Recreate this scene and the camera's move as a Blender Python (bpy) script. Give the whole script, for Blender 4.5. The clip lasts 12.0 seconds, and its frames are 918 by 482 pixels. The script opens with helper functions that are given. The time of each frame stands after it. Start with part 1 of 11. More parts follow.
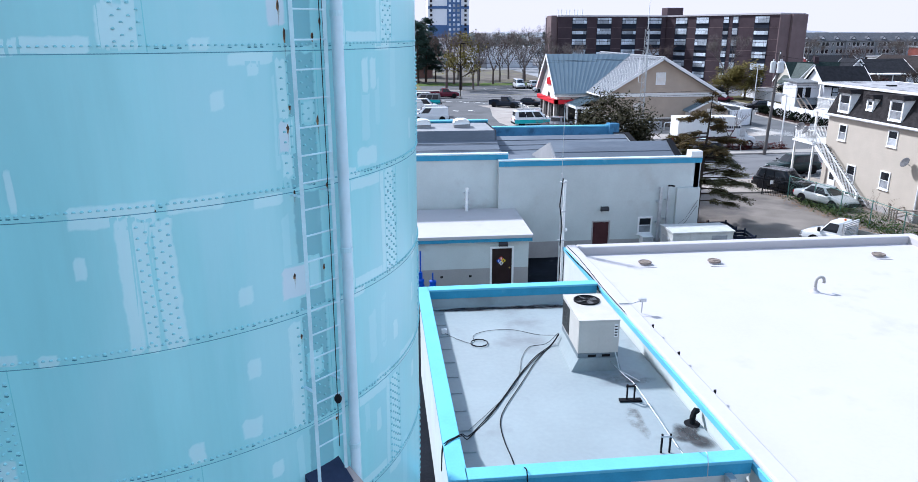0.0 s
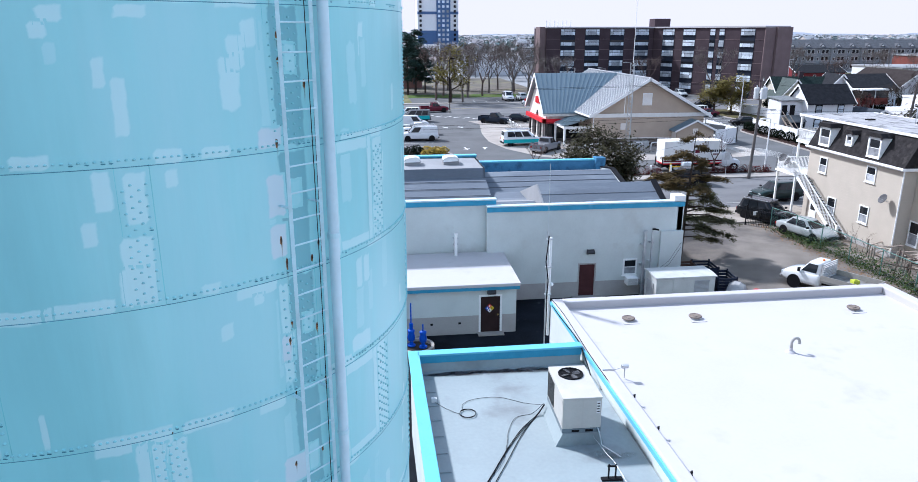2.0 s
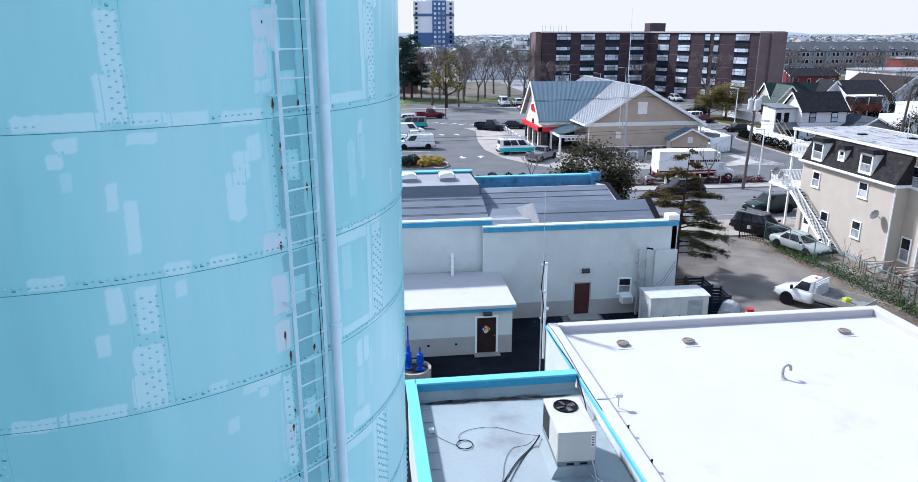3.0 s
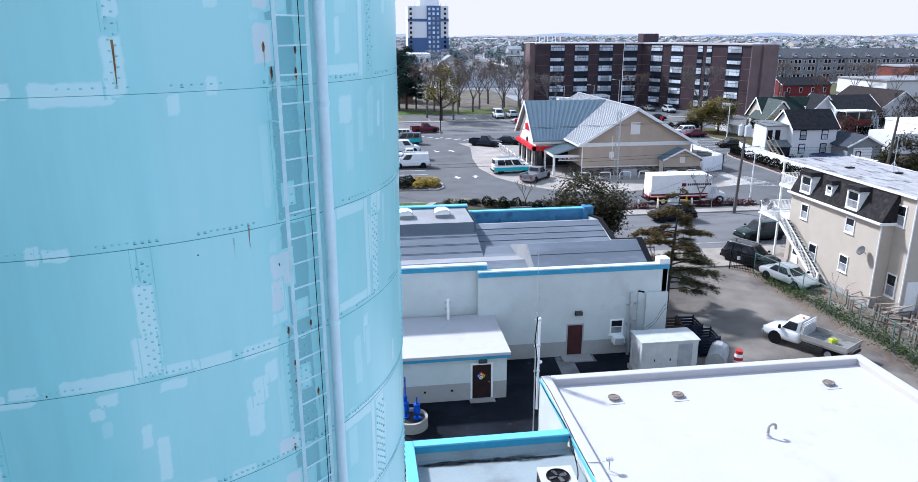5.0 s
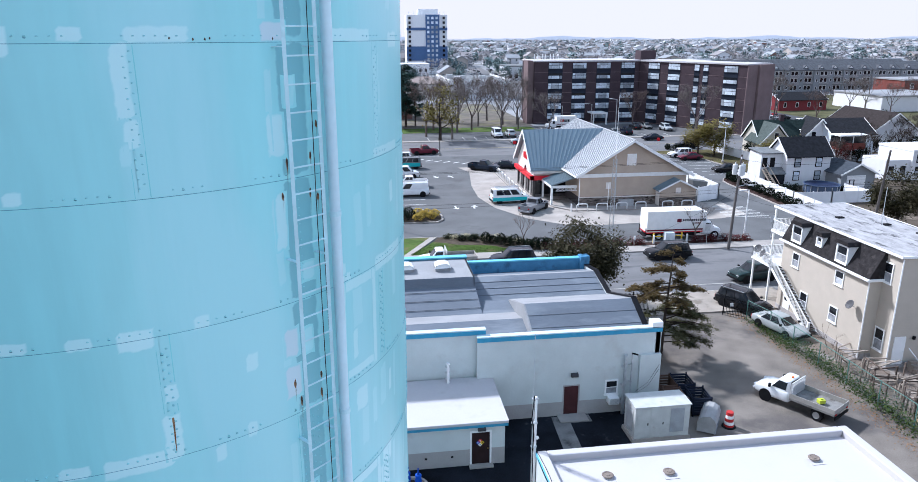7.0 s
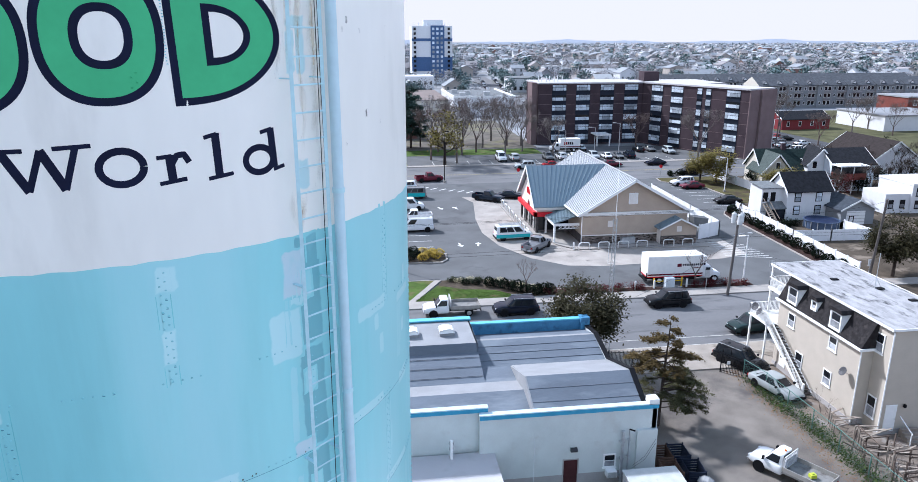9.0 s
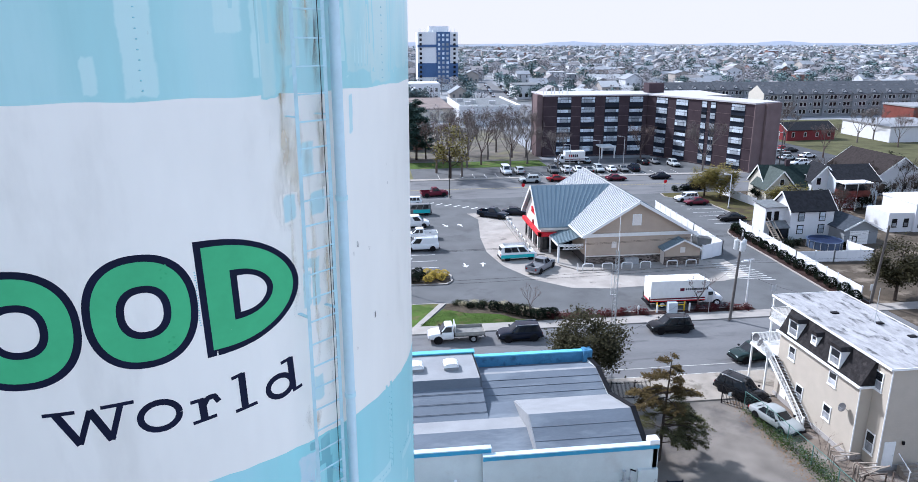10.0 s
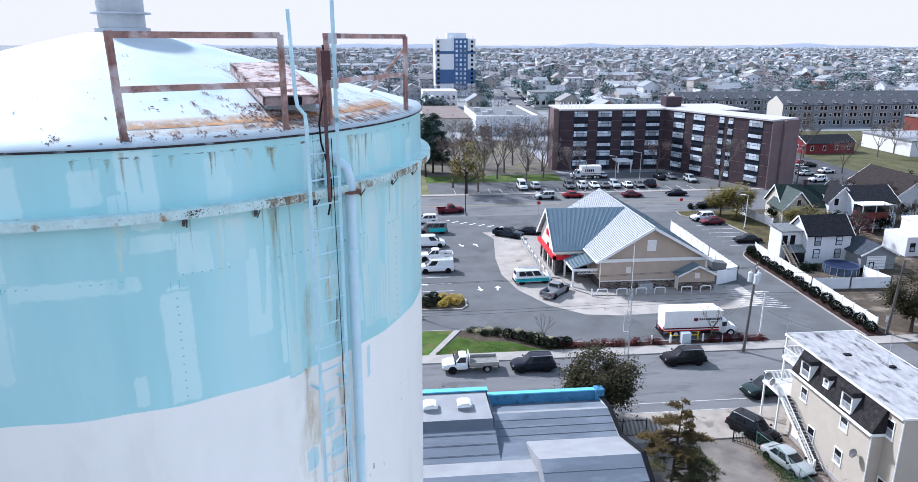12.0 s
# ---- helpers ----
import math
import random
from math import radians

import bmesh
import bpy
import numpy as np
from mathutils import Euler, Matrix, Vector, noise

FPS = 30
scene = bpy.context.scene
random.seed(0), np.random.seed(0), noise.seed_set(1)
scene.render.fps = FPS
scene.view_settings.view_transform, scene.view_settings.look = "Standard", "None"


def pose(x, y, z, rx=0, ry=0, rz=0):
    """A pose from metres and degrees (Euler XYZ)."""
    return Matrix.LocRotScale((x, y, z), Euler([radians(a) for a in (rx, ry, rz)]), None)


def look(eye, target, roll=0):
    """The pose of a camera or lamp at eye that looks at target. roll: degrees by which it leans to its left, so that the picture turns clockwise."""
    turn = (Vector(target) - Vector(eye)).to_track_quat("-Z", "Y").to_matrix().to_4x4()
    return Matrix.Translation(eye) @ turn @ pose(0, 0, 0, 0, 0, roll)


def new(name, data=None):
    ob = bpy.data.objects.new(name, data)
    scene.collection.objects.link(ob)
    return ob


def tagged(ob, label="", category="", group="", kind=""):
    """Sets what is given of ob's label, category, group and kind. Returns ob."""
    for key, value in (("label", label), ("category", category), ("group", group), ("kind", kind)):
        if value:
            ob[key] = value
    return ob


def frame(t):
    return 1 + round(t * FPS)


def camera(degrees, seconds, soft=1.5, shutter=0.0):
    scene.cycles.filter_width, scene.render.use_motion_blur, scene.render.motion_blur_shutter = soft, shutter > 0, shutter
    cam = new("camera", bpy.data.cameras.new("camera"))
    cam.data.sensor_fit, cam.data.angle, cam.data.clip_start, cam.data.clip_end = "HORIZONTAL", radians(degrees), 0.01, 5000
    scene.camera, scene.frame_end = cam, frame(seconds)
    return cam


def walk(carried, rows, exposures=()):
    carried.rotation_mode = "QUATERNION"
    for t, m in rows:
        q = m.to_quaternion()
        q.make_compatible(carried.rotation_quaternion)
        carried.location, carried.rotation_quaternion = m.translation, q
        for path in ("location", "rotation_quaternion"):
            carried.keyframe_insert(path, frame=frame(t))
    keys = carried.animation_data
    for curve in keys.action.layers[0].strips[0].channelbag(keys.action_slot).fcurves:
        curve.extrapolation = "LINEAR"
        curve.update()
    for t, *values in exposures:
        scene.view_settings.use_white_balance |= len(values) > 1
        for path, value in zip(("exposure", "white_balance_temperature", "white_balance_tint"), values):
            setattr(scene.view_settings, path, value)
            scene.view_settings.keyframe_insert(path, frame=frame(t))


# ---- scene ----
# The world is laid out along the streets: x runs along the street, y across it, z up.
from mathutils.geometry import tessellate_polygon
cam = camera(66.1, 12.0, soft=0.75)
METRES, EYE, TILT, LEAN, TURN = 22.1, 12.4, -16.5, 0.0, -6.5
ROWS = [
    (0.0, 0.0, 0.0, 0.0, 0.0, 0.0, 0.0),
    (0.5, 0.0001, -0.01, 0.0275, -0.24, 0.03, 0.06),
    (1.0, 0.0014, -0.0195, 0.054, -0.44, 0.04, 0.14),
    (1.5, 0.0025, -0.0293, 0.082, -0.62, 0.07, 0.2),
    (2.0, 0.0027, -0.0391, 0.1097, -0.78, 0.08, 0.25),
    (2.5, 0.0025, -0.0469, 0.1342, -0.93, 0.08, 0.32),
    (3.0, 0.0026, -0.0555, 0.1611, -1.08, 0.08, 0.37),
    (5.0, 0.0014, -0.0951, 0.2776, -1.49, 0.11, 0.53),
    (5.5, -0.0007, -0.1114, 0.32, -1.53, 0.17, 0.53),
    (6.0, -0.0023, -0.1273, 0.3645, -1.58, 0.21, 0.55),
    (6.5, -0.002, -0.142, 0.4097, -1.59, 0.25, 0.58),
    (7.0, -0.0008, -0.1562, 0.4517, -1.59, 0.25, 0.57),
    (9.0, 0.0014, -0.231, 0.6751, -1.23, 0.4, 0.41),
    (9.5, 0.0027, -0.2525, 0.7365, -1.04, 0.47, 0.35),
    (10.0, 0.0043, -0.2733, 0.7972, -0.8, 0.51, 0.27),
    (10.5, 0.0057, -0.2942, 0.862, -0.52, 0.53, 0.16),
    (11.0, 0.0085, -0.3087, 0.9017, -0.17, 0.56, 0.11),
    (11.5, 0.0088, -0.3063, 0.9055, 0.14, 0.57, -0.05),
    (12.0, 0.0096, -0.3188, 0.9456, 0.51, 0.57, -0.22),
]
walk(cam, [(t, pose(0, 0, EYE, TILT, LEAN, TURN) @ pose(METRES * x, METRES * y, METRES * z, 90 + pitch, roll, yaw)) for t, x, y, z, yaw, pitch, roll in ROWS],
     exposures=[(0.0, 1.83, 5450, 13), (12.0, 1.83, 5450, 13)])

# ---- light: low winter sun from behind the street, on the left; pale sky ----
SUN_AZ, SUN_EL = radians(134), radians(42)     # direction towards the sun, from +x
sun_dir = Vector((math.cos(SUN_AZ) * math.cos(SUN_EL), math.sin(SUN_AZ) * math.cos(SUN_EL), math.sin(SUN_EL)))
world = bpy.data.worlds.new("sky")
scene.world = world
world.use_nodes = True
wn = world.node_tree.nodes
sky = wn.new("ShaderNodeTexSky")
sky.sky_type = "NISHITA"
sky.sun_disc = False
sky.sun_elevation = SUN_EL
sky.sun_rotation = math.pi / 2 - SUN_AZ
sky.air_density, sky.dust_density, sky.ozone_density = 1.0, 0.8, 1.0
wn["Background"].inputs["Strength"].default_value = 0.125
haze = wn.new("ShaderNodeHueSaturation")           # thin high cloud takes most of the blue out
haze.inputs["Saturation"].default_value = 0.8
world.node_tree.links.new(sky.outputs["Color"], haze.inputs["Color"])
veil = wn.new("ShaderNodeVectorMath")               # and dulls the glare along the horizon
veil.operation = "MINIMUM"
veil.inputs[1].default_value = (2.20, 2.05, 2.14)
world.node_tree.links.new(haze.outputs["Color"], veil.inputs[0])
world.node_tree.links.new(veil.outputs["Vector"], wn["Background"].inputs["Color"])
sun = new("sun", bpy.data.lights.new("sun", "SUN"))
sun.data.energy, sun.data.angle, sun.data.color = 1.95, radians(4), (1.0, 0.95, 0.88)
sun.matrix_world = look(sun_dir * 60, (0, 0, 0))

# ---- materials ----
MATS = {}


def mat(name, col, rough=0.6, metal=0.0, var=0.12, scale=1.5, fine=18.0, bump=0.06, stretch=(1, 1, 1), dirt=None, dirt_at=0.62, dirt_scale=0.7, own=0.0, bands=0.0, spec=0.16):
    """A surface with variation at two scales, optional blotches of dirt, bands (per metre, in z) and a tone of its own per object."""
    if name in MATS:
        return MATS[name]
    m = bpy.data.materials.new(name)
    m.use_nodes = True
    n, l = m.node_tree.nodes, m.node_tree.links
    b = n["Principled BSDF"]
    b.inputs["Roughness"].default_value = rough
    b.inputs["Metallic"].default_value = metal
    b.inputs["Specular IOR Level"].default_value = spec
    geo = n.new("ShaderNodeNewGeometry")
    mp = n.new("ShaderNodeMapping")
    mp.inputs["Scale"].default_value = stretch
    l.new(geo.outputs["Position"], mp.inputs["Vector"])
    n1, n2 = n.new("ShaderNodeTexNoise"), n.new("ShaderNodeTexNoise")
    n1.inputs["Scale"].default_value, n1.inputs["Detail"].default_value = scale, 4
    n2.inputs["Scale"].default_value, n2.inputs["Detail"].default_value = fine, 3
    l.new(mp.outputs["Vector"], n1.inputs["Vector"])
    l.new(mp.outputs["Vector"], n2.inputs["Vector"])
    add = n.new("ShaderNodeMath")
    add.operation = "MULTIPLY_ADD"
    add.inputs[1].default_value = 0.45
    l.new(n2.outputs["Fac"], add.inputs[0])
    l.new(n1.outputs["Fac"], add.inputs[2])
    ramp = n.new("ShaderNodeMapRange")
    ramp.inputs["From Min"].default_value, ramp.inputs["From Max"].default_value = 0.5, 0.95
    ramp.inputs["To Min"].default_value, ramp.inputs["To Max"].default_value = 1 - var, 1 + var
    l.new(add.outputs[0], ramp.inputs["Value"])
    value = ramp.outputs["Result"]
    if own:
        info = n.new("ShaderNodeObjectInfo")
        r2 = n.new("ShaderNodeMapRange")
        r2.inputs["To Min"].default_value, r2.inputs["To Max"].default_value = 1 - own, 1 + own
        l.new(info.outputs["Random"], r2.inputs["Value"])
        mu = n.new("ShaderNodeMath")
        mu.operation = "MULTIPLY"
        l.new(value, mu.inputs[0])
        l.new(r2.outputs["Result"], mu.inputs[1])
        value = mu.outputs[0]
    vm = n.new("ShaderNodeVectorMath")
    vm.operation = "SCALE"
    vm.inputs[0].default_value = col
    l.new(value, vm.inputs["Scale"])
    colour = vm.outputs["Vector"]
    if dirt:
        n3 = n.new("ShaderNodeTexNoise")
        n3.inputs["Scale"].default_value, n3.inputs["Detail"].default_value, n3.inputs["Roughness"].default_value = dirt_scale, 6, 0.6
        l.new(mp.outputs["Vector"], n3.inputs["Vector"])
        r3 = n.new("ShaderNodeMapRange")
        r3.inputs["From Min"].default_value, r3.inputs["From Max"].default_value = dirt_at, dirt_at + 0.12
        l.new(n3.outputs["Fac"], r3.inputs["Value"])
        mx = n.new("ShaderNodeMix")
        mx.data_type = "RGBA"
        mx.inputs["B"].default_value = (*dirt, 1)
        l.new(r3.outputs["Result"], mx.inputs["Factor"])
        l.new(colour, mx.inputs["A"])
        colour = mx.outputs["Result"]
    l.new(colour, b.inputs["Base Color"])
    height = n2.outputs["Fac"]
    if bands:
        wv = n.new("ShaderNodeTexWave")
        wv.bands_direction, wv.wave_profile = "Z", "SAW"
        wv.inputs["Scale"].default_value = bands / 20 * 6.283 / 2
        l.new(geo.outputs["Position"], wv.inputs["Vector"])
        hm = n.new("ShaderNodeMath")
        hm.operation = "MULTIPLY_ADD"
        hm.inputs[1].default_value = 1.5
        l.new(wv.outputs["Fac"], hm.inputs[0])
        l.new(height, hm.inputs[2])
        height = hm.outputs[0]
    if bump:
        bp = n.new("ShaderNodeBump")
        bp.inputs["Strength"].default_value, bp.inputs["Distance"].default_value = min(1.0, bump * 4), 0.02
        l.new(height, bp.inputs["Height"])
        l.new(bp.outputs["Normal"], b.inputs["Normal"])
    MATS[name] = m
    return m


def glass_dark(name, col=(0.02, 0.025, 0.03), rough=0.08):
    return mat(name, col, rough, var=0.3, scale=0.9, fine=5, bump=0.0, spec=0.4)


# ---- mesh building ----
class Solid:
    """Collects vertices and faces of one mesh, in metres."""

    def __init__(self):
        self.v, self.f = [], []
        self.thin = {}                                # paint cover at a vertex, where it is less than full

    def poly(self, pts):
        k = len(self.v)
        self.v += [tuple(p) for p in pts]
        self.f.append(tuple(range(k, k + len(pts))))
        return self

    def box(self, x0, x1, y0, y1, z0, z1):
        k = len(self.v)
        self.v += [(x, y, z) for z in (z0, z1) for x, y in ((x0, y0), (x1, y0), (x1, y1), (x0, y1))]
        self.f += [tuple(k + i for i in q) for q in ((3, 2, 1, 0), (4, 5, 6, 7), (0, 1, 5, 4), (1, 2, 6, 5), (2, 3, 7, 6), (3, 0, 4, 7))]
        return self

    def prism(self, pts, axis, a, b):
        """A polygon drawn in the two other axes (cyclic order), drawn out along axis from a to b."""
        def at(p, w):
            return (w, p[0], p[1]) if axis == "x" else (p[0], w, p[1]) if axis == "y" else (p[0], p[1], w)
        k, n = len(self.v), len(pts)
        self.v += [at(p, a) for p in pts] + [at(p, b) for p in pts]
        self.f += [(k + i, k + (i + 1) % n, k + n + (i + 1) % n, k + n + i) for i in range(n)]
        flat = tessellate_polygon([[Vector((p[0], p[1], 0)) for p in pts]])
        for t in flat:
            self.f += [tuple(k + i for i in t), tuple(k + n + i for i in reversed(t))]
        return self

    def tube(self, pts, r, seg=8, r2=None, closed=False):
        pts = [Vector(p) for p in pts]
        k, n = len(self.v), len(pts)
        side = None
        for i, p in enumerate(pts):
            d = (pts[min(i + 1, n - 1)] - pts[max(i - 1, 0)]).normalized()
            if side is None:
                side = d.cross(Vector((0, 0, 1)) if abs(d.z) < 0.9 else Vector((1, 0, 0))).normalized()
            side = (side - d * side.dot(d)).normalized()
            up = d.cross(side)
            rr = r if r2 is None else r + (r2 - r) * i / max(1, n - 1)
            self.v += [tuple(p + (side * math.cos(a) + up * math.sin(a)) * rr) for a in (2 * math.pi * j / seg for j in range(seg))]
        for i in range(n - 1):
            for j in range(seg):
                self.f.append((k + i * seg + j, k + i * seg + (j + 1) % seg, k + (i + 1) * seg + (j + 1) % seg, k + (i + 1) * seg + j))
        self.f += [tuple(k + j for j in reversed(range(seg))), tuple(k + (n - 1) * seg + j for j in range(seg))]
        return self

    def rod(self, a, b, r, seg=8, r2=None):
        return self.tube([a, b], r, seg, r2)

    def bar(self, a, b, w, h):
        """A flat bar from a to b, w wide across and h thick."""
        a, b = Vector(a), Vector(b)
        d = (b - a).normalized()
        s = d.cross(Vector((0, 0, 1)) if abs(d.z) < 0.95 else Vector((1, 0, 0))).normalized() * w / 2
        u = s.cross(d).normalized() * h / 2
        k = len(self.v)
        self.v += [tuple(p + i * s + j * u) for p in (a, b) for i, j in ((-1, -1), (1, -1), (1, 1), (-1, 1))]
        self.f += [tuple(k + i for i in q) for q in ((3, 2, 1, 0), (4, 5, 6, 7), (0, 1, 5, 4), (1, 2, 6, 5), (2, 3, 7, 6), (3, 0, 4, 7))]
        return self

    def ball(self, c, r, seg=8, rings=5, sz=1.0, low=-1.0):
        k = len(self.v)
        for i in range(rings + 1):
            a = math.asin(low) + (math.pi / 2 - math.asin(low)) * i / rings
            self.v += [(c[0] + r * math.cos(a) * math.cos(2 * math.pi * j / seg), c[1] + r * math.cos(a) * math.sin(2 * math.pi * j / seg), c[2] + r * sz * math.sin(a)) for j in range(seg)]
        for i in range(rings):
            for j in range(seg):
                self.f.append((k + i * seg + j, k + i * seg + (j + 1) % seg, k + (i + 1) * seg + (j + 1) % seg, k + (i + 1) * seg + j))
        self.f.append(tuple(k + j for j in reversed(range(seg))))
        return self

    def lathe(self, c, prof, seg=24, a0=0.0, a1=360.0):
        """A profile of (radius, z) turned about the upright axis through c."""
        k, n = len(self.v), len(prof)
        full = abs(a1 - a0) >= 359.9
        cols = seg if full else seg + 1
        for i in range(cols):
            a = radians(a0 + (a1 - a0) * i / seg)
            self.v += [(c[0] + r * math.cos(a), c[1] + r * math.sin(a), c[2] + z) for r, z in prof]
        for i in range(seg):
            p, q = k + i * n, k + ((i + 1) % cols) * n
            self.f += [(p + j, q + j, q + j + 1, p + j + 1) for j in range(n - 1)]
        return self

    def add(self, other, m=None):
        k = len(self.v)
        self.v += [tuple(m @ Vector(p)) for p in other.v] if m else other.v
        self.f += [tuple(k + i for i in q) for q in other.f]
        return self

    def mesh(self, name, shift=(0, 0, 0)):
        me = bpy.data.meshes.new(name)
        v = np.array(self.v, dtype=float) - np.array(shift)
        me.from_pydata(v.tolist(), [], self.f)
        me.update()
        if self.thin:
            cover = np.ones(len(self.v))
            cover[list(self.thin)] = list(self.thin.values())
            me.attributes.new("cover", "FLOAT", "POINT").data.foreach_set("value", cover)
        return me


BASE = {}


def thing(name, label, category, group="", kind="", at=(0, 0, 0), rz=0.0):
    """An Empty at the base of a thing; its parts are written in world metres when rz is 0."""
    ob = new(name)
    ob.matrix_basis = pose(*at, 0, 0, rz)
    BASE[ob] = Vector(at)
    return tagged(ob, label, category, group, kind)


def part(name, solid, material, parent, label="", bevel=0.0, smooth=False, local=False):
    """One mesh object under a thing or under a part. local: written from the thing's base."""
    base = BASE.get(parent, Vector())
    me = solid if isinstance(solid, bpy.types.Mesh) else solid.mesh(name, (0, 0, 0) if local else base)
    if not me.materials:
        me.materials.append(material)
    ob = new(name, me)
    ob.parent = parent
    if ob.material_slots[0].material != material:
        ob.material_slots[0].link = "OBJECT"
        ob.material_slots[0].material = material
    BASE[ob] = base
    if smooth:
        me.polygons.foreach_set("use_smooth", [True] * len(me.polygons))
    if bevel:
        bv = ob.modifiers.new("edge", "BEVEL")
        bv.width, bv.segments, bv.limit_method = bevel, 2, "ANGLE"
    if label:
        tagged(ob, label)
    return ob


def single(name, solid, material, label, category, group="", kind="", bevel=0.0, smooth=False, at=(0, 0, 0)):
    """A thing of one mesh."""
    me = solid.mesh(name, at)
    me.materials.append(material)
    ob = new(name, me)
    ob.location = at
    if smooth:
        me.polygons.foreach_set("use_smooth", [True] * len(me.polygons))
    if bevel:
        bv = ob.modifiers.new("edge", "BEVEL")
        bv.width, bv.segments, bv.limit_method = bevel, 2, "ANGLE"
    return tagged(ob, label, category, group, kind)



# ---- shared materials ----
asphalt = mat("asphalt", (0.115, 0.117, 0.12), 0.85, var=0.16, scale=0.25, fine=9, bump=0.08, dirt=(0.088, 0.089, 0.092), dirt_at=0.56, dirt_scale=0.18)
street = mat("street asphalt", (0.15, 0.149, 0.152), 0.85, var=0.15, scale=0.3, fine=9, bump=0.08, stretch=(0.25, 1, 1), dirt=(0.10, 0.10, 0.104), dirt_at=0.55, dirt_scale=0.5)
concrete = mat("concrete", (0.32, 0.295, 0.27), 0.85, var=0.12, scale=0.6, fine=12, bump=0.05, dirt=(0.30, 0.285, 0.27), dirt_at=0.57, dirt_scale=0.5)
white_line = mat("road paint", (0.62, 0.62, 0.60), 0.8, var=0.25, scale=3, fine=15, bump=0.02, dirt=(0.2, 0.2, 0.2), dirt_at=0.62, dirt_scale=3)
yellow_line = mat("yellow road paint", (0.34, 0.28, 0.14), 0.8, var=0.2, scale=3, bump=0.02, dirt=(0.2, 0.19, 0.17), dirt_at=0.6, dirt_scale=3)
lot_earth = mat("gravel and worn asphalt", (0.175, 0.155, 0.135), 0.92, var=0.3, scale=0.35, fine=14, bump=0.12, dirt=(0.10, 0.09, 0.085), dirt_at=0.5, dirt_scale=0.16)
grass_mat = mat("winter grass", (0.06, 0.10, 0.018), 0.95, var=0.35, scale=0.6, fine=25, bump=0.15, dirt=(0.115, 0.105, 0.045), dirt_at=0.53, dirt_scale=0.45)
soil = mat("bare soil", (0.075, 0.06, 0.045), 0.95, var=0.35, scale=0.5, fine=16, bump=0.15, dirt=(0.20, 0.165, 0.13), dirt_at=0.55, dirt_scale=0.3)
# low-contrast mid grey, chosen to stand in for haze over the distance
far_ground = mat("suburban ground", (0.25, 0.255, 0.265), 0.95, var=0.35, scale=0.02, fine=0.4, bump=0.0, dirt=(0.12, 0.125, 0.11), dirt_at=0.5, dirt_scale=0.012)
white_wall = mat("pale painted masonry", (0.55, 0.585, 0.575), 0.8, var=0.06, scale=0.8, fine=14, bump=0.04, dirt=(0.49, 0.505, 0.49), dirt_at=0.57, dirt_scale=0.5)
grey_wall = mat("grey painted masonry", (0.36, 0.34, 0.33), 0.8, var=0.1, scale=0.8, fine=14, bump=0.04)
weathered_trim = mat("weathered blue parapet paint", (0.085, 0.235, 0.40), 0.7, var=0.2, scale=1.0, fine=12, bump=0.05, dirt=(0.05, 0.12, 0.21), dirt_at=0.52, dirt_scale=0.9)
blue_trim = mat("blue painted trim", (0.065, 0.30, 0.47), 0.5, var=0.1, scale=2, fine=20, bump=0.02, dirt=(0.16, 0.42, 0.54), dirt_at=0.62, dirt_scale=1.2)
cyan_trim = mat("light blue coping", (0.155, 0.45, 0.60), 0.5, var=0.07, scale=1.2, fine=16, bump=0.02)
membrane = mat("grey roof membrane", (0.275, 0.315, 0.325), 0.42, var=0.07, scale=0.5, fine=8, bump=0.05, dirt=(0.205, 0.225, 0.235), dirt_at=0.56, dirt_scale=0.35)
white_roof = mat("white roof coating", (0.47, 0.452, 0.46), 0.6, var=0.03, scale=0.5, fine=8, bump=0.03, dirt=(0.425, 0.408, 0.41), dirt_at=0.6, dirt_scale=0.5)
slate_roof = mat("blue-grey rolled roofing", (0.13, 0.15, 0.18), 0.75, var=0.12, scale=0.7, fine=12, bump=0.06, stretch=(0.3, 1, 1), dirt=(0.185, 0.21, 0.24), dirt_at=0.5, dirt_scale=0.5)
pale_roof = mat("pale rolled roofing", (0.265, 0.27, 0.28), 0.75, var=0.1, scale=0.7, fine=12, bump=0.05)
steel = mat("galvanised steel", (0.52, 0.54, 0.56), 0.42, 0.7, var=0.15, scale=3, fine=30, bump=0.03)
white_paint = mat("white paint", (0.78, 0.78, 0.77), 0.45, var=0.05, scale=2, fine=20, bump=0.02)
black_paint = mat("black paint", (0.010, 0.010, 0.012), 0.5, var=0.2, scale=3, bump=0.02, spec=0.08)
rubber = mat("black rubber", (0.014, 0.014, 0.016), 0.8, var=0.2, scale=5, bump=0.03, spec=0.06)
rust = mat("rusted steel", (0.20, 0.075, 0.04), 0.85, 0.1, var=0.4, scale=5, fine=40, bump=0.15, dirt=(0.33, 0.22, 0.19), dirt_at=0.55, dirt_scale=3)
glass = glass_dark("dark window glass", (0.012, 0.014, 0.018))
wood_grey = mat("weathered wood", (0.27, 0.23, 0.19), 0.85, var=0.25, scale=3, fine=25, bump=0.1, stretch=(1, 1, 0.3), own=0.2)
door_brown = mat("dark brown door", (0.028, 0.016, 0.016), 0.45, var=0.2, scale=2, bump=0.03)
door_red = mat("dark red-brown door", (0.06, 0.022, 0.024), 0.5, var=0.2, scale=2, bump=0.03)

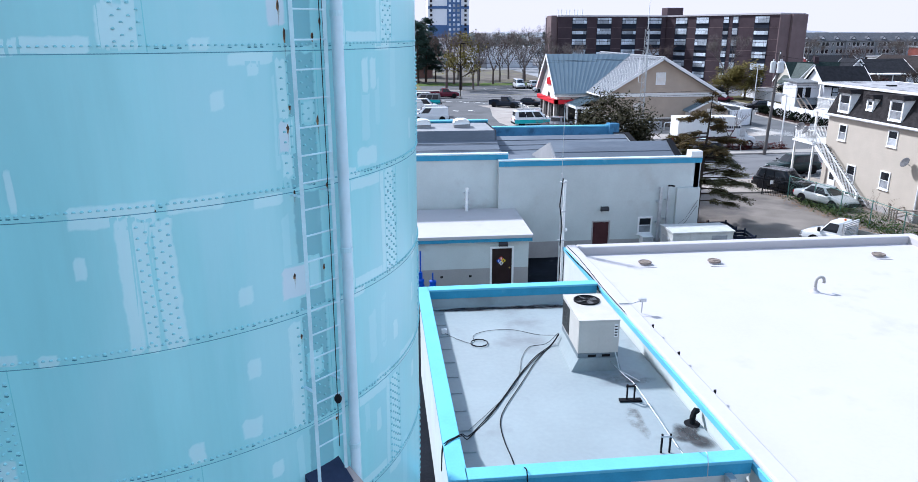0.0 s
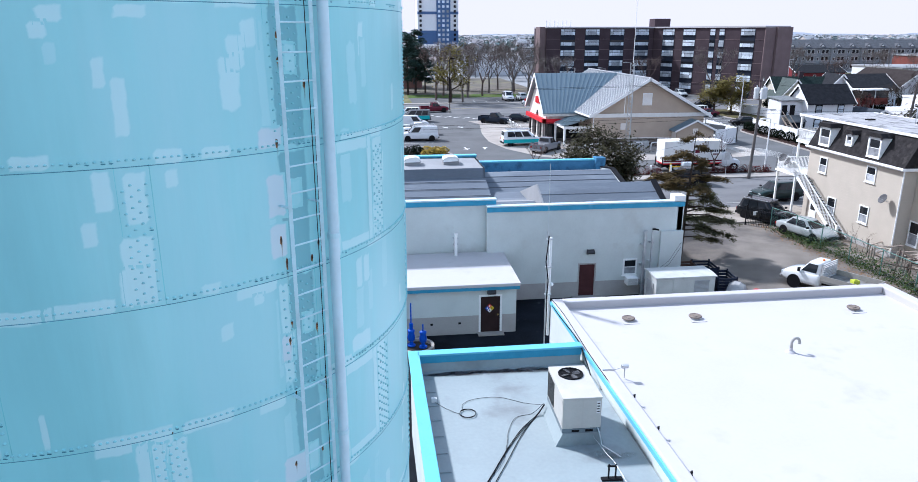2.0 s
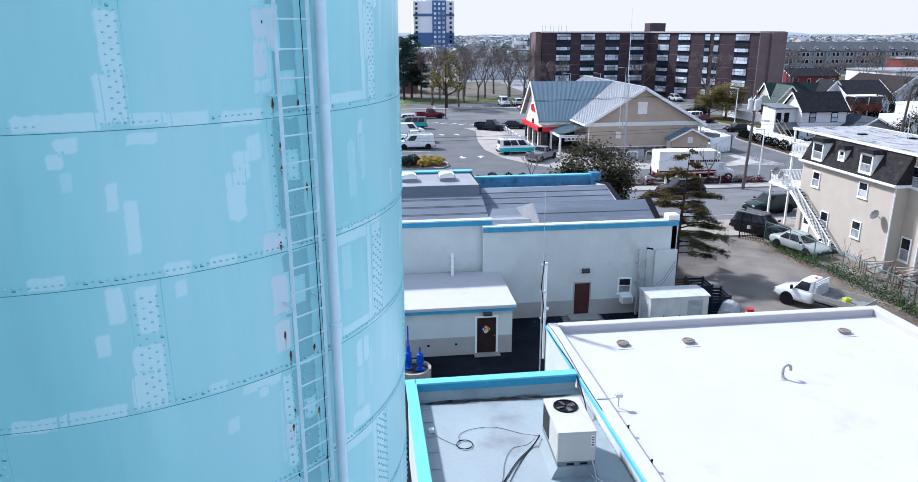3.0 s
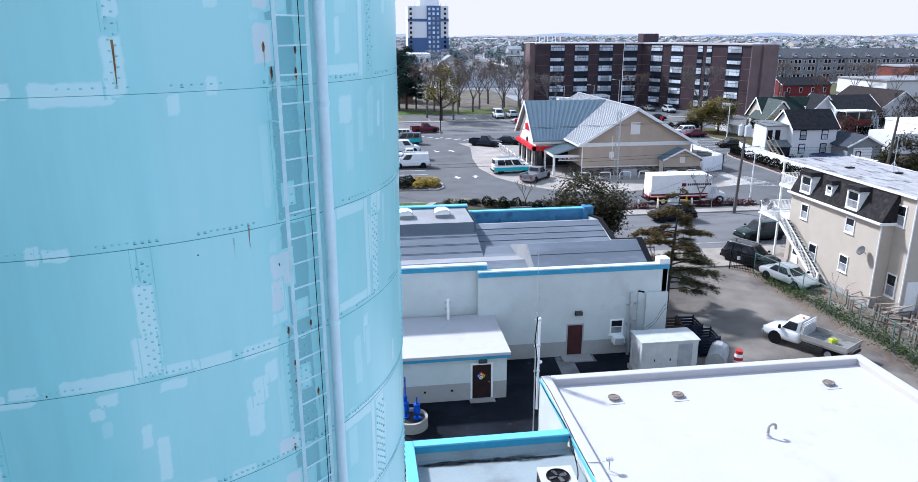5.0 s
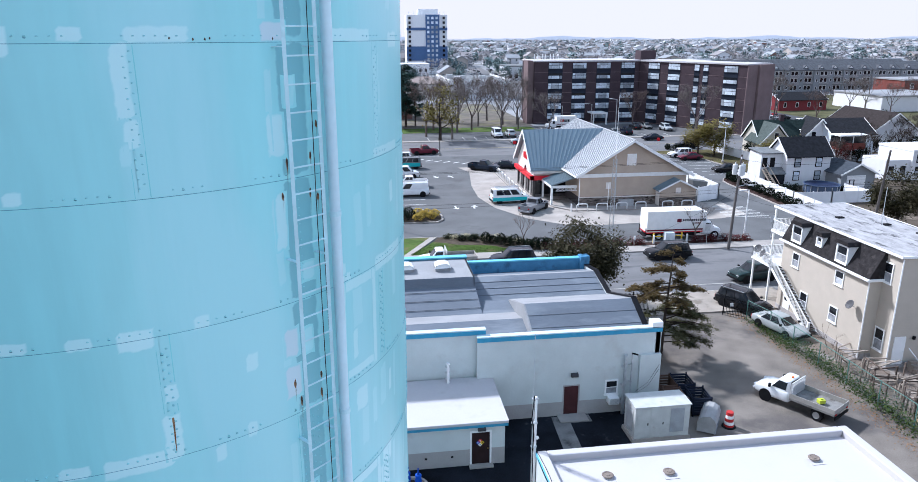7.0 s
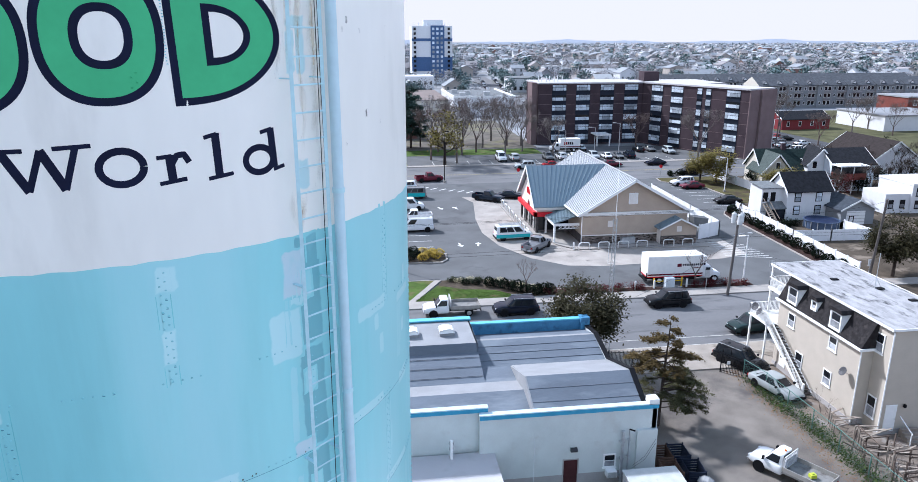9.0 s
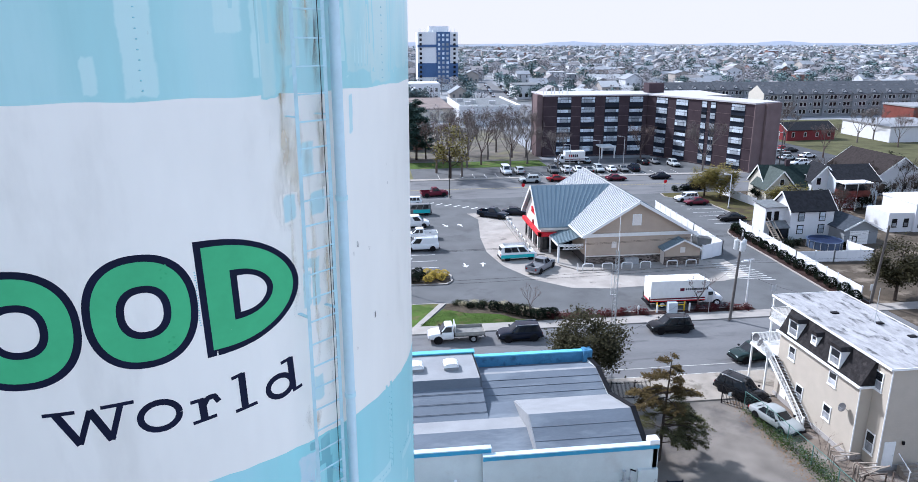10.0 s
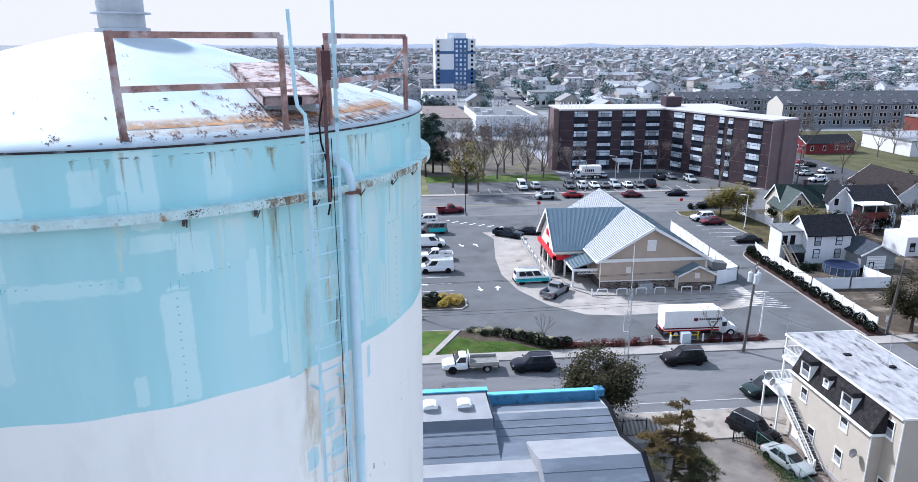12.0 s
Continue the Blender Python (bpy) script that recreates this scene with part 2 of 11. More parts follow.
# ---- the water tower ----
TX, TY, TR = -4.009, 11.295, 4.639
LEAN_X, LEAN_Y = 0.0045, -0.0211                    # the old shell stands a little out of plumb
PAINT = (0.308, 0.713, 0.750)
tower_blue = mat("tower light blue paint", PAINT, 0.34, var=0.07, scale=0.7, fine=5, bump=0.03, stretch=(1, 1, 0.16), dirt=(0.36, 0.735, 0.78), dirt_at=0.48, dirt_scale=0.5, spec=1.0)
tower_top = mat("weathered upper blue paint", (0.40, 0.735, 0.745), 0.36, var=0.07, scale=0.7, fine=5, bump=0.02, stretch=(1, 1, 0.16), dirt=(0.475, 0.775, 0.785), dirt_at=0.48, dirt_scale=0.6, spec=1.0)
tower_white = mat("tower white paint", (0.94, 0.93, 0.86), 0.42, var=0.035, scale=0.8, fine=5, bump=0.02, stretch=(1, 1, 0.3), dirt=(0.83, 0.82, 0.755), dirt_at=0.58, dirt_scale=0.7, spec=0.7)
rivet_blue = mat("rivet head paint", (0.30, 0.64, 0.69), 0.45, var=0.1, scale=3, fine=14, bump=0.0)
tower_old = mat("older greener blue paint", (0.25, 0.65, 0.68), 0.45, var=0.12, scale=2, fine=12, bump=0.03)
ladder_blue = mat("ladder pale blue paint", (0.57, 0.79, 0.84), 0.45, var=0.1, scale=3, fine=20, bump=0.02, dirt=(0.60, 0.81, 0.85), dirt_at=0.6, dirt_scale=2)
pipe_blue = mat("pale pipe paint", (0.60, 0.77, 0.83), 0.4, var=0.06, scale=2, fine=14, bump=0.02)
seam_dark = mat("dark seam line", (0.10, 0.30, 0.38), 0.8, var=0.3, scale=4, bump=0.02)
letter_green = mat("green letter paint", (0.095, 0.50, 0.225), 0.6, var=0.06, scale=2, fine=12, bump=0.02)
letter_navy = mat("navy letter paint", (0.006, 0.009, 0.032), 0.75, var=0.2, scale=3, fine=14, bump=0.0, spec=0.2)
dome_white = mat("weathered dome paint", (0.47, 0.535, 0.565), 0.6, var=0.08, scale=0.9, fine=7, bump=0.04, dirt=(0.40, 0.50, 0.55), dirt_at=0.52, dirt_scale=0.6)


def faded(name, col, cover, scale, stretch, most=0.85, var=0.35):
    """A thin stain whose edges break up: pigment only where the noise is strong."""
    m = mat(name, col, 0.34, var=var, scale=4, fine=25, bump=0.0, spec=0.6) if var < 0.2 else mat(name, col, 0.7, var=var, scale=4, fine=25, bump=0.05)
    n, l = m.node_tree.nodes, m.node_tree.links
    geo, mp, nz, rg = n.new("ShaderNodeNewGeometry"), n.new("ShaderNodeMapping"), n.new("ShaderNodeTexNoise"), n.new("ShaderNodeMapRange")
    mp.inputs["Scale"].default_value = stretch
    nz.inputs["Scale"].default_value, nz.inputs["Detail"].default_value, nz.inputs["Roughness"].default_value = scale, 5, 0.65
    rg.inputs["From Min"].default_value, rg.inputs["From Max"].default_value, rg.inputs["To Max"].default_value = 1 - cover, 1 - cover + 0.3, most
    l.new(geo.outputs["Position"], mp.inputs["Vector"])
    l.new(mp.outputs["Vector"], nz.inputs["Vector"])
    l.new(nz.outputs["Fac"], rg.inputs["Value"])
    at, mu = n.new("ShaderNodeAttribute"), n.new("ShaderNodeMath")
    at.attribute_name, mu.operation = "cover", "MULTIPLY"
    l.new(rg.outputs["Result"], mu.inputs[0])
    l.new(at.outputs["Fac"], mu.inputs[1])
    l.new(mu.outputs[0], n["Principled BSDF"].inputs["Alpha"])
    return m


rust_stain = faded("rust stain", (0.30, 0.14, 0.06), 0.62, 7.0, (1, 1, 0.25))
ochre_stain = faded("ochre drip", (0.46, 0.36, 0.17), 0.66, 11.0, (1, 1, 0.12), 0.7)
rust_wash = faded("pale rust wash", (0.72, 0.61, 0.43), 0.6, 4.0, (1, 1, 0.2), 0.6)
dark_stain = faded("dark grime", (0.06, 0.05, 0.05), 0.55, 9.0, (1, 1, 0.5))


def coat(name, under, col, cover, scale, stretch, most=1.0):
    """A brushed coat over the paint of another material: patchy, and thinning out into it along its edges."""
    m = under.copy()
    m.name = name
    n, l = m.node_tree.nodes, m.node_tree.links
    geo, mp, nz, rg, mx = n.new("ShaderNodeNewGeometry"), n.new("ShaderNodeMapping"), n.new("ShaderNodeTexNoise"), n.new("ShaderNodeMapRange"), n.new("ShaderNodeMix")
    mp.inputs["Scale"].default_value = stretch
    nz.inputs["Scale"].default_value, nz.inputs["Detail"].default_value, nz.inputs["Roughness"].default_value = scale, 4, 0.6
    rg.inputs["From Min"].default_value, rg.inputs["From Max"].default_value, rg.inputs["To Max"].default_value = 1 - cover, 1 - cover + 0.25, most
    mx.data_type = "RGBA"
    mx.inputs["B"].default_value = (*col, 1)
    l.new(geo.outputs["Position"], mp.inputs["Vector"])
    l.new(mp.outputs["Vector"], nz.inputs["Vector"])
    l.new(nz.outputs["Fac"], rg.inputs["Value"])
    at, nb, ad, fade, mu = n.new("ShaderNodeAttribute"), n.new("ShaderNodeTexNoise"), n.new("ShaderNodeMath"), n.new("ShaderNodeMapRange"), n.new("ShaderNodeMath")
    at.attribute_name = "cover"
    nb.inputs["Scale"].default_value, nb.inputs["Detail"].default_value = 7.0, 5
    ad.operation, mu.operation = "ADD", "MULTIPLY"
    fade.interpolation_type = "SMOOTHSTEP"
    fade.inputs["From Min"].default_value, fade.inputs["From Max"].default_value = 0.75, 1.2
    l.new(geo.outputs["Position"], nb.inputs["Vector"])
    l.new(at.outputs["Fac"], ad.inputs[0])
    l.new(nb.outputs["Fac"], ad.inputs[1])
    l.new(ad.outputs[0], fade.inputs["Value"])
    l.new(fade.outputs["Result"], mu.inputs[0])
    l.new(rg.outputs["Result"], mu.inputs[1])
    l.new(mu.outputs[0], mx.inputs["Factor"])
    base = n["Principled BSDF"].inputs["Base Color"]
    l.new(base.links[0].from_socket, mx.inputs["A"])
    l.new(mx.outputs["Result"], base)
    return m


tower_patch = coat("paler touch-up paint", tower_blue, (0.51, 0.82, 0.85), 0.9, 1.3, (1, 1, 0.6))
tower_patch_thin = coat("thin touch-up paint", tower_blue, (0.43, 0.78, 0.82), 0.75, 1.2, (1, 1, 0.3), 0.8)
top_patch = coat("paler upper paint", tower_top, (0.57, 0.83, 0.82), 0.8, 1.2, (1, 1, 0.5))
primer = coat("greyish primer", tower_blue, (0.58, 0.75, 0.81), 0.85, 2.0, (1, 1, 0.6))
old_coat = coat("older greener coat", tower_blue, (0.16, 0.465, 0.53), 0.9, 1.6, (1, 1, 0.5), 0.9)
chalk = coat("chalky cream bloom", tower_top, (0.72, 0.84, 0.78), 0.7, 1.1, (1, 1, 0.35), 0.65)
green_wash = coat("greenish drip stain", tower_top, (0.62, 0.74, 0.62), 0.62, 5.0, (1, 1, 0.12), 0.9)
band_blue = coat("blue overspray on the band", tower_white, (0.58, 0.80, 0.82), 0.8, 2.0, (1, 1, 0.6))
rivet_dirt = mat("dark ticks under rivets", (0.085, 0.27, 0.35), 0.9, var=0.3, scale=5, bump=0.0, spec=0.1)


def on_tower(ang, z, out=0.0):
    a = radians(ang)
    if 0 < out < 0.035:
        out = 0.0006 + 0.05 * out
    return (TX + LEAN_X * (z - 18) + (TR + out) * math.cos(a), TY + LEAN_Y * (z - 18) + (TR + out) * math.sin(a), z)


def upright(s):
    """Set a turned piece on the tower's slightly leaning axis."""
    s.v = [(x + LEAN_X * (z - 18), y + LEAN_Y * (z - 18), z) for x, y, z in s.v]
    return s


def tower_sheet(s, ang, z, w, h, out=0.004, jag=0.0, r=None, round_ends=False):
    """A thin curved sheet that hugs the tower: w degrees wide, h metres high, about its middle."""
    n = max(2, int(w / 1.5) + 1)
    m = max(1, int(h / 0.25))
    top, bot, lef, rig = [], [], [], []
    for i in range(n + 1):
        a = ang - w / 2 + w * i / n
        j0, j1 = ((r.uniform(-jag, jag) for _ in range(2)) if r else (0, 0))
        top.append((a, z + h / 2 + j0))
        bot.append((a, z - h / 2 + j1))
    k = len(s.v)
    for i in range(n + 1):
        for j in range(m + 1):
            f = j / m
            a, zz = top[i][0], bot[i][1] + (top[i][1] - bot[i][1]) * f
            if r and (i == 0 or i == n):
                a += r.uniform(-jag, jag) * 8
            if i in (0, n) or j in (0, m) and h > 0.1:
                s.thin[len(s.v)] = 0.0 if h > 0.1 else 1.0
            s.v.append(on_tower(a, zz, out))
    for i in range(n):
        for j in range(m):
            p = k + i * (m + 1) + j
            s.f.append((p, p + m + 1, p + m + 2, p + 1))


def tower_blob(s, ang, z, w, h, out, r, rough=0.09):
    """A rolled patch of paint that hugs the shell, a little out of square; its cover falls off to the edges."""
    tall = math.radians(w) * TR
    edge = 0.07
    half_w, half_h = tall / 2 + 0.02, h / 2 + 0.02
    lean = r.uniform(-.03, .03)
    def stops(half, step):
        e = min(edge, 0.6 * half)
        n = max(2, int((2 * half - 2 * e) / step) + 1)
        return [-half] + [-half + e + (2 * half - 2 * e) * i / n for i in range(n + 1)] + [half]
    xs, ys = stops(half_w, 0.08), stops(half_h, 0.2)
    k, m = len(s.v), len(ys)
    skew = [r.uniform(-.3, .3) * rough * min(1, half_w) for _ in ys]
    rise = [r.uniform(-.3, .3) * rough * min(1, 2 * half_h) for _ in xs]
    for i, x in enumerate(xs):
        for j, y in enumerate(ys):
            if i in (0, len(xs) - 1) or j in (0, m - 1):
                s.thin[len(s.v)] = 0.0
            s.v.append(on_tower(ang + math.degrees((x + lean * y + skew[j]) / TR), z + y + rise[i], out))
    s.f += [(k + i * m + j, k + (i + 1) * m + j, k + (i + 1) * m + j + 1, k + i * m + j + 1) for i in range(len(xs) - 1) for j in range(m - 1)]


def tower_drip(s, ang, top, w, long, out, r):
    """A run of stain: w degrees wide at its head, thinning as it goes down."""
    k, n = len(s.v), 8
    for i in range(n + 1):
        f = i / n
        half = w / 2 * (1 - 0.75 * f ** 0.7) * r.uniform(0.75, 1.2)
        mid = ang + 0.12 * w * math.sin(3 * f + ang)
        s.thin[len(s.v)] = s.thin[len(s.v) + 2] = 0.0
        s.thin[len(s.v) + 1] = 1.0 - f ** 1.5
        s.v += [on_tower(mid + half * q, top - long * f, out) for q in (-1, 0, 1)]
    s.f += [(k + 3 * i + j, k + 3 * i + 3 + j, k + 3 * i + 4 + j, k + 3 * i + 1 + j) for i in range(n) for j in (0, 1)]


SEAMS = [0.0, 1.55, 3.07, 4.6, 6.12, 7.65, 9.17, 10.68, 12.22, 13.72, 15.28, 16.79, 18.335, 19.85, 21.37, 22.9, 24.4, 25.88, 27.4, 28.9, 30.415, 31.917, 33.4]


def tower():
    t = thing("water_tower", "tall riveted water tower in light blue with white lettered band", "water tower", at=(TX, TY, 0))
    core = Solid().lathe((TX, TY, 0), [(TR - 0.03, 0), (TR - 0.03, 33.35)], 96)
    part("shell_core", upright(core), tower_blue, t, smooth=True)
    r = random.Random(3)
    patches, thins, rivets, weld, dirt, primers, uppers = Solid(), Solid(), Solid(), Solid(), Solid(), Solid(), Solid()
    stains, washes, greens, grime, olds, ochre, flakes, sprays, rusts = (Solid() for _ in range(9))

    def chance_blob(s, a, z, w, h, out, r, rough=.1):
        """Touch-up beyond the face that the ladder side shows."""
        if a - w / 2 < -91 or a + w / 2 > -38:
            tower_blob(s, a, z, w, h, out, r, rough)

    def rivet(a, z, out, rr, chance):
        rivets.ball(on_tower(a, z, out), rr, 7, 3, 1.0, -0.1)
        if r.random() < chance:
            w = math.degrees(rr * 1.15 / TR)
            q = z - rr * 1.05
            # small dark tick just below the rivet head
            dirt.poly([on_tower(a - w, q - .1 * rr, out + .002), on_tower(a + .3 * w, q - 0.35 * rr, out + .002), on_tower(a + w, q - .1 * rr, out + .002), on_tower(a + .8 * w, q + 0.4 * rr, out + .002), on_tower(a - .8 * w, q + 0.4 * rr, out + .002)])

    for c in range(len(SEAMS) - 1):
        z0, z1 = SEAMS[c], SEAMS[c + 1]
        shift = -68.4 if c % 2 == 0 else -47.3
        out = 0.0
        rows = 5 if c < 8 else 4 if c < 10 else 3 if c < 12 else 2 if c < 17 else 1
        rr = 0.021 if c < 8 else 0.019 if c < 10 else 0.016 if c < 13 else 0.013
        for k in range(9):
            a0 = shift + 42.1 * (k - 1)
            s = Solid().lathe((TX, TY, 0), [(TR + out - 0.02, z0 - 0.02), (TR + out, z0 - 0.02), (TR + out, z1 + 0.012), (TR + out - 0.02, z1 + 0.012)], 42, a0 + 0.02, a0 + (42.08 if k < 8 else 23.18))
            white = 17 <= c <= 19
            p = part("plate", upright(s), tower_white if white else tower_top if c > 19 else tower_blue, t)
            # rivets up the lap: the thicker plates lower down carry more rows
            seen = -115 < a0 < 40
            if seen and c < 17 or seen and c >= 20:
                pitch = 0.115 if c < 10 else 0.10
                wide = 0.9 if c < 10 else 0.72
                if c % 2 and k == 1 and c < 12:
                    rows, wide = rows + 1, 1.05
                for i in range(rows):
                    for j in range(int((z1 - z0 - 0.12) / pitch)):
                        rivet(a0 + (i - (rows - 1) / 2) * wide + 0.5 + r.uniform(-.06, .06), z0 + 0.09 + pitch * (j + 0.5 * (i % 2)), out + 0.001, rr, 0.3)
                tower_sheet(weld, a0 + (rows * wide / 2 + 0.65), (z0 + z1) / 2, 0.12, z1 - z0, out + 0.004)
                tower_sheet(weld, a0 - (rows * wide / 2 - 0.25), (z0 + z1) / 2, 0.08, z1 - z0, out + 0.004)
            near = -120 < a0 < 20
            zm = (z0 + z1) / 2
            if near and c < 17:
                # the lap is painted over in a few overlapping runs of the roller
                if c < 12 or r.random() < 0.5:
                    zz = z0 + 0.04
                    while zz < z1 - 0.2:
                        h = min(r.uniform(0.35, 0.8), z1 - zz)
                        w = r.uniform(2.6, 4.6) if c < 12 else r.uniform(1.6, 3.0)
                        chance_blob(patches if c < 12 else thins, a0 + 0.6 + r.uniform(-.9, .9), zz + h / 2, w, h * 1.1, out + 0.003, r, 0.1)
                        zz += h
                for _ in range(r.choice((1, 1, 2))):
                    chance_blob(patches, a0 + r.uniform(5, 37), r.uniform(z0 + 0.35, z1 - 0.35), r.uniform(1.2, 2.2), r.uniform(0.2, 0.45), out + 0.003, r, 0.08)
                for _ in range(2):
                    chance_blob(thins, a0 + r.uniform(3, 39), z1 - 0.45 + r.uniform(-.2, .2), r.uniform(1, 3.5), r.uniform(0.6, 0.95), out + 0.0025, r, 0.1)
            if near and c in (20, 21):
                for _ in range(4):
                    tower_blob(uppers, a0 + r.uniform(2, 40), r.uniform(z0 + 0.4, z1 - 0.4), r.uniform(2.0, 5.0), r.uniform(0.3, 0.9), out + 0.003, r, 0.08)
                tower_blob(uppers, a0 + 0.4, zm, 3.2, (z1 - z0) * .9, out + 0.0035, r, 0.1)
        # rivets and touch-up along the round seam
        if 3 < c < 20 and not 17 <= c <= 19 or c == 21:
            pitch = 0.07 if c < 12 else 0.1
            n = int(2 * math.pi * TR / pitch)
            for i in range(n):
                a = 360 * i / n
                a = (a + 180) % 360 - 180
                if -118 < a < 10:
                    if c >= 10 and math.sin(a * .5 + c) + r.uniform(-.6, .6) < -0.25:
                        continue
                    rivet(a, z0 + 0.05, 0.013, rr, 0.4)
            if c < 17:
                a = -112.0
                while a < 5:
                    w = r.uniform(2, 14)
                    if r.random() < (0.6 if c < 12 else 0.5):
                        h = r.uniform(0.13, 0.26)
                        chance_blob(patches, a + w / 2, z0 + r.choice((0.06, 0.0, -0.1)), w, h, 0.0165, r, 0.08)
                        if r.random() < 0.5:
                            chance_blob(patches, a + r.uniform(0.3, 0.7) * w, z0 + r.choice((0.17, -0.19)), r.uniform(1.2, 2.6), r.uniform(0.15, 0.34), 0.0167, r, 0.08)
                    a += w + r.uniform(1, 8)
    # touch-up course by course: along the seams, up the laps, and square patches on the plates
    foot = ((-54.4, 7.24, 2.1, .25), (-65.8, 7.81, 2.4, .28), (-57.8, 7.92, 3.2, .28), (-50.1, 8.39, 2.4, 1.43), (-56.7, 8.67, 2.3, .27), (-81.6, 9.22, 2.6, .14), (-86.2, 9.26, 2.6, .13),
            (-57, 9.58, 2.4, .25), (-66.8, 9.86, 3.0, 1.46), (-69.4, 9.87, 2.2, 1.46), (-71.3, 9.9, 1.9, 1.48), (-76.4, 10.16, 1.4, .25), (-52.6, 10.62, 4.6, .15), (-72.1, 10.67, 10.1, .26), (-62.3, 10.7, 7.6, .18))
    lower = ((-32.9, 10.9, 5.7, .26), (-82.3, 10.96, .6, .44), (-49.2, 11.3, 2.3, .37), (-49.4, 11.48, 1.6, 1.3), (-58.4, 11.74, 2.0, .22), (-32.9, 11.9, 1.7, .43), (-30.6, 11.92, 1.8, .39), (-53.6, 12.14, 6.3, .13), (-53.4, 12.03, 1.6, .13),
             (-82.4, 12.26, 6.8, .17), (-75.9, 12.28, 8.2, .17), (-60, 12.29, 2.8, .13), (-69, 12.46, 4.4, .43), (-68.5, 12.6, 4.0, .76), (-73.5, 13.06, 2, .26), (-67.9, 13.38, 2.8, .55), (-71.5, 13.48, 2.4, .43), (-63.5, 13.55, 1.6, .21), (-63.6, 13.78, 3.7, .16), (-57.6, 13.78, 4.1, .12), (-78.6, 13.8, 4.5, .15))
    middle = ((-68.3, 14.28, 1.7, .59), (-55, 14.47, 2.9, .57), (-70.1, 14.62, 1.4, .3), (-53.9, 14.78, 2.6, .36), (-74.7, 14.79, 1.3, .21), (-51.9, 14.97, 2.6, .3), (-75.6, 15, 1.9, .16), (-74.2, 15.14, 2.8, .16), (-65.9, 15.17, 3.8, .12), (-53.2, 15.3, 6.2, .19), (-60.4, 15.33, 5.6, .16),
              (-74.6, 15.36, 9.6, .18), (-83.6, 15.36, 3.7, .14), (-65, 15.36, 5.1, .12), (-68.9, 15.56, 3.3, .5), (-49.8, 15.8, 3.0, .56), (-68.2, 15.86, 2.6, 1.05), (-77.4, 16.8, 3.6, .14), (-79.7, 16.81, 1.7, .23))
    upper = ((-33.8, 17.98, 3.6, .36), (-61.9, 18.2, 1.6, .23), (-72.8, 18.34, 9.2, .24), (-56.9, 18.37, 1.6, .22), (-80.8, 18.38, 4, .16), (-68, 18.58, 2.6, .58), (-67.7, 19.13, 1.8, .22), (-56.1, 19.24, 1.9, .24), (-71.1, 19.83, 4.8, .25), (-77.8, 19.88, 3.3, .14), (-62.6, 19.9, 2.5, .17),
             (-49.6, 20.87, 1.8, .68), (-82.1, 21.45, 2.4, .14), (-69.3, 21.81, 1.3, .23), (-49.6, 21.87, 3.0, .5), (-68.3, 22.02, 2, .3), (-68.7, 22.52, 2.2, .73))
    high = ((-82.1, 22.9, 5.2, .3), (-64.2, 22.97, 7.6, .16), (-73.5, 22.97, 3.0, .13), (-51, 24.63, 5.6, .66), (-67.9, 24.87, 1.9, .42), (-67.4, 25.66, 3, .3))
    for ang, z, w, h in foot + lower + middle + upper + high:
        tower_blob(patches if w * h > .3 or h > .3 or z < 13 else thins, ang, z, w, h, 0.0195, r, 0.07)
    for ang, z, w, h in ((-49.4, 9.59, 4.4, .4), (-49.6, 12.66, 3.0, .42), (-49.5, 13.2, 3.0, .5), (-49.8, 13.86, 3.8, .24), (-48.9, 16.21, 4.0, .44), (-49.4, 18.79, 2.9, .44), (-49.3, 19.32, 2.6, .38), (-48.9, 23, 4.0, .22), (-49.2, 25.4, 3.6, .6), (-49.5, 11.3, 1.8, .36), (-50.0, 15.9, 2.2, .4)):
        tower_blob(primers, ang, z, w, h, 0.0205, r, 0.1)
    for ang, z, w, h in ((-68, 31.12, 4.2, 1.35), (-56.6, 31.6, 4.0, 1.1), (-80, 31.93, 16, 0.2), (-71, 32.36, 8, 0.22), (-73.7, 30.66, 1.8, 0.4), (-64, 32.2, 7, 0.5), (-52.5, 31.2, 2.6, 1.2), (-91, 31.4, 5, 1.0), (-33, 31.3, 4, 1.2), (-28, 32.2, 5, 0.6), (-77, 33.0, 4, 0.4), (-61, 33.0, 3.6, 0.5)):
        tower_blob(uppers, ang, z, w, h, 0.0195, r, 0.06)
    for c in range(4, 20):
        z0, z1 = SEAMS[c], SEAMS[c + 1]
        if c < 17:
            tower_blob(olds, -46.4, (z0 + z1) / 2, 4.9, (z1 - z0) * .97, 0.0145, r, 0.06)
            tower_blob(thins, -50.3, (z0 + z1) / 2 + r.uniform(-.1, .1), r.uniform(.8, 1.4), (z1 - z0) * r.uniform(.5, .9), 0.0175, r, 0.1)
            tower_blob(thins, -46.06 + r.uniform(-1, 1), z0 + r.uniform(.3, 1.1), r.uniform(1.4, 2.6), r.uniform(.2, .4), 0.0185, r, 0.1)
        else:
            tower_blob(sprays, -45.41 + r.uniform(-.8, .8), z0 + r.uniform(.3, 1.1), r.uniform(2.0, 3.6), r.uniform(.35, .8), 0.0195, r, 0.12)
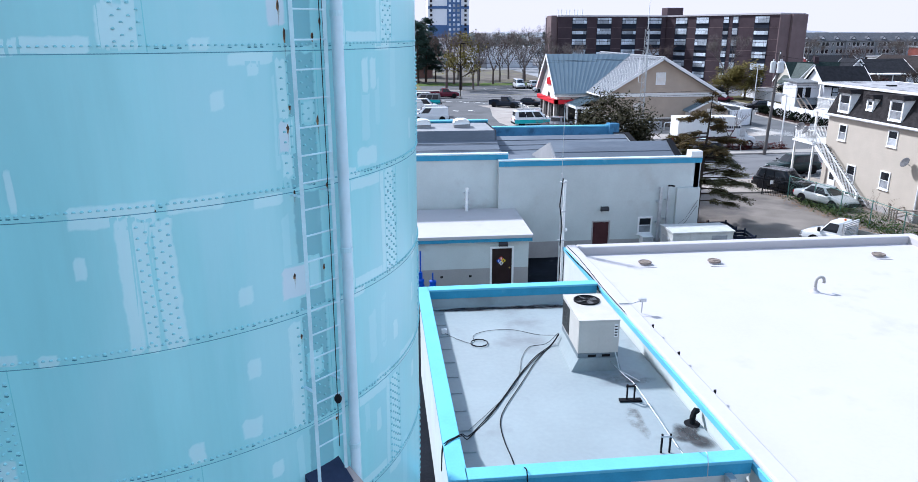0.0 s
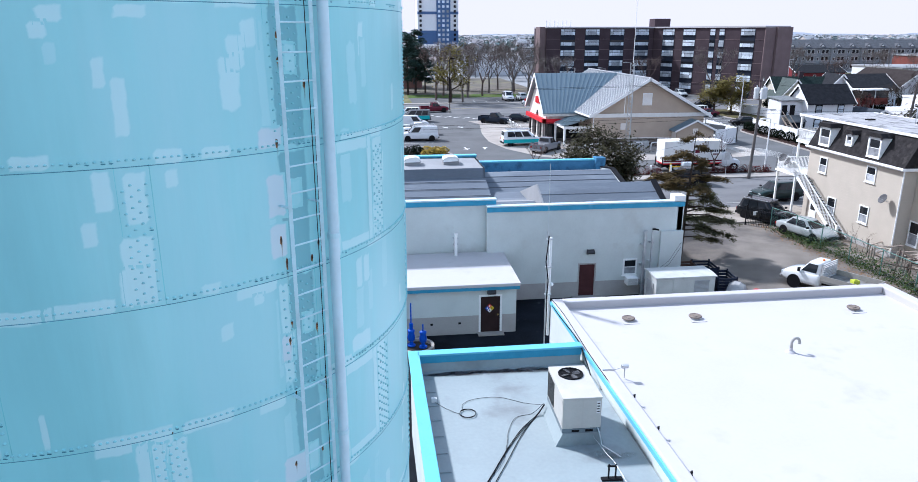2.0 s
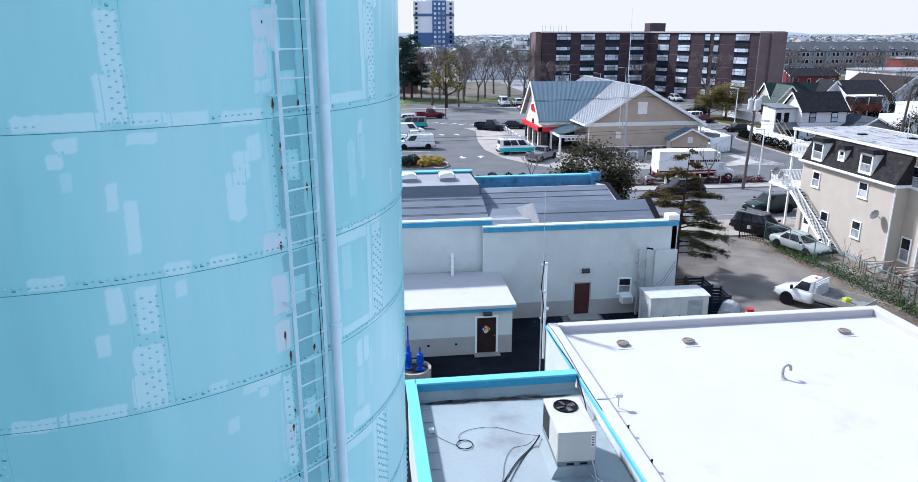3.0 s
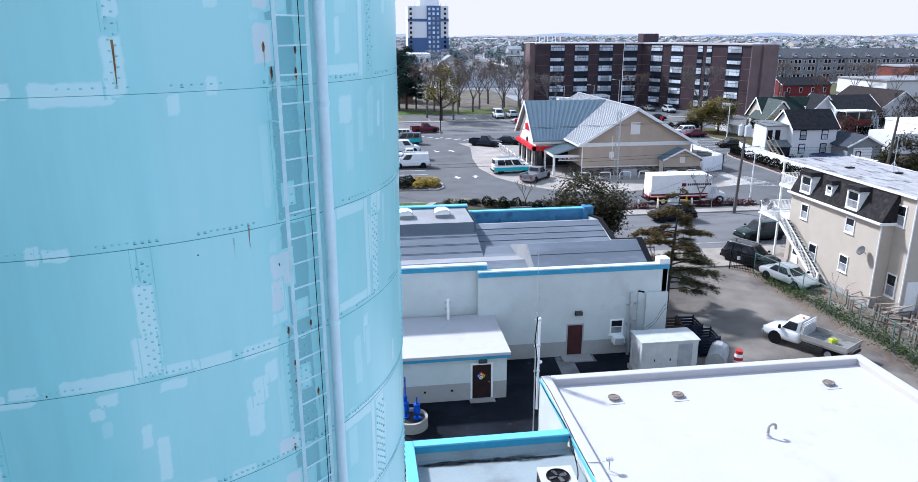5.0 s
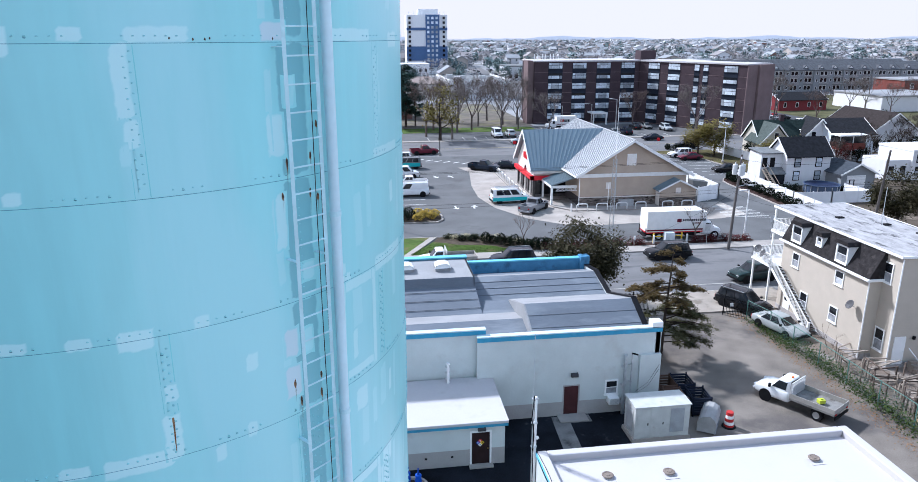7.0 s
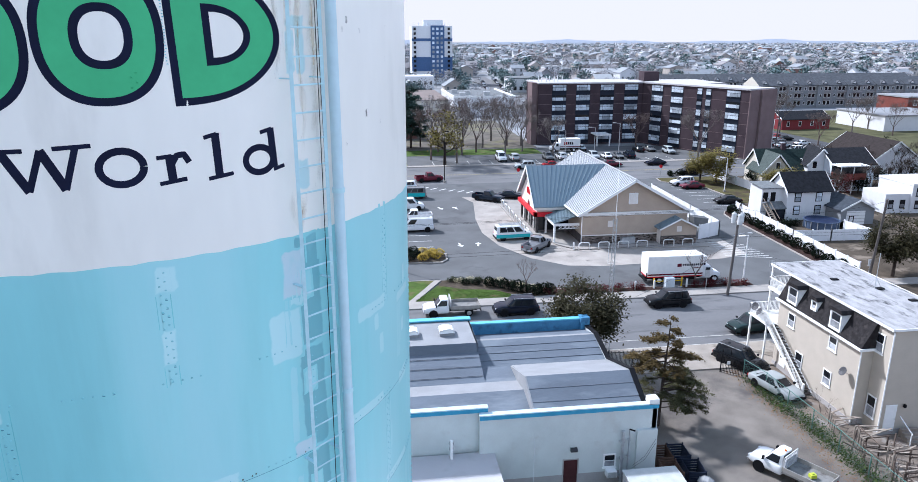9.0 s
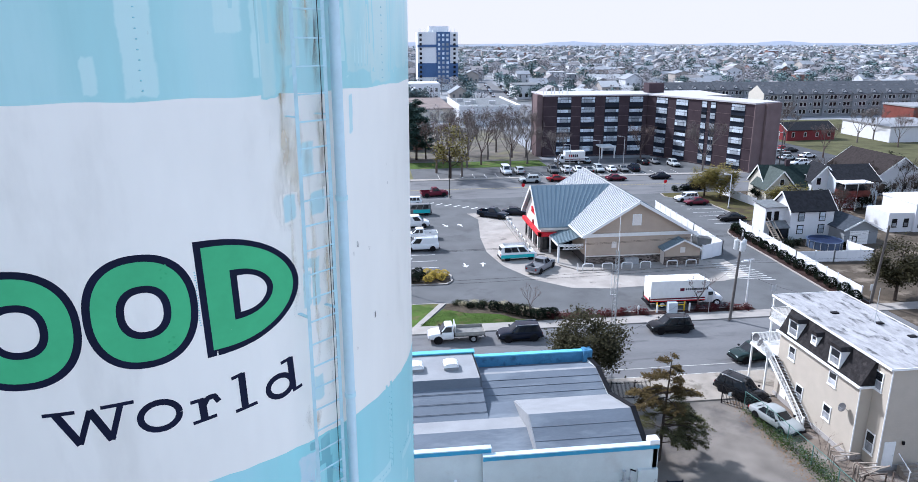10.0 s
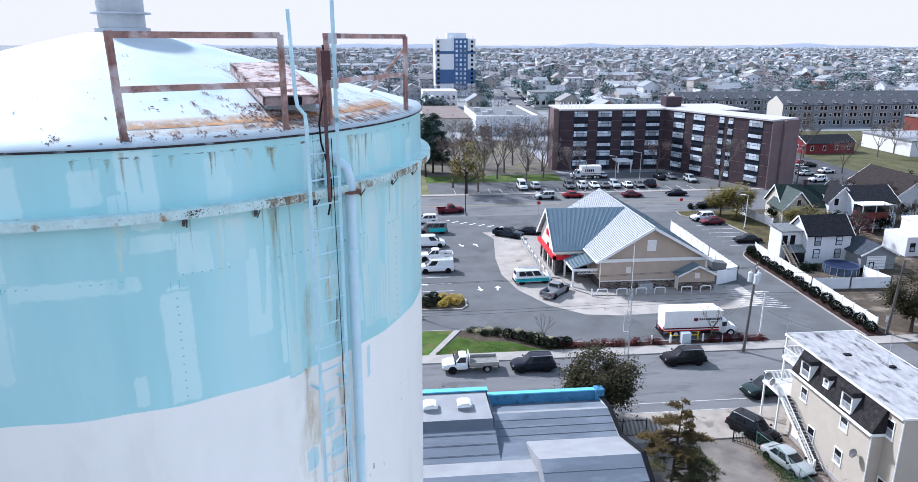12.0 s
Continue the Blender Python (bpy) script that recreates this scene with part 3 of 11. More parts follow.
    for c in range(2, 14, 2):
        # pale brushed borders round the plates beside the pipe
        z0, z1 = SEAMS[c], SEAMS[c + 1]
        tower_blob(patches, -28.7, (z0 + z1) / 2, 1.1, z1 - z0 - .05, 0.0192, r, .03)
        tower_blob(patches, -38.2, (z0 + z1) / 2, 1.2, z1 - z0 - .05, 0.0192, r, .03)
        tower_blob(patches, -33.4, z1 - 0.1, 10.0, 0.15, 0.0196, r, .04)
        tower_blob(patches, -33.4, z0 + 0.13, 10.0, 0.12, 0.0196, r, .04)
        tower_blob(thins, -33.0, z0 + 2.28, 2.4, 0.75, 0.004, r, .1)
        tower_blob(thins, -29.6, z0 + 2.4, 1.5, 0.6, 0.004, r, .1)
    gaps = Solid()
    for c in range(4, 16):
        tower_sheet(gaps, -50, SEAMS[c] - .014, 130, .009 if c < 12 else .006, 0.034)
    tagged(part("seam_line", gaps, seam_dark, t), kind="stuff")
    tower_blob(sprays, -47.2, 28.01, 1.5, .5, 0.029, r, .1)
    tower_blob(sprays, -49.5, 29.08, 2.42, .34, 0.0295, r, .1)
    tower_blob(sprays, -44.3, 29.08, 3.21, .32, 0.0295, r, .1)
    tower_blob(sprays, -36, 30.1, 0.72, .5, 0.0295, r, .1)
    tower_blob(patches, -48.7, 25.34, 2.86, .7, 0.0195, r, .1)
    # band edges: ragged, and a little out of level
    wave, over, over_top = Solid(), Solid(), Solid()
    n = 120
    for i in range(n):
        a0, a1 = -150 + 270 * i / n, -150 + 270 * (i + 1) / n
        lo = [25.88 + 0.009 * math.sin(a * 1.7) for a in (a0, a1)]
        hi = [30.41 + 0.010 * math.sin(a * 2.3) for a in (a0, a1)]
        over.poly([on_tower(a0, 25.5, 0.0175), on_tower(a1, 25.5, 0.0175), on_tower(a1, lo[1], 0.0175), on_tower(a0, lo[0], 0.0175)])
        wave.poly([on_tower(a0, lo[0], 0.016), on_tower(a1, lo[1], 0.016), on_tower(a1, hi[1], 0.016), on_tower(a0, hi[0], 0.016)])
        over_top.poly([on_tower(a0, hi[0], 0.0175), on_tower(a1, hi[1], 0.0175), on_tower(a1, 30.75, 0.0175), on_tower(a0, 30.75, 0.0175)])
    part("white_band", wave, tower_white, t, "white painted band with lettering")
    part("band_edge", over, tower_blue, t)
    part("band_edge", over_top, tower_top, t)
    # stains
    for ang, top, w, long in ((-67.8, 18.81, 0.5, 0.5), (-53.6, 16.82, 0.52, 0.3), (-56, 16.72, 0.46, 0.3), (-49.9, 30.42, 1.09, 0.5)):
        tower_drip(ochre, ang, top, w, long, 0.034, r)
    for ang, z, w, h in ((-49.1, 29.26, 1.09, 0.25), (-49.3, 11.26, 0.29, 0.25), (-41.9, 27.57, 0.95, 0.5), (-43, 28.27, 0.86, 0.4), (-42.8, 29.68, 1.38, 0.6), (-42.6, 30.19, 0.86, 0.5), (-42.2, 26.87, 0.64, 0.3), (-43.3, 30.99, 0.95, 0.7), (-42.5, 26.16, 1.3, 0.3)):
        tower_sheet(stains, ang, z, w, h, 0.0305, 0.05, r)
    for ang, z, w, h in ((-43.2, 29.68, 2.76, 1.5), (-42.9, 27.67, 2.57, 2.6), (-49.9, 29.56, 4.36, 1.4), (-43.3, 30.99, 2.33, 1.3), (-49.1, 30.97, 2.18, 1.3), (-47.5, 26.15, 3.85, 0.5), (-47.6, 29.0, 1.6, 2.4), (-45.6, 28.2, 1.0, 3.4), (-49.4, 28.6, 1.2, 1.8), (-44.6, 31.6, 1.4, 1.6)):
        tower_sheet(washes, ang, z, w, h, 0.0298, 0.08, r)
    blooms = Solid()
    for ang, z, w, h in ((-33, 31.6, 8, 2.0), (-26, 31.5, 8, 2.1), (-17, 31.6, 12, 2.0), (-6, 31.7, 12, 2.0), (-36, 33.0, 5, .5), (-30, 33.0, 6, .5), (-60, 32.3, 4, .5), (-51.5, 31.4, 2.4, 2.0), (-47.5, 31.6, 3, 1.8)):
        tower_blob(blooms, ang, z, w, h, 0.021, r, .1)
    tagged(part("chalky_paint", blooms, chalk, t, "chalky pale bloom on the upper paint"), kind="stuff")
    # drips below the ring and from the dashed seam under the rim
    for i in range(16):
        a = r.uniform(-105, -60) if i < 4 else r.uniform(-58, -12)
        tower_drip(greens, a, 32.6, r.uniform(1.0, 3.0), r.uniform(0.6, 1.9), 0.0225, r)
        tower_drip(greens, a + r.uniform(-6, 6), 33.27, r.uniform(0.8, 2.0), r.uniform(0.2, 0.5), 0.0225, r)
    a = -100.0
    while a < -12:
        w = r.uniform(0.3, 3.2)
        tower_sheet(grime, a + w / 2, 33.283 + r.uniform(-.004, .004), w, r.choice((0.008, 0.01, 0.018)), 0.0245, 0.004, r)
        if r.random() < 0.3:
            tower_sheet(grime, a + w / 2, 33.28, r.uniform(.4, 1.3), r.uniform(0.015, 0.035), 0.0247, 0.008, r)
        if r.random() < 0.2:
            tower_drip(ochre, a + w / 2, 33.28, r.uniform(.8, 1.6), r.uniform(.08, .2), 0.0345, r)
        a += w + r.uniform(0.1, 1.0 if a > -78 else 4.0)
    for ang, top, w, long in ((-72.4, 33.34, 0.8, 0.42), (-70.6, 33.28, 0.6, 0.2), (-61.8, 33.28, 0.7, 0.3), (-61.2, 33.28, 0.5, 0.2), (-58.6, 33.3, 0.4, 0.2), (-65.2, 32.62, 0.5, 0.55), (-53.6, 32.6, 2.2, 1.1), (-52.9, 32.6, 0.6, 1.5), (-51, 32.65, 0.6, 1.2), (-53, 33.27, 1.6, 0.3), (-38.7, 33.3, 1.8, 0.6), (-36.9, 33.3, 1.0, 0.75), (-34.9, 33.28, 1.2, 0.5), (-43.5, 32.68, 0.8, 1), (-55.3, 32.66, 0.5, 0.6), (-36.6, 32.6, 0.8, 0.8), (-28, 32.6, 0.5, 0.7), (-75.9, 33.31, 0.4, 0.3)):
        tower_drip(ochre, ang, top, w, long, 0.0345, r)
    for ang, top, w, long in ((-61.8, 33.27, .35, .25), (-53.2, 32.6, .5, .6), (-53.2, 33.26, .8, .22), (-72.5, 33.28, .25, .2), (-37.6, 33.28, .3, .5), (-33.2, 33.28, .3, .35), (-46.2, 32.6, 1.0, .6)):
        tower_drip(stains, ang, top, w, long, 0.0347, r)
    # grime where the antenna pole and the pipe cross the ring
    for ang, z, w, h in ((-47.7, 31.28, 0.22, 0.2), (-47.9, 30.98, 0.22, 0.16), (-66.5, 31.43, 0.14, 0.08), (-66.5, 31.03, 0.14, 0.08), (-46.1, 32.8, 3.2, 0.5), (-45.2, 32.9, 2.0, 0.6), (-44.4, 33.1, 1.6, 0.5), (-43.3, 33.16, 1.0, 0.4), (-46.6, 33.2, 2.0, 0.3), (-49.7, 24.44, 0.16, 0.2), (-46.4, 24.24, 0.18, 0.3)):
        tower_sheet(grime, ang, z, w * 1.5, h * 1.2, 0.031, 0.01, r)
    # flaked spots where old brackets sat beside the ladder, with a little rust round them
    low_spots = ((-49.2, 12.67, .14), (-48.5, 12.38, .2), (-43.9, 12.36, .12), (-42.4, 12.52, .12), (-48.4, 11.62, .08), (-48.9, 11.39, .12), (-43.7, 11.45, .16), (-48.5, 10.66, .1), (-42.6, 10.68, .08), (-67.3, 10.68, .05), (-49.4, 9.67, .1), (-44, 9.68, .1), (-42.5, 9.14, .06), (-43, 7.57, .12), (-48.9, 8.89, .08))
    high_spots = ((-48.5, 15.43, .16), (-44.2, 15.41, .12), (-47.7, 14.96, .1), (-47.8, 14.7, .08), (-43.5, 14.43, .14), (-48.8, 13.81, .14), (-49.2, 18.75, .16), (-48.2, 18.48, .22), (-44, 18.72, .14), (-44.1, 18.46, .2), (-47.6, 17.84, .06), (-47.4, 16.98, .06), (-49.3, 16.28, .07), (-48, 21.55, .2), (-43.7, 21.6, .14), (-42.2, 21.96, .12), (-49.1, 21.17, .12), (-44.1, 21.16, .16), (-42.6, 21.09, .14))
    top_spots = ((-47.5, 20.6, .05), (-47.6, 20.32, .05), (-62.8, 22.93, .05), (-60, 22.92, .05), (-58.5, 22.92, .05), (-57.9, 22.93, .05), (-49, 22.92, .06), (-24.6, 18.72, .05), (-61, 16.6, .04), (-81, 15.3, .04))
    def spot(s, ang, z, half_w, half_h, out):
        s.poly([on_tower(ang + math.degrees(half_w * r.uniform(.6, 1.15) * math.cos(k * .7) / TR), z + half_h * r.uniform(.65, 1.15) * math.sin(k * .7), out) for k in range(9)])
    for ang, z, tall in low_spots + high_spots + top_spots:
        if tall > .07:
            spot(rusts, ang, z - .01, .02, tall * .42, 0.0346)
            tower_drip(ochre, ang, z - tall * .3, .5, tall * 1.4, 0.0344, r)
        spot(flakes, ang + .05, z, .01 if tall < .07 else .014, tall * .3, 0.0349)
    for ang, top, w, long in ((-67.9, 18.83, .36, .45), (-53.6, 16.8, .22, .22)):
        tower_drip(rusts, ang, top, w, long, 0.0347, r)
    for i in range(14):
        # loose specks on the white band, to the right of the ladder
        tower_sheet(grime, r.uniform(-38, -19), r.uniform(26.6, 30.2), r.uniform(.2, .5), r.uniform(.03, .12), 0.031, 0.01, r)
    green_rivets = Solid()
    for i in range(22):
        if abs(27.68 + i * .047 - 28.169) > .34:
            green_rivets.ball(on_tower(-68.14 + .6 * (i % 2) - .3, 27.68 + i * 0.047, 0.03), .013, 7, 3, 1.0, -.1)
        rivet(-64.18 + r.uniform(-.1, .1), 27.9 + i * 0.03, 0.028, 0.009, 0)
    tagged(part("touch_up_paint", patches, tower_patch, t, "ragged pale touch-up patches"), kind="stuff")
    tagged(part("overspray", sprays, band_blue, t, "blue overspray on the white band"), kind="stuff")
    tagged(part("upper_touch_up_paint", uppers, top_patch, t), kind="stuff")
    tagged(part("thin_paint", thins, tower_patch_thin, t), kind="stuff")
    tagged(part("primer_paint", primers, primer, t, "greyish primer patches"), kind="stuff")
    tagged(part("rust_flake", flakes, mat("flaked bare steel", (0.055, 0.045, 0.035), 0.9, var=0.4, scale=9, dirt=(0.26, 0.14, 0.06), dirt_at=0.56, dirt_scale=9), t, "dark flaked rust"), kind="stuff")
    tagged(part("rust_spots", rusts, mat("raw orange rust", (0.24, 0.145, 0.07), 0.9, var=0.5, scale=9, fine=40, bump=0.05, dirt=(0.16, 0.08, 0.035), dirt_at=0.5, dirt_scale=14), t, "orange rust round flaked spots"), kind="stuff")
    tagged(part("older_paint", olds, old_coat, t), kind="stuff")
    tagged(part("rivets", rivets, rivet_blue, t, smooth=True), kind="stuff")
    tagged(part("painted_rivets", green_rivets, letter_green, t, smooth=True), kind="stuff")
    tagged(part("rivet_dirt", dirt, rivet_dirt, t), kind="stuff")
    tagged(part("seam_strip", weld, tower_old, t), kind="stuff")
    tagged(part("rust_stains", stains, rust_stain, t, "rust streaks"), kind="stuff")
    tagged(part("ochre_drip", ochre, ochre_stain, t, "ochre rust streaking"), kind="stuff")
    tagged(part("rust_wash", washes, rust_wash, t), kind="stuff")
    tagged(part("drip_stains", greens, green_wash, t), kind="stuff")
    tagged(part("grime", grime, dark_stain, t), kind="stuff")
    # ring girder below the rim
    ring = Solid().lathe((TX, TY, 0), [(TR, 32.72), (TR + 0.16, 32.72), (TR + 0.16, 32.62), (TR + 0.145, 32.62), (TR + 0.145, 32.705), (TR, 32.705)], 120)
    part("ring_girder", upright(ring), mat("worn ring paint", (0.58, 0.74, 0.71), 0.6, var=0.14, scale=5, fine=24, bump=0.08, dirt=(0.34, 0.27, 0.17), dirt_at=0.6, dirt_scale=7), t, "pale greenish ring girder flaking to rust")
    ring_flakes, ring_wash = Solid(), Solid()
    for i in range(520):
        a = r.choice((r.gauss(-53, 2.2), r.gauss(-30, 7), r.uniform(-42, -8), r.gauss(-65, .6), r.uniform(-74, -48)) if i < 300 else (r.gauss(-52, 2), r.gauss(-28, 6)))
        z, hw, hh = r.uniform(32.625, 32.715), r.uniform(.03, .14), r.uniform(.003, .010)
        ring_flakes.poly([on_tower(a + hw * r.uniform(.5, 1) * math.cos(k * 1.05), z + hh * r.uniform(.5, 1) * math.sin(k * 1.05), 0.1625) for k in range(6)])
    for i in range(22):
        a, w = r.choice((r.gauss(-53, 2.0), r.uniform(-40, -12))), r.uniform(1.0, 3.0)
        tower_sheet(ring_wash, a, 32.67, w, 0.098, 0.1612, 0.0, r)
    tagged(part("ring_rust", ring_flakes, mat("ring flakes", (0.115, 0.07, 0.045), 0.9, var=0.5, scale=12, dirt=(0.26, 0.15, 0.07), dirt_at=0.55, dirt_scale=9), t, "dark rust flakes on the ring girder"), kind="stuff")
    tagged(part("ring_wash", ring_wash, faded("ring rust wash", (0.40, 0.27, 0.13), 0.6, 9.0, (1, 1, 0.6), 0.8), t, "ochre rust on the ring girder"), kind="stuff")
    bracket_dark = mat("grimy bracket", (0.11, 0.10, 0.095), 0.85, var=0.4, scale=6, dirt=(0.3, 0.36, 0.38), dirt_at=0.55, dirt_scale=4)
    for k in range(36):
        a = -65.74 + 9.5 * k
        s = Solid()
        s.bar(on_tower(a, 32.62, 0.045), on_tower(a, 32.5, 0.045), 0.03, 0.01).bar(on_tower(a - .35, 32.62, 0.06), on_tower(a - .35, 32.52, 0.05), 0.008, 0.03).bar(on_tower(a, 32.5, 0.04), on_tower(a, 32.6, 0.12), 0.012, 0.01)
        part("bracket", s, bracket_dark, t)
    # dome
    prof = [(TR + 0.015, 33.36), (TR + 0.03, 33.385), (TR + 0.02, 33.41), (TR - 0.3, 33.5), (3.0, 33.86), (1.5, 34.29), (0.5, 34.53), (0.0, 34.56)]
    part("dome", upright(Solid().lathe((TX, TY, 0), prof, 96)), dome_white, t, "shallow white dome roof with rust along its edge", smooth=True)
    def dome_z(q):
        """Height of the dome at q metres from the shell's face, inwards negative."""
        d = -q
        return 33.405 + 0.317 * max(d, 0) if d < 0.3 else 33.5 + 0.2689 * (d - 0.3) if d < 1.639 else 33.86 + 0.2867 * (d - 1.639)

    def on_dome(a, q, up):
        return on_tower(a, dome_z(q) + up, q)

    # rusted lap plate a step in from the rim, between the posts; rust washing over the rim beside it
    edge, rim_wash = Solid(), Solid()
    for i in range(58):
        a0, a1 = -72 + i, -71 + i
        for s, q0, q1, up in ((edge, -0.36, -0.64, 0.007), (rim_wash, -0.02, -0.5, 0.004)):
            k, n = len(s.v), 4
            for a in (a0, a1):
                for j in range(n + 1):
                    f = j / n
                    s.thin[len(s.v)] = (1 - .75 * f if s is edge else (0.75 if -56 < a < -14 else 0.4) * (1 - abs(2 * f - 1)))
                    s.v.append(on_dome(a, q0 + (q1 - q0) * f + (.02 * math.sin(a * 1.3) if 0 < j < n else 0), up))
            s.f += [(k + j, k + n + 1 + j, k + n + 2 + j, k + j + 1) for j in range(n)]
    tagged(part("rim_rust", edge, faded("rim rust", (0.42, 0.23, 0.105), 0.74, 11.0, (1, 1, 1), 0.95), t, "orange rust along the lap inside the rim"), kind="stuff")
    tagged(part("rim_wash", rim_wash, faded("rim rust wash", (0.40, 0.25, 0.16), 0.7, 6.0, (1, 1, 1), 1.0), t), kind="stuff")
    spots = Solid()
    def flake(s, a, q, w, long, up=0.011):
        n = 7
        s.poly([on_dome(a + math.degrees(w * r.uniform(.5, 1) * math.cos(2 * math.pi * k / n) / TR), q + long * r.uniform(.6, 1) * math.sin(2 * math.pi * k / n), up) for k in range(n)])
    for i in range(520):
        # blisters in radial runs beside the ladder, thinning out up the dome
        a, q = r.uniform(-43, -10), -0.06 - 2.4 * r.random() ** 1.6
        flake(spots, a, q, r.uniform(.004, .013), r.uniform(.02, .11))
    for i in range(700):
        # heavier flaking round the hatch and the ladder head
        a, q = r.gauss(-47.5, 3.2), -0.05 - 0.9 * r.random()
        flake(spots, a, q, r.uniform(.005, .02), r.uniform(.008, .04))
    for a, q, n in ((-59.5, -1.05, 10), (-58.9, -0.8, 14), (-58.4, -0.62, 8), (-62, -0.2, 9), (-65.5, -0.14, 14), (-68.5, -0.16, 10), (-71.6, -0.16, 16), (-57.8, -0.12, 12), (-80.3, -0.2, 10), (-55, -1.4, 12), (-53, -1.2, 12), (-52, -0.9, 12)):
        for i in range(3 * n):
            flake(spots, a + r.gauss(0, .42), q + r.gauss(0, .06), r.uniform(.004, .013), r.uniform(.006, .028))
    for i in range(26):
        flake(spots, r.uniform(-100, -52), -0.08 - 2.6 * r.random(), r.uniform(.006, .018), r.uniform(.01, .05))
    tagged(part("dome_rust", spots, mat("dome rust", (0.105, 0.06, 0.055), 0.9, var=0.5, scale=10, dirt=(0.30, 0.17, 0.11), dirt_at=0.52, dirt_scale=6), t, "rust blisters on the dome"), kind="stuff")
    specks = Solid()
    for a, q, w in ((-66.9, -1.0, .05), (-66.3, -0.9, .035), (-65.1, -1.2, .02), (-63.9, -1.25, .06), (-70.1, -2.9, .05), (-68.3, -2.9, .05), (-74.5, -.04, .03), (-78, -.03, .04), (-60.4, -.05, .06), (-60, -.07, .04), (-59.5, -.05, .05), (-56.6, -.05, .05), (-31, -.05, .06)):
        flake(specks, a, q, w * .8, w * .5, 0.014)
    tagged(part("dome_flakes", specks, mat("dark flakes", (0.06, 0.05, 0.055), 0.9), t, "dark flaked spots"), kind="stuff")
    lip = Solid().lathe((TX, TY, 0), [(TR + 0.018, 33.362), (TR + 0.034, 33.374), (TR + 0.033, 33.388)], 160)
    part("rim_lip", upright(lip), mat("flaking rim edge", (0.04, 0.035, 0.04), 0.9, var=0.4, scale=9, dirt=(0.33, 0.40, 0.43), dirt_at=0.56, dirt_scale=7), t, "dark flaking edge of the dome")
    # vent at the middle
    v = Solid().lathe((TX + 0.09, TY, 0), [(0.40, 34.4), (0.40, 34.6), (0.335, 34.61), (0.335, 34.80), (0.43, 34.805), (0.43, 34.83), (0.335, 34.835), (0.335, 35.15), (0.5, 35.17), (0.5, 35.22), (0.1, 35.4), (0, 35.4)], 32)
    part("roof_vent", upright(v), mat("vent grey paint", (0.50, 0.53, 0.55), 0.6, var=0.1, scale=3, dirt=(0.35, 0.33, 0.33), dirt_at=0.6), t, "grey capped roof vent")
    return t


def ladder(t):
    """Straight rung ladder that stands off the shell, with its stays and safety cable."""
    l = thing("ladder", "pale blue steel rung ladder fixed up the tower wall", "ladder", at=on_tower(-45.79, 7.16, 0.2))
    a0, a1, out = -48.97, -43.74, 0.2
    for a, top in ((a0, 33.9), (a1, 35.6)):
        s = Solid().bar(on_tower(a, 6.9, out), on_tower(a, 33.55, out), 0.012, 0.042)
        if a == a0:
            s.tube([on_tower(a, 33.5, out), on_tower(a - .15, 33.62, out), on_tower(a - 1.0, 33.72, out - 0.03), on_tower(a - 1.15, 33.85, out - 0.04), on_tower(a - 1.55, 34.75, out - 0.05)], 0.022, 8)
        else:
            s.bar(on_tower(a, 33.5, out), on_tower(a, 36.2, out), 0.012, 0.045)
        part("rail", s, ladder_blue, l)
    z = 7.42
    while z < 33.3:
        part("rung", Solid().rod(on_tower(a0, z, out), on_tower(a1, z, out), 0.011, 6), ladder_blue, l)
        z += 0.3065
    for k in range(11):
        z = 8.2 + 2.44 * k
        for a in (a0, a1):
            part("stay", Solid().bar(on_tower(a, z, 0), on_tower(a, z, out), 0.05, 0.012), ladder_blue, l)
    part("safety_cable", Solid().tube([on_tower(-45.18 + 0.3 * math.sin(i * 0.5), 7.3 + i * 1.37, out + 0.03) for i in range(20)], 0.005, 5), black_paint, l, "thin black safety cable")
    part("conduit", Solid().tube([on_tower(-42.97 + 0.25 * math.sin(i * 0.9), 7.6 + i * 1.06, 0.12) for i in range(25)], 0.008, 6), black_paint, l, "thin dark conduit beside the rail")
    foot = Matrix.Translation(on_tower(-45.6, 6.4, 0.0)) @ Matrix.Rotation(radians(-45.6), 4, "Z")
    part("foot_plate", Solid().add(Solid().prism([(-0.05, 0.0), (0.34, 0.0), (0.34, 0.26), (-0.05, 0.62)], "y", -0.36, 0.20, ), foot), mat("navy plate", (0.022, 0.036, 0.075), 0.6, var=0.2), l, "dark navy plate behind the ladder foot")
    part("foot_hood", Solid().add(Solid().prism([(0.1, -0.2), (0.46, -0.2), (0.46, 0.22), (0.1, 0.40)], "y", -0.16, 0.30), foot), mat("beige sheet", (0.42, 0.36, 0.33), 0.6, var=0.1, scale=4), l, "beige sheet-metal guard at the foot")
    part("cable_clip", Solid().ball(on_tower(-45.0, 7.98, out + 0.03), 0.05, 8, 5, 1.3), black_paint, l, "dark cable clip")
    return l


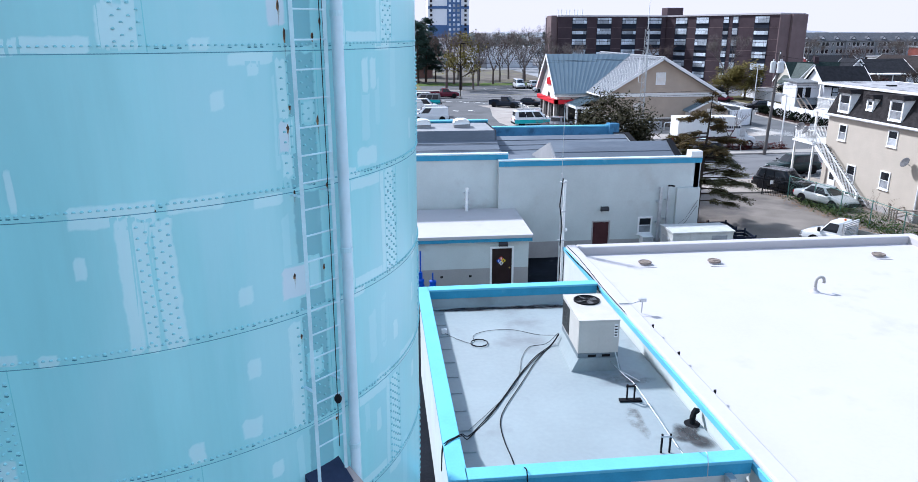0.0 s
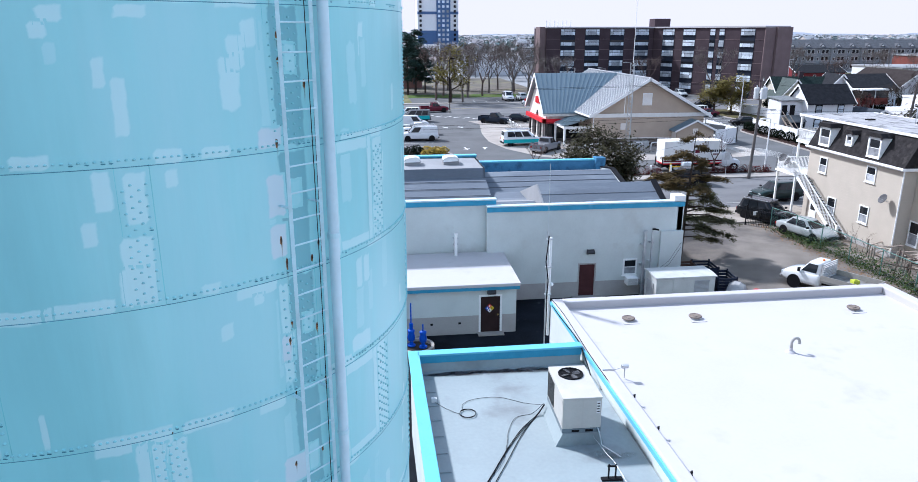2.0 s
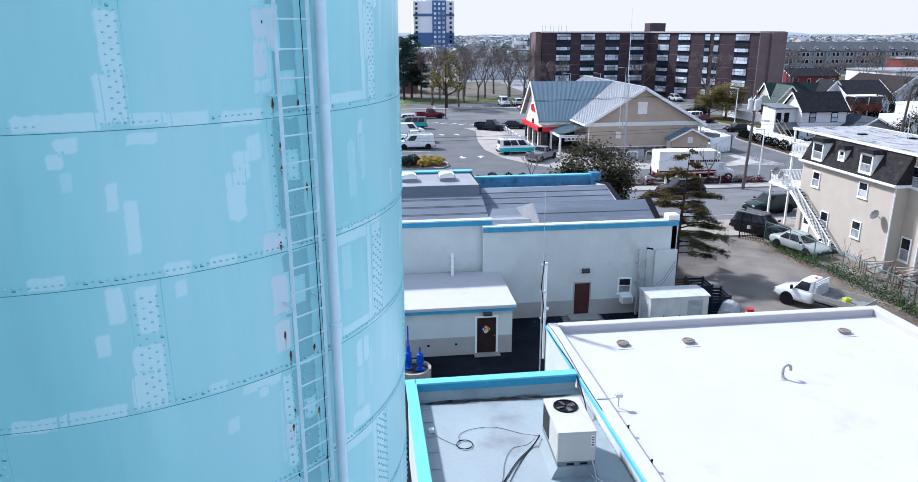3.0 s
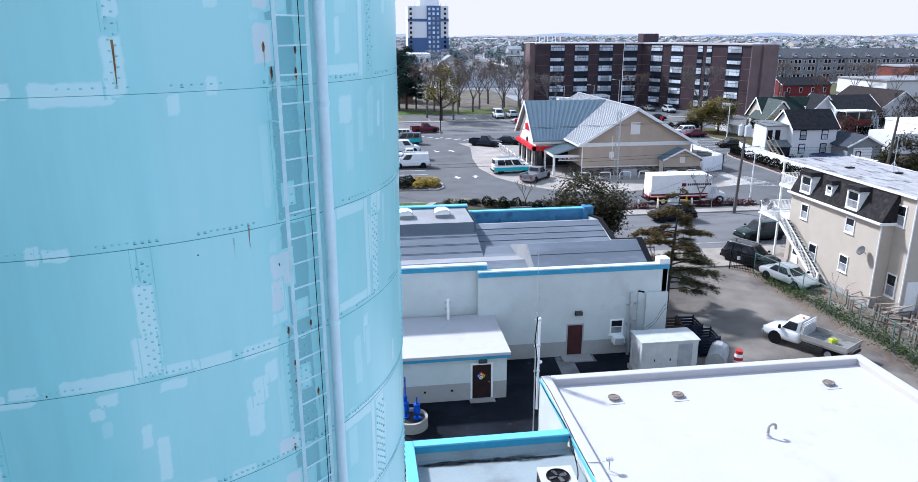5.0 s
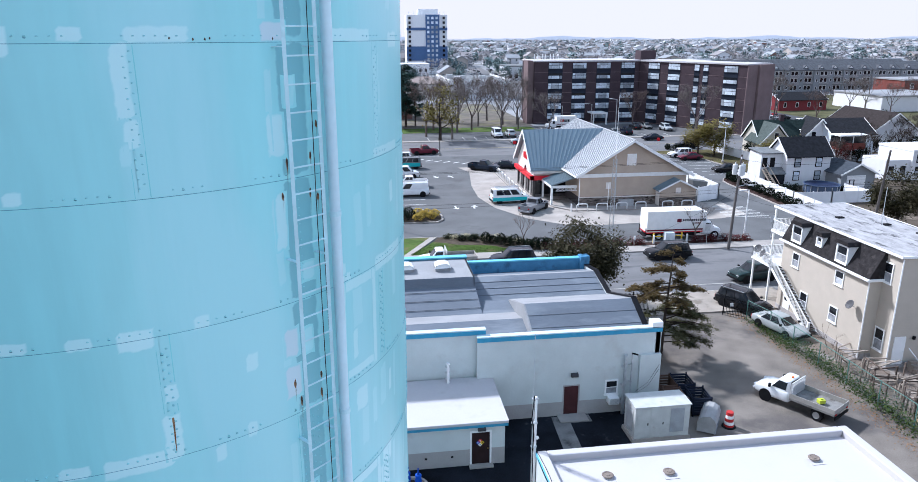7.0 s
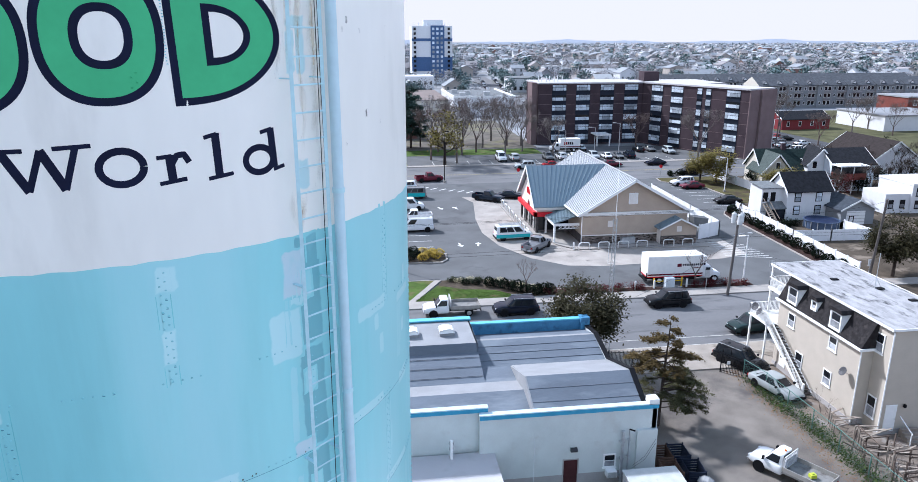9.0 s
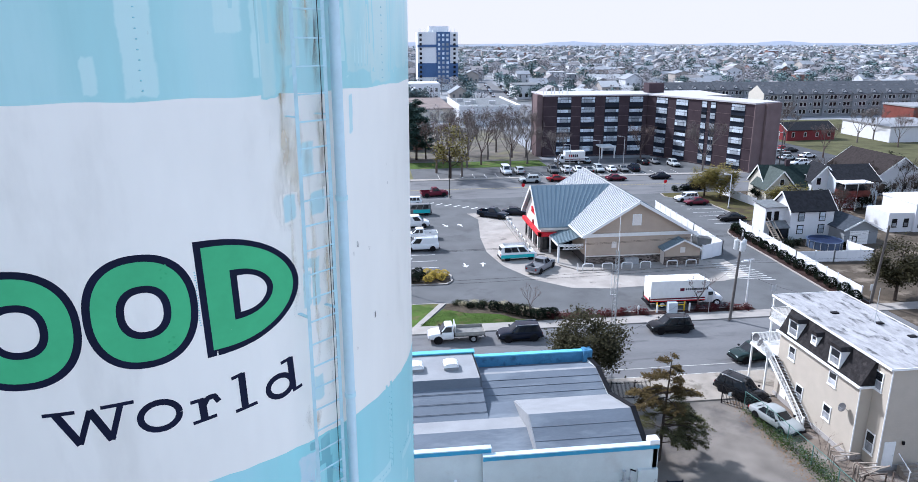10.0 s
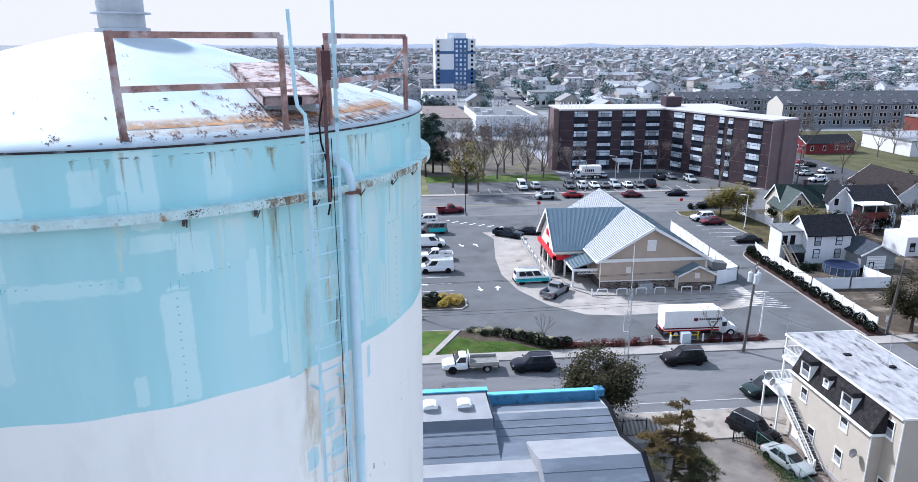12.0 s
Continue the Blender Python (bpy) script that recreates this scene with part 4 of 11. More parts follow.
def riser_pipe():
    p = thing("riser_pipe", "pale blue overflow pipe running up the tower wall", "pipe", at=on_tower(-39.57, -0.55, 0.17))
    a, out = -40.77, 0.13
    up = [on_tower(a, 0.0 + i * 2.0, out) for i in range(17)] + [on_tower(a, 32.75, out), on_tower(a - 0.5, 32.92, out - 0.02), on_tower(a - 1.3, 33.02, out - 0.1), on_tower(a - 1.9, 33.06, -0.05)]
    part("pipe_run", Solid().tube(up, 0.066, 16), pipe_blue, p, smooth=True)
    for k in range(12):
        z = 1.6 + 2.75 * k
        part("pipe_clamp", Solid().lathe(on_tower(a, z, out), [(0.067, -0.03), (0.077, -0.03), (0.077, 0.03), (0.067, 0.03)], 16), ladder_blue, p)
    part("rusted_collar", Solid().lathe(on_tower(a, 32.62, out), [(0.066, -0.015), (0.13, -0.015), (0.13, 0.015), (0.066, 0.015)], 16), mat("brown collar", (0.16, 0.085, 0.06), 0.85, var=0.4, scale=9, dirt=(0.40, 0.45, 0.44), dirt_at=0.6, dirt_scale=6), p, "rusted collar")
    return p


def tower_rail():
    g = thing("guard_rail", "rusted angle-iron guard rail on the tower rim", "railing", at=on_tower(-50.41, 33.44, -0.1))
    o = -0.09
    def post(a, top, lean=0.0):
        part("post", Solid().bar(on_tower(a, 33.38, o), on_tower(a + lean, top, o), 0.07, 0.012).bar(on_tower(a + 0.35, 33.38, o), on_tower(a + lean + 0.35, top, o), 0.012, 0.07), rust_rail, g)
    rust_rail = mat("rusty red rail", (0.36, 0.225, 0.19), 0.8, 0.1, var=0.4, scale=4, fine=30, bump=0.1, dirt=(0.60, 0.52, 0.50), dirt_at=0.50, dirt_scale=3)
    post(-72.08, 34.52, -0.3); post(-50.33, 34.49); post(-16.35, 34.48); post(-43.6, 34.35); post(-42.14, 34.5)
    for z in (34.48, 33.95):
        part("rail_bar", Solid().bar(on_tower(-72.5, z, o), on_tower(-50.0, z, o), 0.012, 0.062).bar(on_tower(-72.5, z + 0.03, o - 0.03), on_tower(-50.0, z + 0.03, o - 0.03), 0.06, 0.01), rust_rail, g)
        part("rail_bar", Solid().bar(on_tower(-42.4, z, o), on_tower(-15.6, z, o), 0.012, 0.06), rust_rail, g)
    part("brace", Solid().bar(on_tower(-16.31, 34.32, o), on_tower(-2.0, 33.62, -0.8), 0.05, 0.012), rust_rail, g)
    for z in (34.45, 33.95):
        part("bracket", Solid().bar(on_tower(-43.2, z, 0.1), on_tower(-42.0, z, 0.0), 0.05, 0.12).bar(on_tower(-43.4, z - .06, 0.2), on_tower(-43.4, z + .06, 0.2), 0.09, 0.03), steel, g)
    return g


def tower_hatch():
    h = thing("roof_hatch", "rusted steel access hatch with an overhanging lid", "hatch", at=(-1.30, 8.80, 33.6))
    m = Matrix.Translation((-1.30, 8.80, 33.83)) @ Matrix.Rotation(radians(24), 4, "Z") @ Matrix.Rotation(radians(12), 4, "X")
    part("curb", Solid().add(Solid().box(-0.31, 0.31, -0.7, 0.74, -0.3, 0.1), m), dome_white, h, "white curb streaked with rust")
    part("lid", Solid().add(Solid().box(-0.38, 0.38, -0.82, 0.84, 0.1, 0.13).box(-0.38, 0.38, -0.82, -0.80, 0.01, 0.13).box(-0.38, -0.36, -0.82, 0.84, 0.01, 0.13).box(0.36, 0.38, -0.82, 0.84, 0.01, 0.13), m),
         mat("blistered hatch paint", (0.46, 0.39, 0.38), 0.8, var=0.35, scale=3, fine=20, bump=0.15, dirt=(0.13, 0.06, 0.05), dirt_at=0.49, dirt_scale=6.5), h, "blistered rusty lid")
    part("hasp", Solid().add(Solid().box(-0.08, 0.08, -0.86, -0.82, 0.02, 0.12), m), black_paint, h)
    return h


def antenna():
    s = thing("antenna_bracket", "rusted steel antenna pole clamped beside the ladder", "antenna", at=on_tower(-46.07, 32.58, 0.25))
    part("pole", Solid().rod(on_tower(-46.07, 32.58, 0.24), on_tower(-46.14, 34.31, 0.24), 0.022, 8), mat("brown antenna pole", (0.13, 0.075, 0.07), 0.8, var=0.4, scale=6, dirt=(0.25, 0.15, 0.11), dirt_at=0.58, dirt_scale=5), s)
    part("box", Solid().add(Solid().box(-0.05, 0.05, -0.04, 0.04, 0, 0.32), Matrix.Translation(on_tower(-45.81, 34, 0.26))), mat("dark brown box", (0.10, 0.05, 0.05), 0.7), s, "small dark box at the pole top")
    part("cable", Solid().tube([on_tower(-45.66 + 0.9 * math.sin(i), 32.4 + 0.22 * i, 0.16) for i in range(10)], 0.012, 5), black_paint, s)
    return s


# ---- lettering on the band ----
def outline(kind, hw, hh, dx=0.0, dy=0.0, n=64):
    """A closed outline, about (dx, dy): a round O, or a D with a straight back."""
    res = []
    for i in range(n):
        a = 2 * math.pi * i / n
        c, q = math.cos(a), math.sin(a)
        if kind == "O":
            res.append((dx + hw * math.copysign(abs(c) ** 0.87, c), dy + hh * math.copysign(abs(q) ** 0.87, q)))
        elif abs(a - math.pi) <= math.pi / 2:
            f = (a - math.pi / 2) / math.pi          # down the back, top to foot
            res.append((dx - hw + 0.66 * f * hh, dy + hh * (1 - 2 * f)))
        else:
            res.append((dx - hw + (0.33 * hh * (1 - q)) + (2 * hw - .33 * hh) * abs(c) ** 0.82, dy + hh * q * (1 - 0.1 * abs(c) ** 2)))
    return res


def band_letter(t, kind, ang, z, half_deg, half_h, hole):
    """A fat capital: green face between two navy outlines."""
    def put(p, out):
        return on_tower(ang + p[0], z + p[1], out)
    def ring_mesh(a, b, out):
        s = Solid()
        n = len(a)
        for i in range(n):
            j = (i + 1) % n
            for q in range(4):
                m = [tuple(u[k] + (v[k] - u[k]) * f for k in (0, 1)) for u, v, f in ((a[i], b[i], q / 4), (a[j], b[j], q / 4), (a[j], b[j], (q + 1) / 4), (a[i], b[i], (q + 1) / 4))]
                s.poly([put(p, out) for p in m])
        return s
    e = 0.08
    ed = math.degrees(e / TR)
    hx, hy, hd = hole
    o0, o1 = outline(kind, half_deg, half_h), outline(kind, half_deg - ed, half_h - e)
    i0, i1 = outline(kind, hx + ed, hy + e, hd), outline(kind, hx, hy, hd)
    part("letter_face", ring_mesh(o1, i0, 0.030), letter_green, t, "green painted letter " + kind)
    part("letter_outline", ring_mesh(o0, o1, 0.031), letter_navy, t, "navy outline of a letter")
    part("letter_outline", ring_mesh(i0, i1, 0.031), letter_navy, t, "navy outline of a letter")


def band_word(t):
    """The word World in slab-serif strokes; degrees along the band, metres above its sloping foot line."""
    def put(a, v):
        return on_tower(a, 26.70 + 0.0003 * (a + 74) + v, 0.031)
    def stroke(s, pts, w):
        k = math.degrees(1 / TR)
        m = [Vector((a / k, v)) for a, v in pts]
        fine = []
        for p, q in zip(m, m[1:]):
            fine += [p.lerp(q, i / 4) for i in range(4)]
        fine.append(m[-1])
        L, R = [], []
        for i, p in enumerate(fine):
            d = (fine[min(i + 1, len(fine) - 1)] - fine[max(i - 1, 0)]).normalized()
            nn = Vector((-d.y, d.x)) * w / 2
            L.append(p + nn)
            R.append(p - nn)
        for i in range(len(fine) - 1):
            s.poly([put(q.x * k, q.y) for q in (R[i], R[i + 1], L[i + 1], L[i])])
    def bowl(cx, cy, hx, hy, n=22):
        return [(cx + hx * math.cos(2 * math.pi * i / n), cy + hy * math.sin(2 * math.pi * i / n)) for i in range(n + 1)]
    thick, thin = 0.088, 0.044
    letters = {
        "W": [([(-85.12, .42), (-81.15, .42)], thin), ([(-83.57, .42), (-81.02, .02)], thick), ([(-81.08, .02), (-79.33, .42)], thin + .02), ([(-79.39, .42), (-77.09, .02)], thick), ([(-77.16, .02), (-75.56, .43)], thin + .02), ([(-78.02, .43), (-73.86, .44)], thin)],
        "o": [(bowl(-70.8, .2, 2.55, .17), .074)],
        "r": [([(-66.73, .27), (-64.87, .28)], thin), ([(-65.16, .29), (-64.99, .02)], thick), ([(-66.62, .0), (-63.25, .03)], thin), ([(-64.93, .2), (-64.29, .28), (-63.37, .29), (-62.79, .2)], thin + .02)],
        "l": [([(-60.73, .44), (-59.03, .47)], thin), ([(-59.2, .48), (-59.03, .02)], thick), ([(-60.5, .0), (-57.11, .03)], thin)],
        "d": [(bowl(-53.19, .14, 2.06, .14), .072), ([(-52.86, .44), (-51.09, .47)], thin), ([(-51.26, .48), (-50.93, .03)], thick), ([(-51.09, .01), (-49.33, .04)], thin)],
    }
    for name, strokes in letters.items():
        s = Solid()
        for pts, w in strokes:
            stroke(s, pts, w)
        part("word_letter", s, letter_navy, t, "navy slab-serif letter " + name)


the_tower = tower()
band_letter(the_tower, "O", -86.6, 28.102, 7.88, 0.665, (2.65, 0.225, 0.41))
band_letter(the_tower, "O", -71.34, 28.169, 7.11, 0.655, (2.39, 0.225, 0.25))
band_letter(the_tower, "D", -56.45, 28.182, 7.69, 0.7, (2.19, 0.225, 0.11))
band_word(the_tower)
ladder(the_tower)
riser_pipe()
tower_rail()
tower_hatch()
antenna()

# ---- ground ----
def slab(name, x0, x1, y0, y1, z0, z1, material, label, category, kind="structure", bevel=0.0):
    return single(name, Solid().box(x0, x1, y0, y1, z0, z1), material, label, category, kind=kind, bevel=bevel)


single("ground", Solid().box(-2600, 2600, -900, 4400, -0.6, -0.05), far_ground, "flat suburban ground reaching the horizon", "ground", kind="structure")
# out-of-view pale ground, added to throw sunlight up at the tower
slab("service_yard", 3, 60, -60, 5.9, -0.25, 0.004, mat("pale bounce concrete", (0.48, 0.47, 0.45), 0.9, var=0.15, scale=0.4, fine=6, bump=0.04), "pale concrete yard beside the white-roofed building", "yard")
# the near-black base colour carries the shade between the buildings
slab("yard", -60, 21, -60, 54.0, -0.3, -0.012, mat("shade-darkened yard asphalt", (0.011, 0.013, 0.018), 0.9, var=0.5, scale=0.5, fine=12, bump=0.1, dirt=(0.06, 0.06, 0.064), dirt_at=0.62, dirt_scale=0.9, spec=0.06), "dark worn asphalt yard round the buildings", "yard")
YARD_PATH = [(10.9, 33.2), (12.0, 33.2), (12.2, 36.8), (13.6, 36.8), (13.6, 37.6), (11.2, 37.6)]
single("yard_path", Solid().prism(YARD_PATH, "z", -0.2, 0.012), mat("stained concrete", (0.17, 0.165, 0.16), 0.9, var=0.3, scale=1.2, dirt=(0.05, 0.05, 0.052), dirt_at=0.55, dirt_scale=0.9), "stained concrete path to the steel door", "path", kind="structure")
slab("dirt_lot", 18.6, 33.0, 14.0, 54.2, -0.3, 0.0, lot_earth, "worn gravel and asphalt drive beside the fence", "driveway")
slab("road", -300, 300, 56.4, 70.2, -0.3, -0.008, street, "two-lane grey asphalt street with parked cars", "road")
slab("pavement_near", -300, 300, 54.0, 56.4, -0.3, 0.11, concrete, "pale concrete pavement beside the street", "pavement", bevel=0.03)
slab("driveway_apron", 20.5, 38.0, 52.4, 57.3, -0.3, 0.118, mat("pale sandy concrete", (0.31, 0.275, 0.235), 0.9, var=0.18, scale=0.6, dirt=(0.19, 0.165, 0.135), dirt_at=0.55), "pale sandy driveway apron", "driveway")
slab("pavement_far", -300, 300, 70.2, 72.3, -0.3, 0.12, concrete, "pale concrete pavement along the far kerb", "pavement", bevel=0.03)
slab("parking_lot", -60, 67.5, 72.3, 137.0, -0.3, 0.0, asphalt, "dark asphalt car park of a shop", "car park")
slab("main_road", -300, 300, 137.0, 156.5, -0.3, -0.006, street, "wide grey asphalt main road", "road")
slab("pavement_main", -300, 300, 156.5, 158.2, -0.3, 0.12, concrete, "concrete pavement along the main road", "pavement", bevel=0.03)
slab("far_lot", 10, 130, 158.2, 182, -0.3, 0.0, asphalt, "car park in front of a brown apartment block", "car park")
slab("lot_lawn", 10, 44.8, 172, 181, -0.3, 0.03, grass_mat, "strip of lawn with bare trees behind parking bays", "lawn")
slab("park_ground", 10, 46, 182, 246, -0.3, 0.008, mat("bare park soil", (0.125, 0.112, 0.095), 0.95, var=0.35, scale=0.3, fine=4, bump=0.05, dirt=(0.16, 0.15, 0.09), dirt_at=0.52, dirt_scale=0.12), "bare brown ground under winter trees", "park")
slab("far_lawn", -140, 10, 158.2, 240, -0.3, 0.02, mat("dormant park lawn", (0.15, 0.145, 0.07), 0.95, var=0.3, scale=0.2, fine=6, bump=0.05, dirt=(0.21, 0.185, 0.11), dirt_at=0.55, dirt_scale=0.1), "green and straw-coloured park lawn with a path", "lawn")

# kerbs, islands and planting beds of the car park
kerb_line = [(-60, 79.3), (7.7, 79.15), (9.0, 79.0), (12.0, 78.95), (15.1, 78.65), (17.9, 77.25), (19.8, 75.5), (21.4, 74.35), (25.0, 73.55), (45.0, 73.4)]
kerb = Solid()
for p, q in zip(kerb_line, kerb_line[1:]):
    kerb.bar((p[0], p[1], 0.02), (q[0], q[1], 0.02), 0.17, 0.25)
single("kerb", kerb, concrete, "long concrete kerb of the planting strip", "kerb", kind="structure", bevel=0.03)
slab("mulch_bed", 25.0, 45.0, 72.3, 73.45, -0.2, 0.10, mat("red-brown mulch", (0.045, 0.026, 0.022), 0.95, var=0.35, scale=2, fine=30, bump=0.2), "red-brown mulch bed beside the pavement", "bed")


def poly_slab(name, pts, z0, z1, material, label, category, kind="structure", bevel=0.0):
    return single(name, Solid().prism(pts, "z", z0, z1), material, label, category, kind=kind, bevel=bevel)


poly_slab("footpath", [(4.33, 72.3), (5.07, 72.3), (8.68, 79.0), (7.9, 79.1)], -0.2, 0.125, concrete, "pale concrete footpath slanting to the car park", "path", bevel=0.02)
poly_slab("lawn", [(5.07, 72.3), (18.5, 72.3), (16.5, 72.9), (14.6, 74.75), (12.8, 75.3), (11.0, 75.5), (8.1, 77.3)], -0.2, 0.10, grass_mat, "green lawn between street and planting bed", "lawn")
poly_slab("side_lawn", [(-40, 72.3), (4.33, 72.3), (7.9, 79.1), (-40, 79.2)], -0.2, 0.10, grass_mat, "green lawn between street and car park", "lawn")
poly_slab("planting_bed", [(8.1, 77.3), (11.0, 75.5), (12.8, 75.3), (14.6, 74.75), (16.5, 72.9), (18.5, 72.3), (25.0, 72.3), (25.0, 73.45), (21.3, 74.3), (19.7, 75.4), (17.8, 77.1), (15.0, 78.55), (12.0, 78.85), (8.8, 78.9)], -0.2, 0.112, mat("dark planting soil", (0.07, 0.055, 0.04), 0.95, var=0.4, scale=2, fine=25, bump=0.2), "dark planting bed with low shrubs", "bed")
pad = [(17.6, 124.5), (19.0, 120.0), (17.5, 108), (17.2, 100), (18.4, 93), (21.5, 86.5), (25.5, 82.8), (30, 82.0), (46.5, 82.9), (51.0, 84.5), (51.0, 92.0), (29.5, 92.6), (29.5, 124.5)]
poly_slab("forecourt", pad, -0.1, 0.012, mat("pale forecourt concrete", (0.335, 0.305, 0.275), 0.85, var=0.2, scale=0.4, fine=10, bump=0.03, dirt=(0.15, 0.135, 0.125), dirt_at=0.6, dirt_scale=0.5), "pale concrete forecourt of the shop", "forecourt")
poly_slab("walkway", [(23.2, 118), (23.2, 98.0), (25.5, 97.2), (26.4, 92.0), (28.5, 89.4), (47.4, 88.2), (47.4, 92), (30, 92), (30, 118)], -0.1, 0.15, concrete, "raised concrete walkway round the shop", "pavement", bevel=0.03)
poly_slab("kerb_island", [(3.0, 86.2), (9.6, 86.0), (10.5, 87.2), (10.6, 89.6), (9.8, 90.9), (3.0, 91.3)], -0.1, 0.15, concrete, "rounded concrete kerb island", "kerb", bevel=0.04)
poly_slab("island_soil", [(3.2, 86.45), (9.4, 86.25), (10.25, 87.3), (10.35, 89.5), (9.6, 90.65), (3.2, 91.05)], 0.0, 0.165, mat("dark planting soil", (0.07, 0.055, 0.04)), "dark mulch on the kerb island", "bed")
BED = [(57.3, 72.4), (57.4, 78.0), (58.0, 92.0), (58.3, 103.0), (58.7, 105.6), (59.7, 107.3), (61.4, 107.9), (61.4, 100.0), (60.6, 86.0), (59.8, 72.4)]
poly_slab("fence_bed", BED, -0.1, 0.14, mat("red-brown mulch", (0.1, 0.055, 0.045)), "dark mulch bed along the white fence", "bed")
kr = Solid()
for p, q in zip(BED[:6], BED[1:7]):
    kr.bar((*p, 0.04), (*q, 0.04), 0.16, 0.26)
kr.box(47.0, 57.3, 71.9, 72.3, -0.1, 0.125)
single("kerb_right", kr, concrete, "concrete kerb along the hedge", "kerb", kind="structure", bevel=0.02)
poly_slab("right_yard", [(60.4, 57.0), (200, 57.0), (200, 136.9), (73.0, 136.9), (66.5, 113.0), (61.4, 107.9), (60.6, 90.0), (60.4, 72.4)], -0.25, 0.03, soil, "sandy bare back yards", "yard")
KERB_FAR = [(60.0, 136.5), (59.6, 133.4), (60.8, 131.6), (64.6, 130.6), (65.6, 126.0), (66.3, 118.0), (65.8, 113.2)]
poly_slab("side_lawn", KERB_FAR + [(66.8, 112.6), (73.4, 122.5), (72.2, 136.8)], -0.2, 0.12, mat("worn brown lawn", (0.085, 0.075, 0.03), 0.95, var=0.4, scale=0.5, fine=10, bump=0.1, dirt=(0.06, 0.045, 0.03), dirt_at=0.5, dirt_scale=0.4), "worn strip of lawn beside the car park", "lawn")
kf = Solid()
for p, q in zip(KERB_FAR, KERB_FAR[1:]):
    kf.bar((*p, 0.04), (*q, 0.04), 0.16, 0.24)
single("kerb_far", kf, concrete, "pale kerb of the lawn strip", "kerb", kind="structure", bevel=0.02)
slab("red_house_lawn", 128, 220, 158.3, 262, -0.2, 0.03, mat("worn olive lawn", (0.085, 0.083, 0.04), 0.95, var=0.3, scale=0.3, fine=5, bump=0.05), "straw-coloured lawn", "lawn")
# darker than the other asphalt: shade at the apartments' foot is in the colour
slab("side_lot", 98, 128, 158.3, 226, -0.2, 0.005, mat("shade-toned old asphalt", (0.07, 0.072, 0.078), 0.85, var=0.2, scale=0.3, fine=8, bump=0.05), "side car park", "car park")

lines = Solid()
for k in range(12):                                   # stalls on the left
    y = 93.5 + 3.05 * k
    lines.box(-8, 9.3, y, y + 0.11, 0.0, 0.006)
for k in range(7):                                    # stalls beside the white fence
    y = 111.6 + 2.75 * k
    lines.box(59.4, 65.4, y, y + 0.11, 0.0, 0.006)
for k in range(22):
    lines.box(16 + 2.75 * k, 16.1 + 2.75 * k, 158.6, 163.6, 0.0, 0.006)
for k in range(8):                                    # hatched box by the fence
    lines.bar((47.6 + 0.1 * k, 84.0 + 0.9 * k, 0.016), (53.4 - .1 * k, 82.3 + 0.9 * k, 0.016), 0.14, 0.006)
for k in range(7):
    lines.bar((11 + 1.6 * k, 133.2 - 1.0 * k, 0.003), (12.4 + 1.6 * k, 134.4 - 1.0 * k, 0.003), 0.3, 0.006)
single("parking_lines", lines, white_line, "worn white parking bay lines", "road marking", kind="structure")


def arrow(x, y, rz):
    s = Solid().box(-0.13, 0.13, -0.9, 0.25, 0.0, 0.007).prism([(-0.5, 0.2), (0.5, 0.2), (0, 1.0)], "z", 0.0, 0.007)
    me = s.mesh("lane_arrow")
    me.materials.append(white_line)
    ob = new("lane_arrow", me)
    ob.matrix_basis = pose(x, y, 0.0, 0, 0, rz)
    tagged(ob, "white painted lane arrow on the asphalt", "road marking", "lane arrows", "structure")


for x, y, rz in ((13.1, 94.0, 185), (15.65, 94.0, -10), (12.7, 116.5, 200), (15.3, 116.3, 20)):
    arrow(x, y, rz)
centre = Solid().box(-300, 300, 59.3, 59.41, -0.01, -0.002).box(-300, 300, 57.55, 57.66, -0.01, -0.002)
single("edge_line", centre, mat("worn edge line", (0.42, 0.41, 0.38), 0.9, var=0.35, scale=2, dirt=(0.16, 0.16, 0.16), dirt_at=0.55, dirt_scale=1.5), "worn pale edge lines of the street", "road marking", kind="structure")
single("main_centre_line", Solid().box(-300, 300, 146.3, 146.42, -0.01, 0.0).box(-300, 300, 146.7, 146.82, -0.01, 0.0), yellow_line, "double yellow centre line of the main road", "road marking", kind="structure")

# ---- low building with the grey roof and blue parapet ----
X0, X1, Y0, Y1 = 1.25, 8.0, 12.55, 24.15


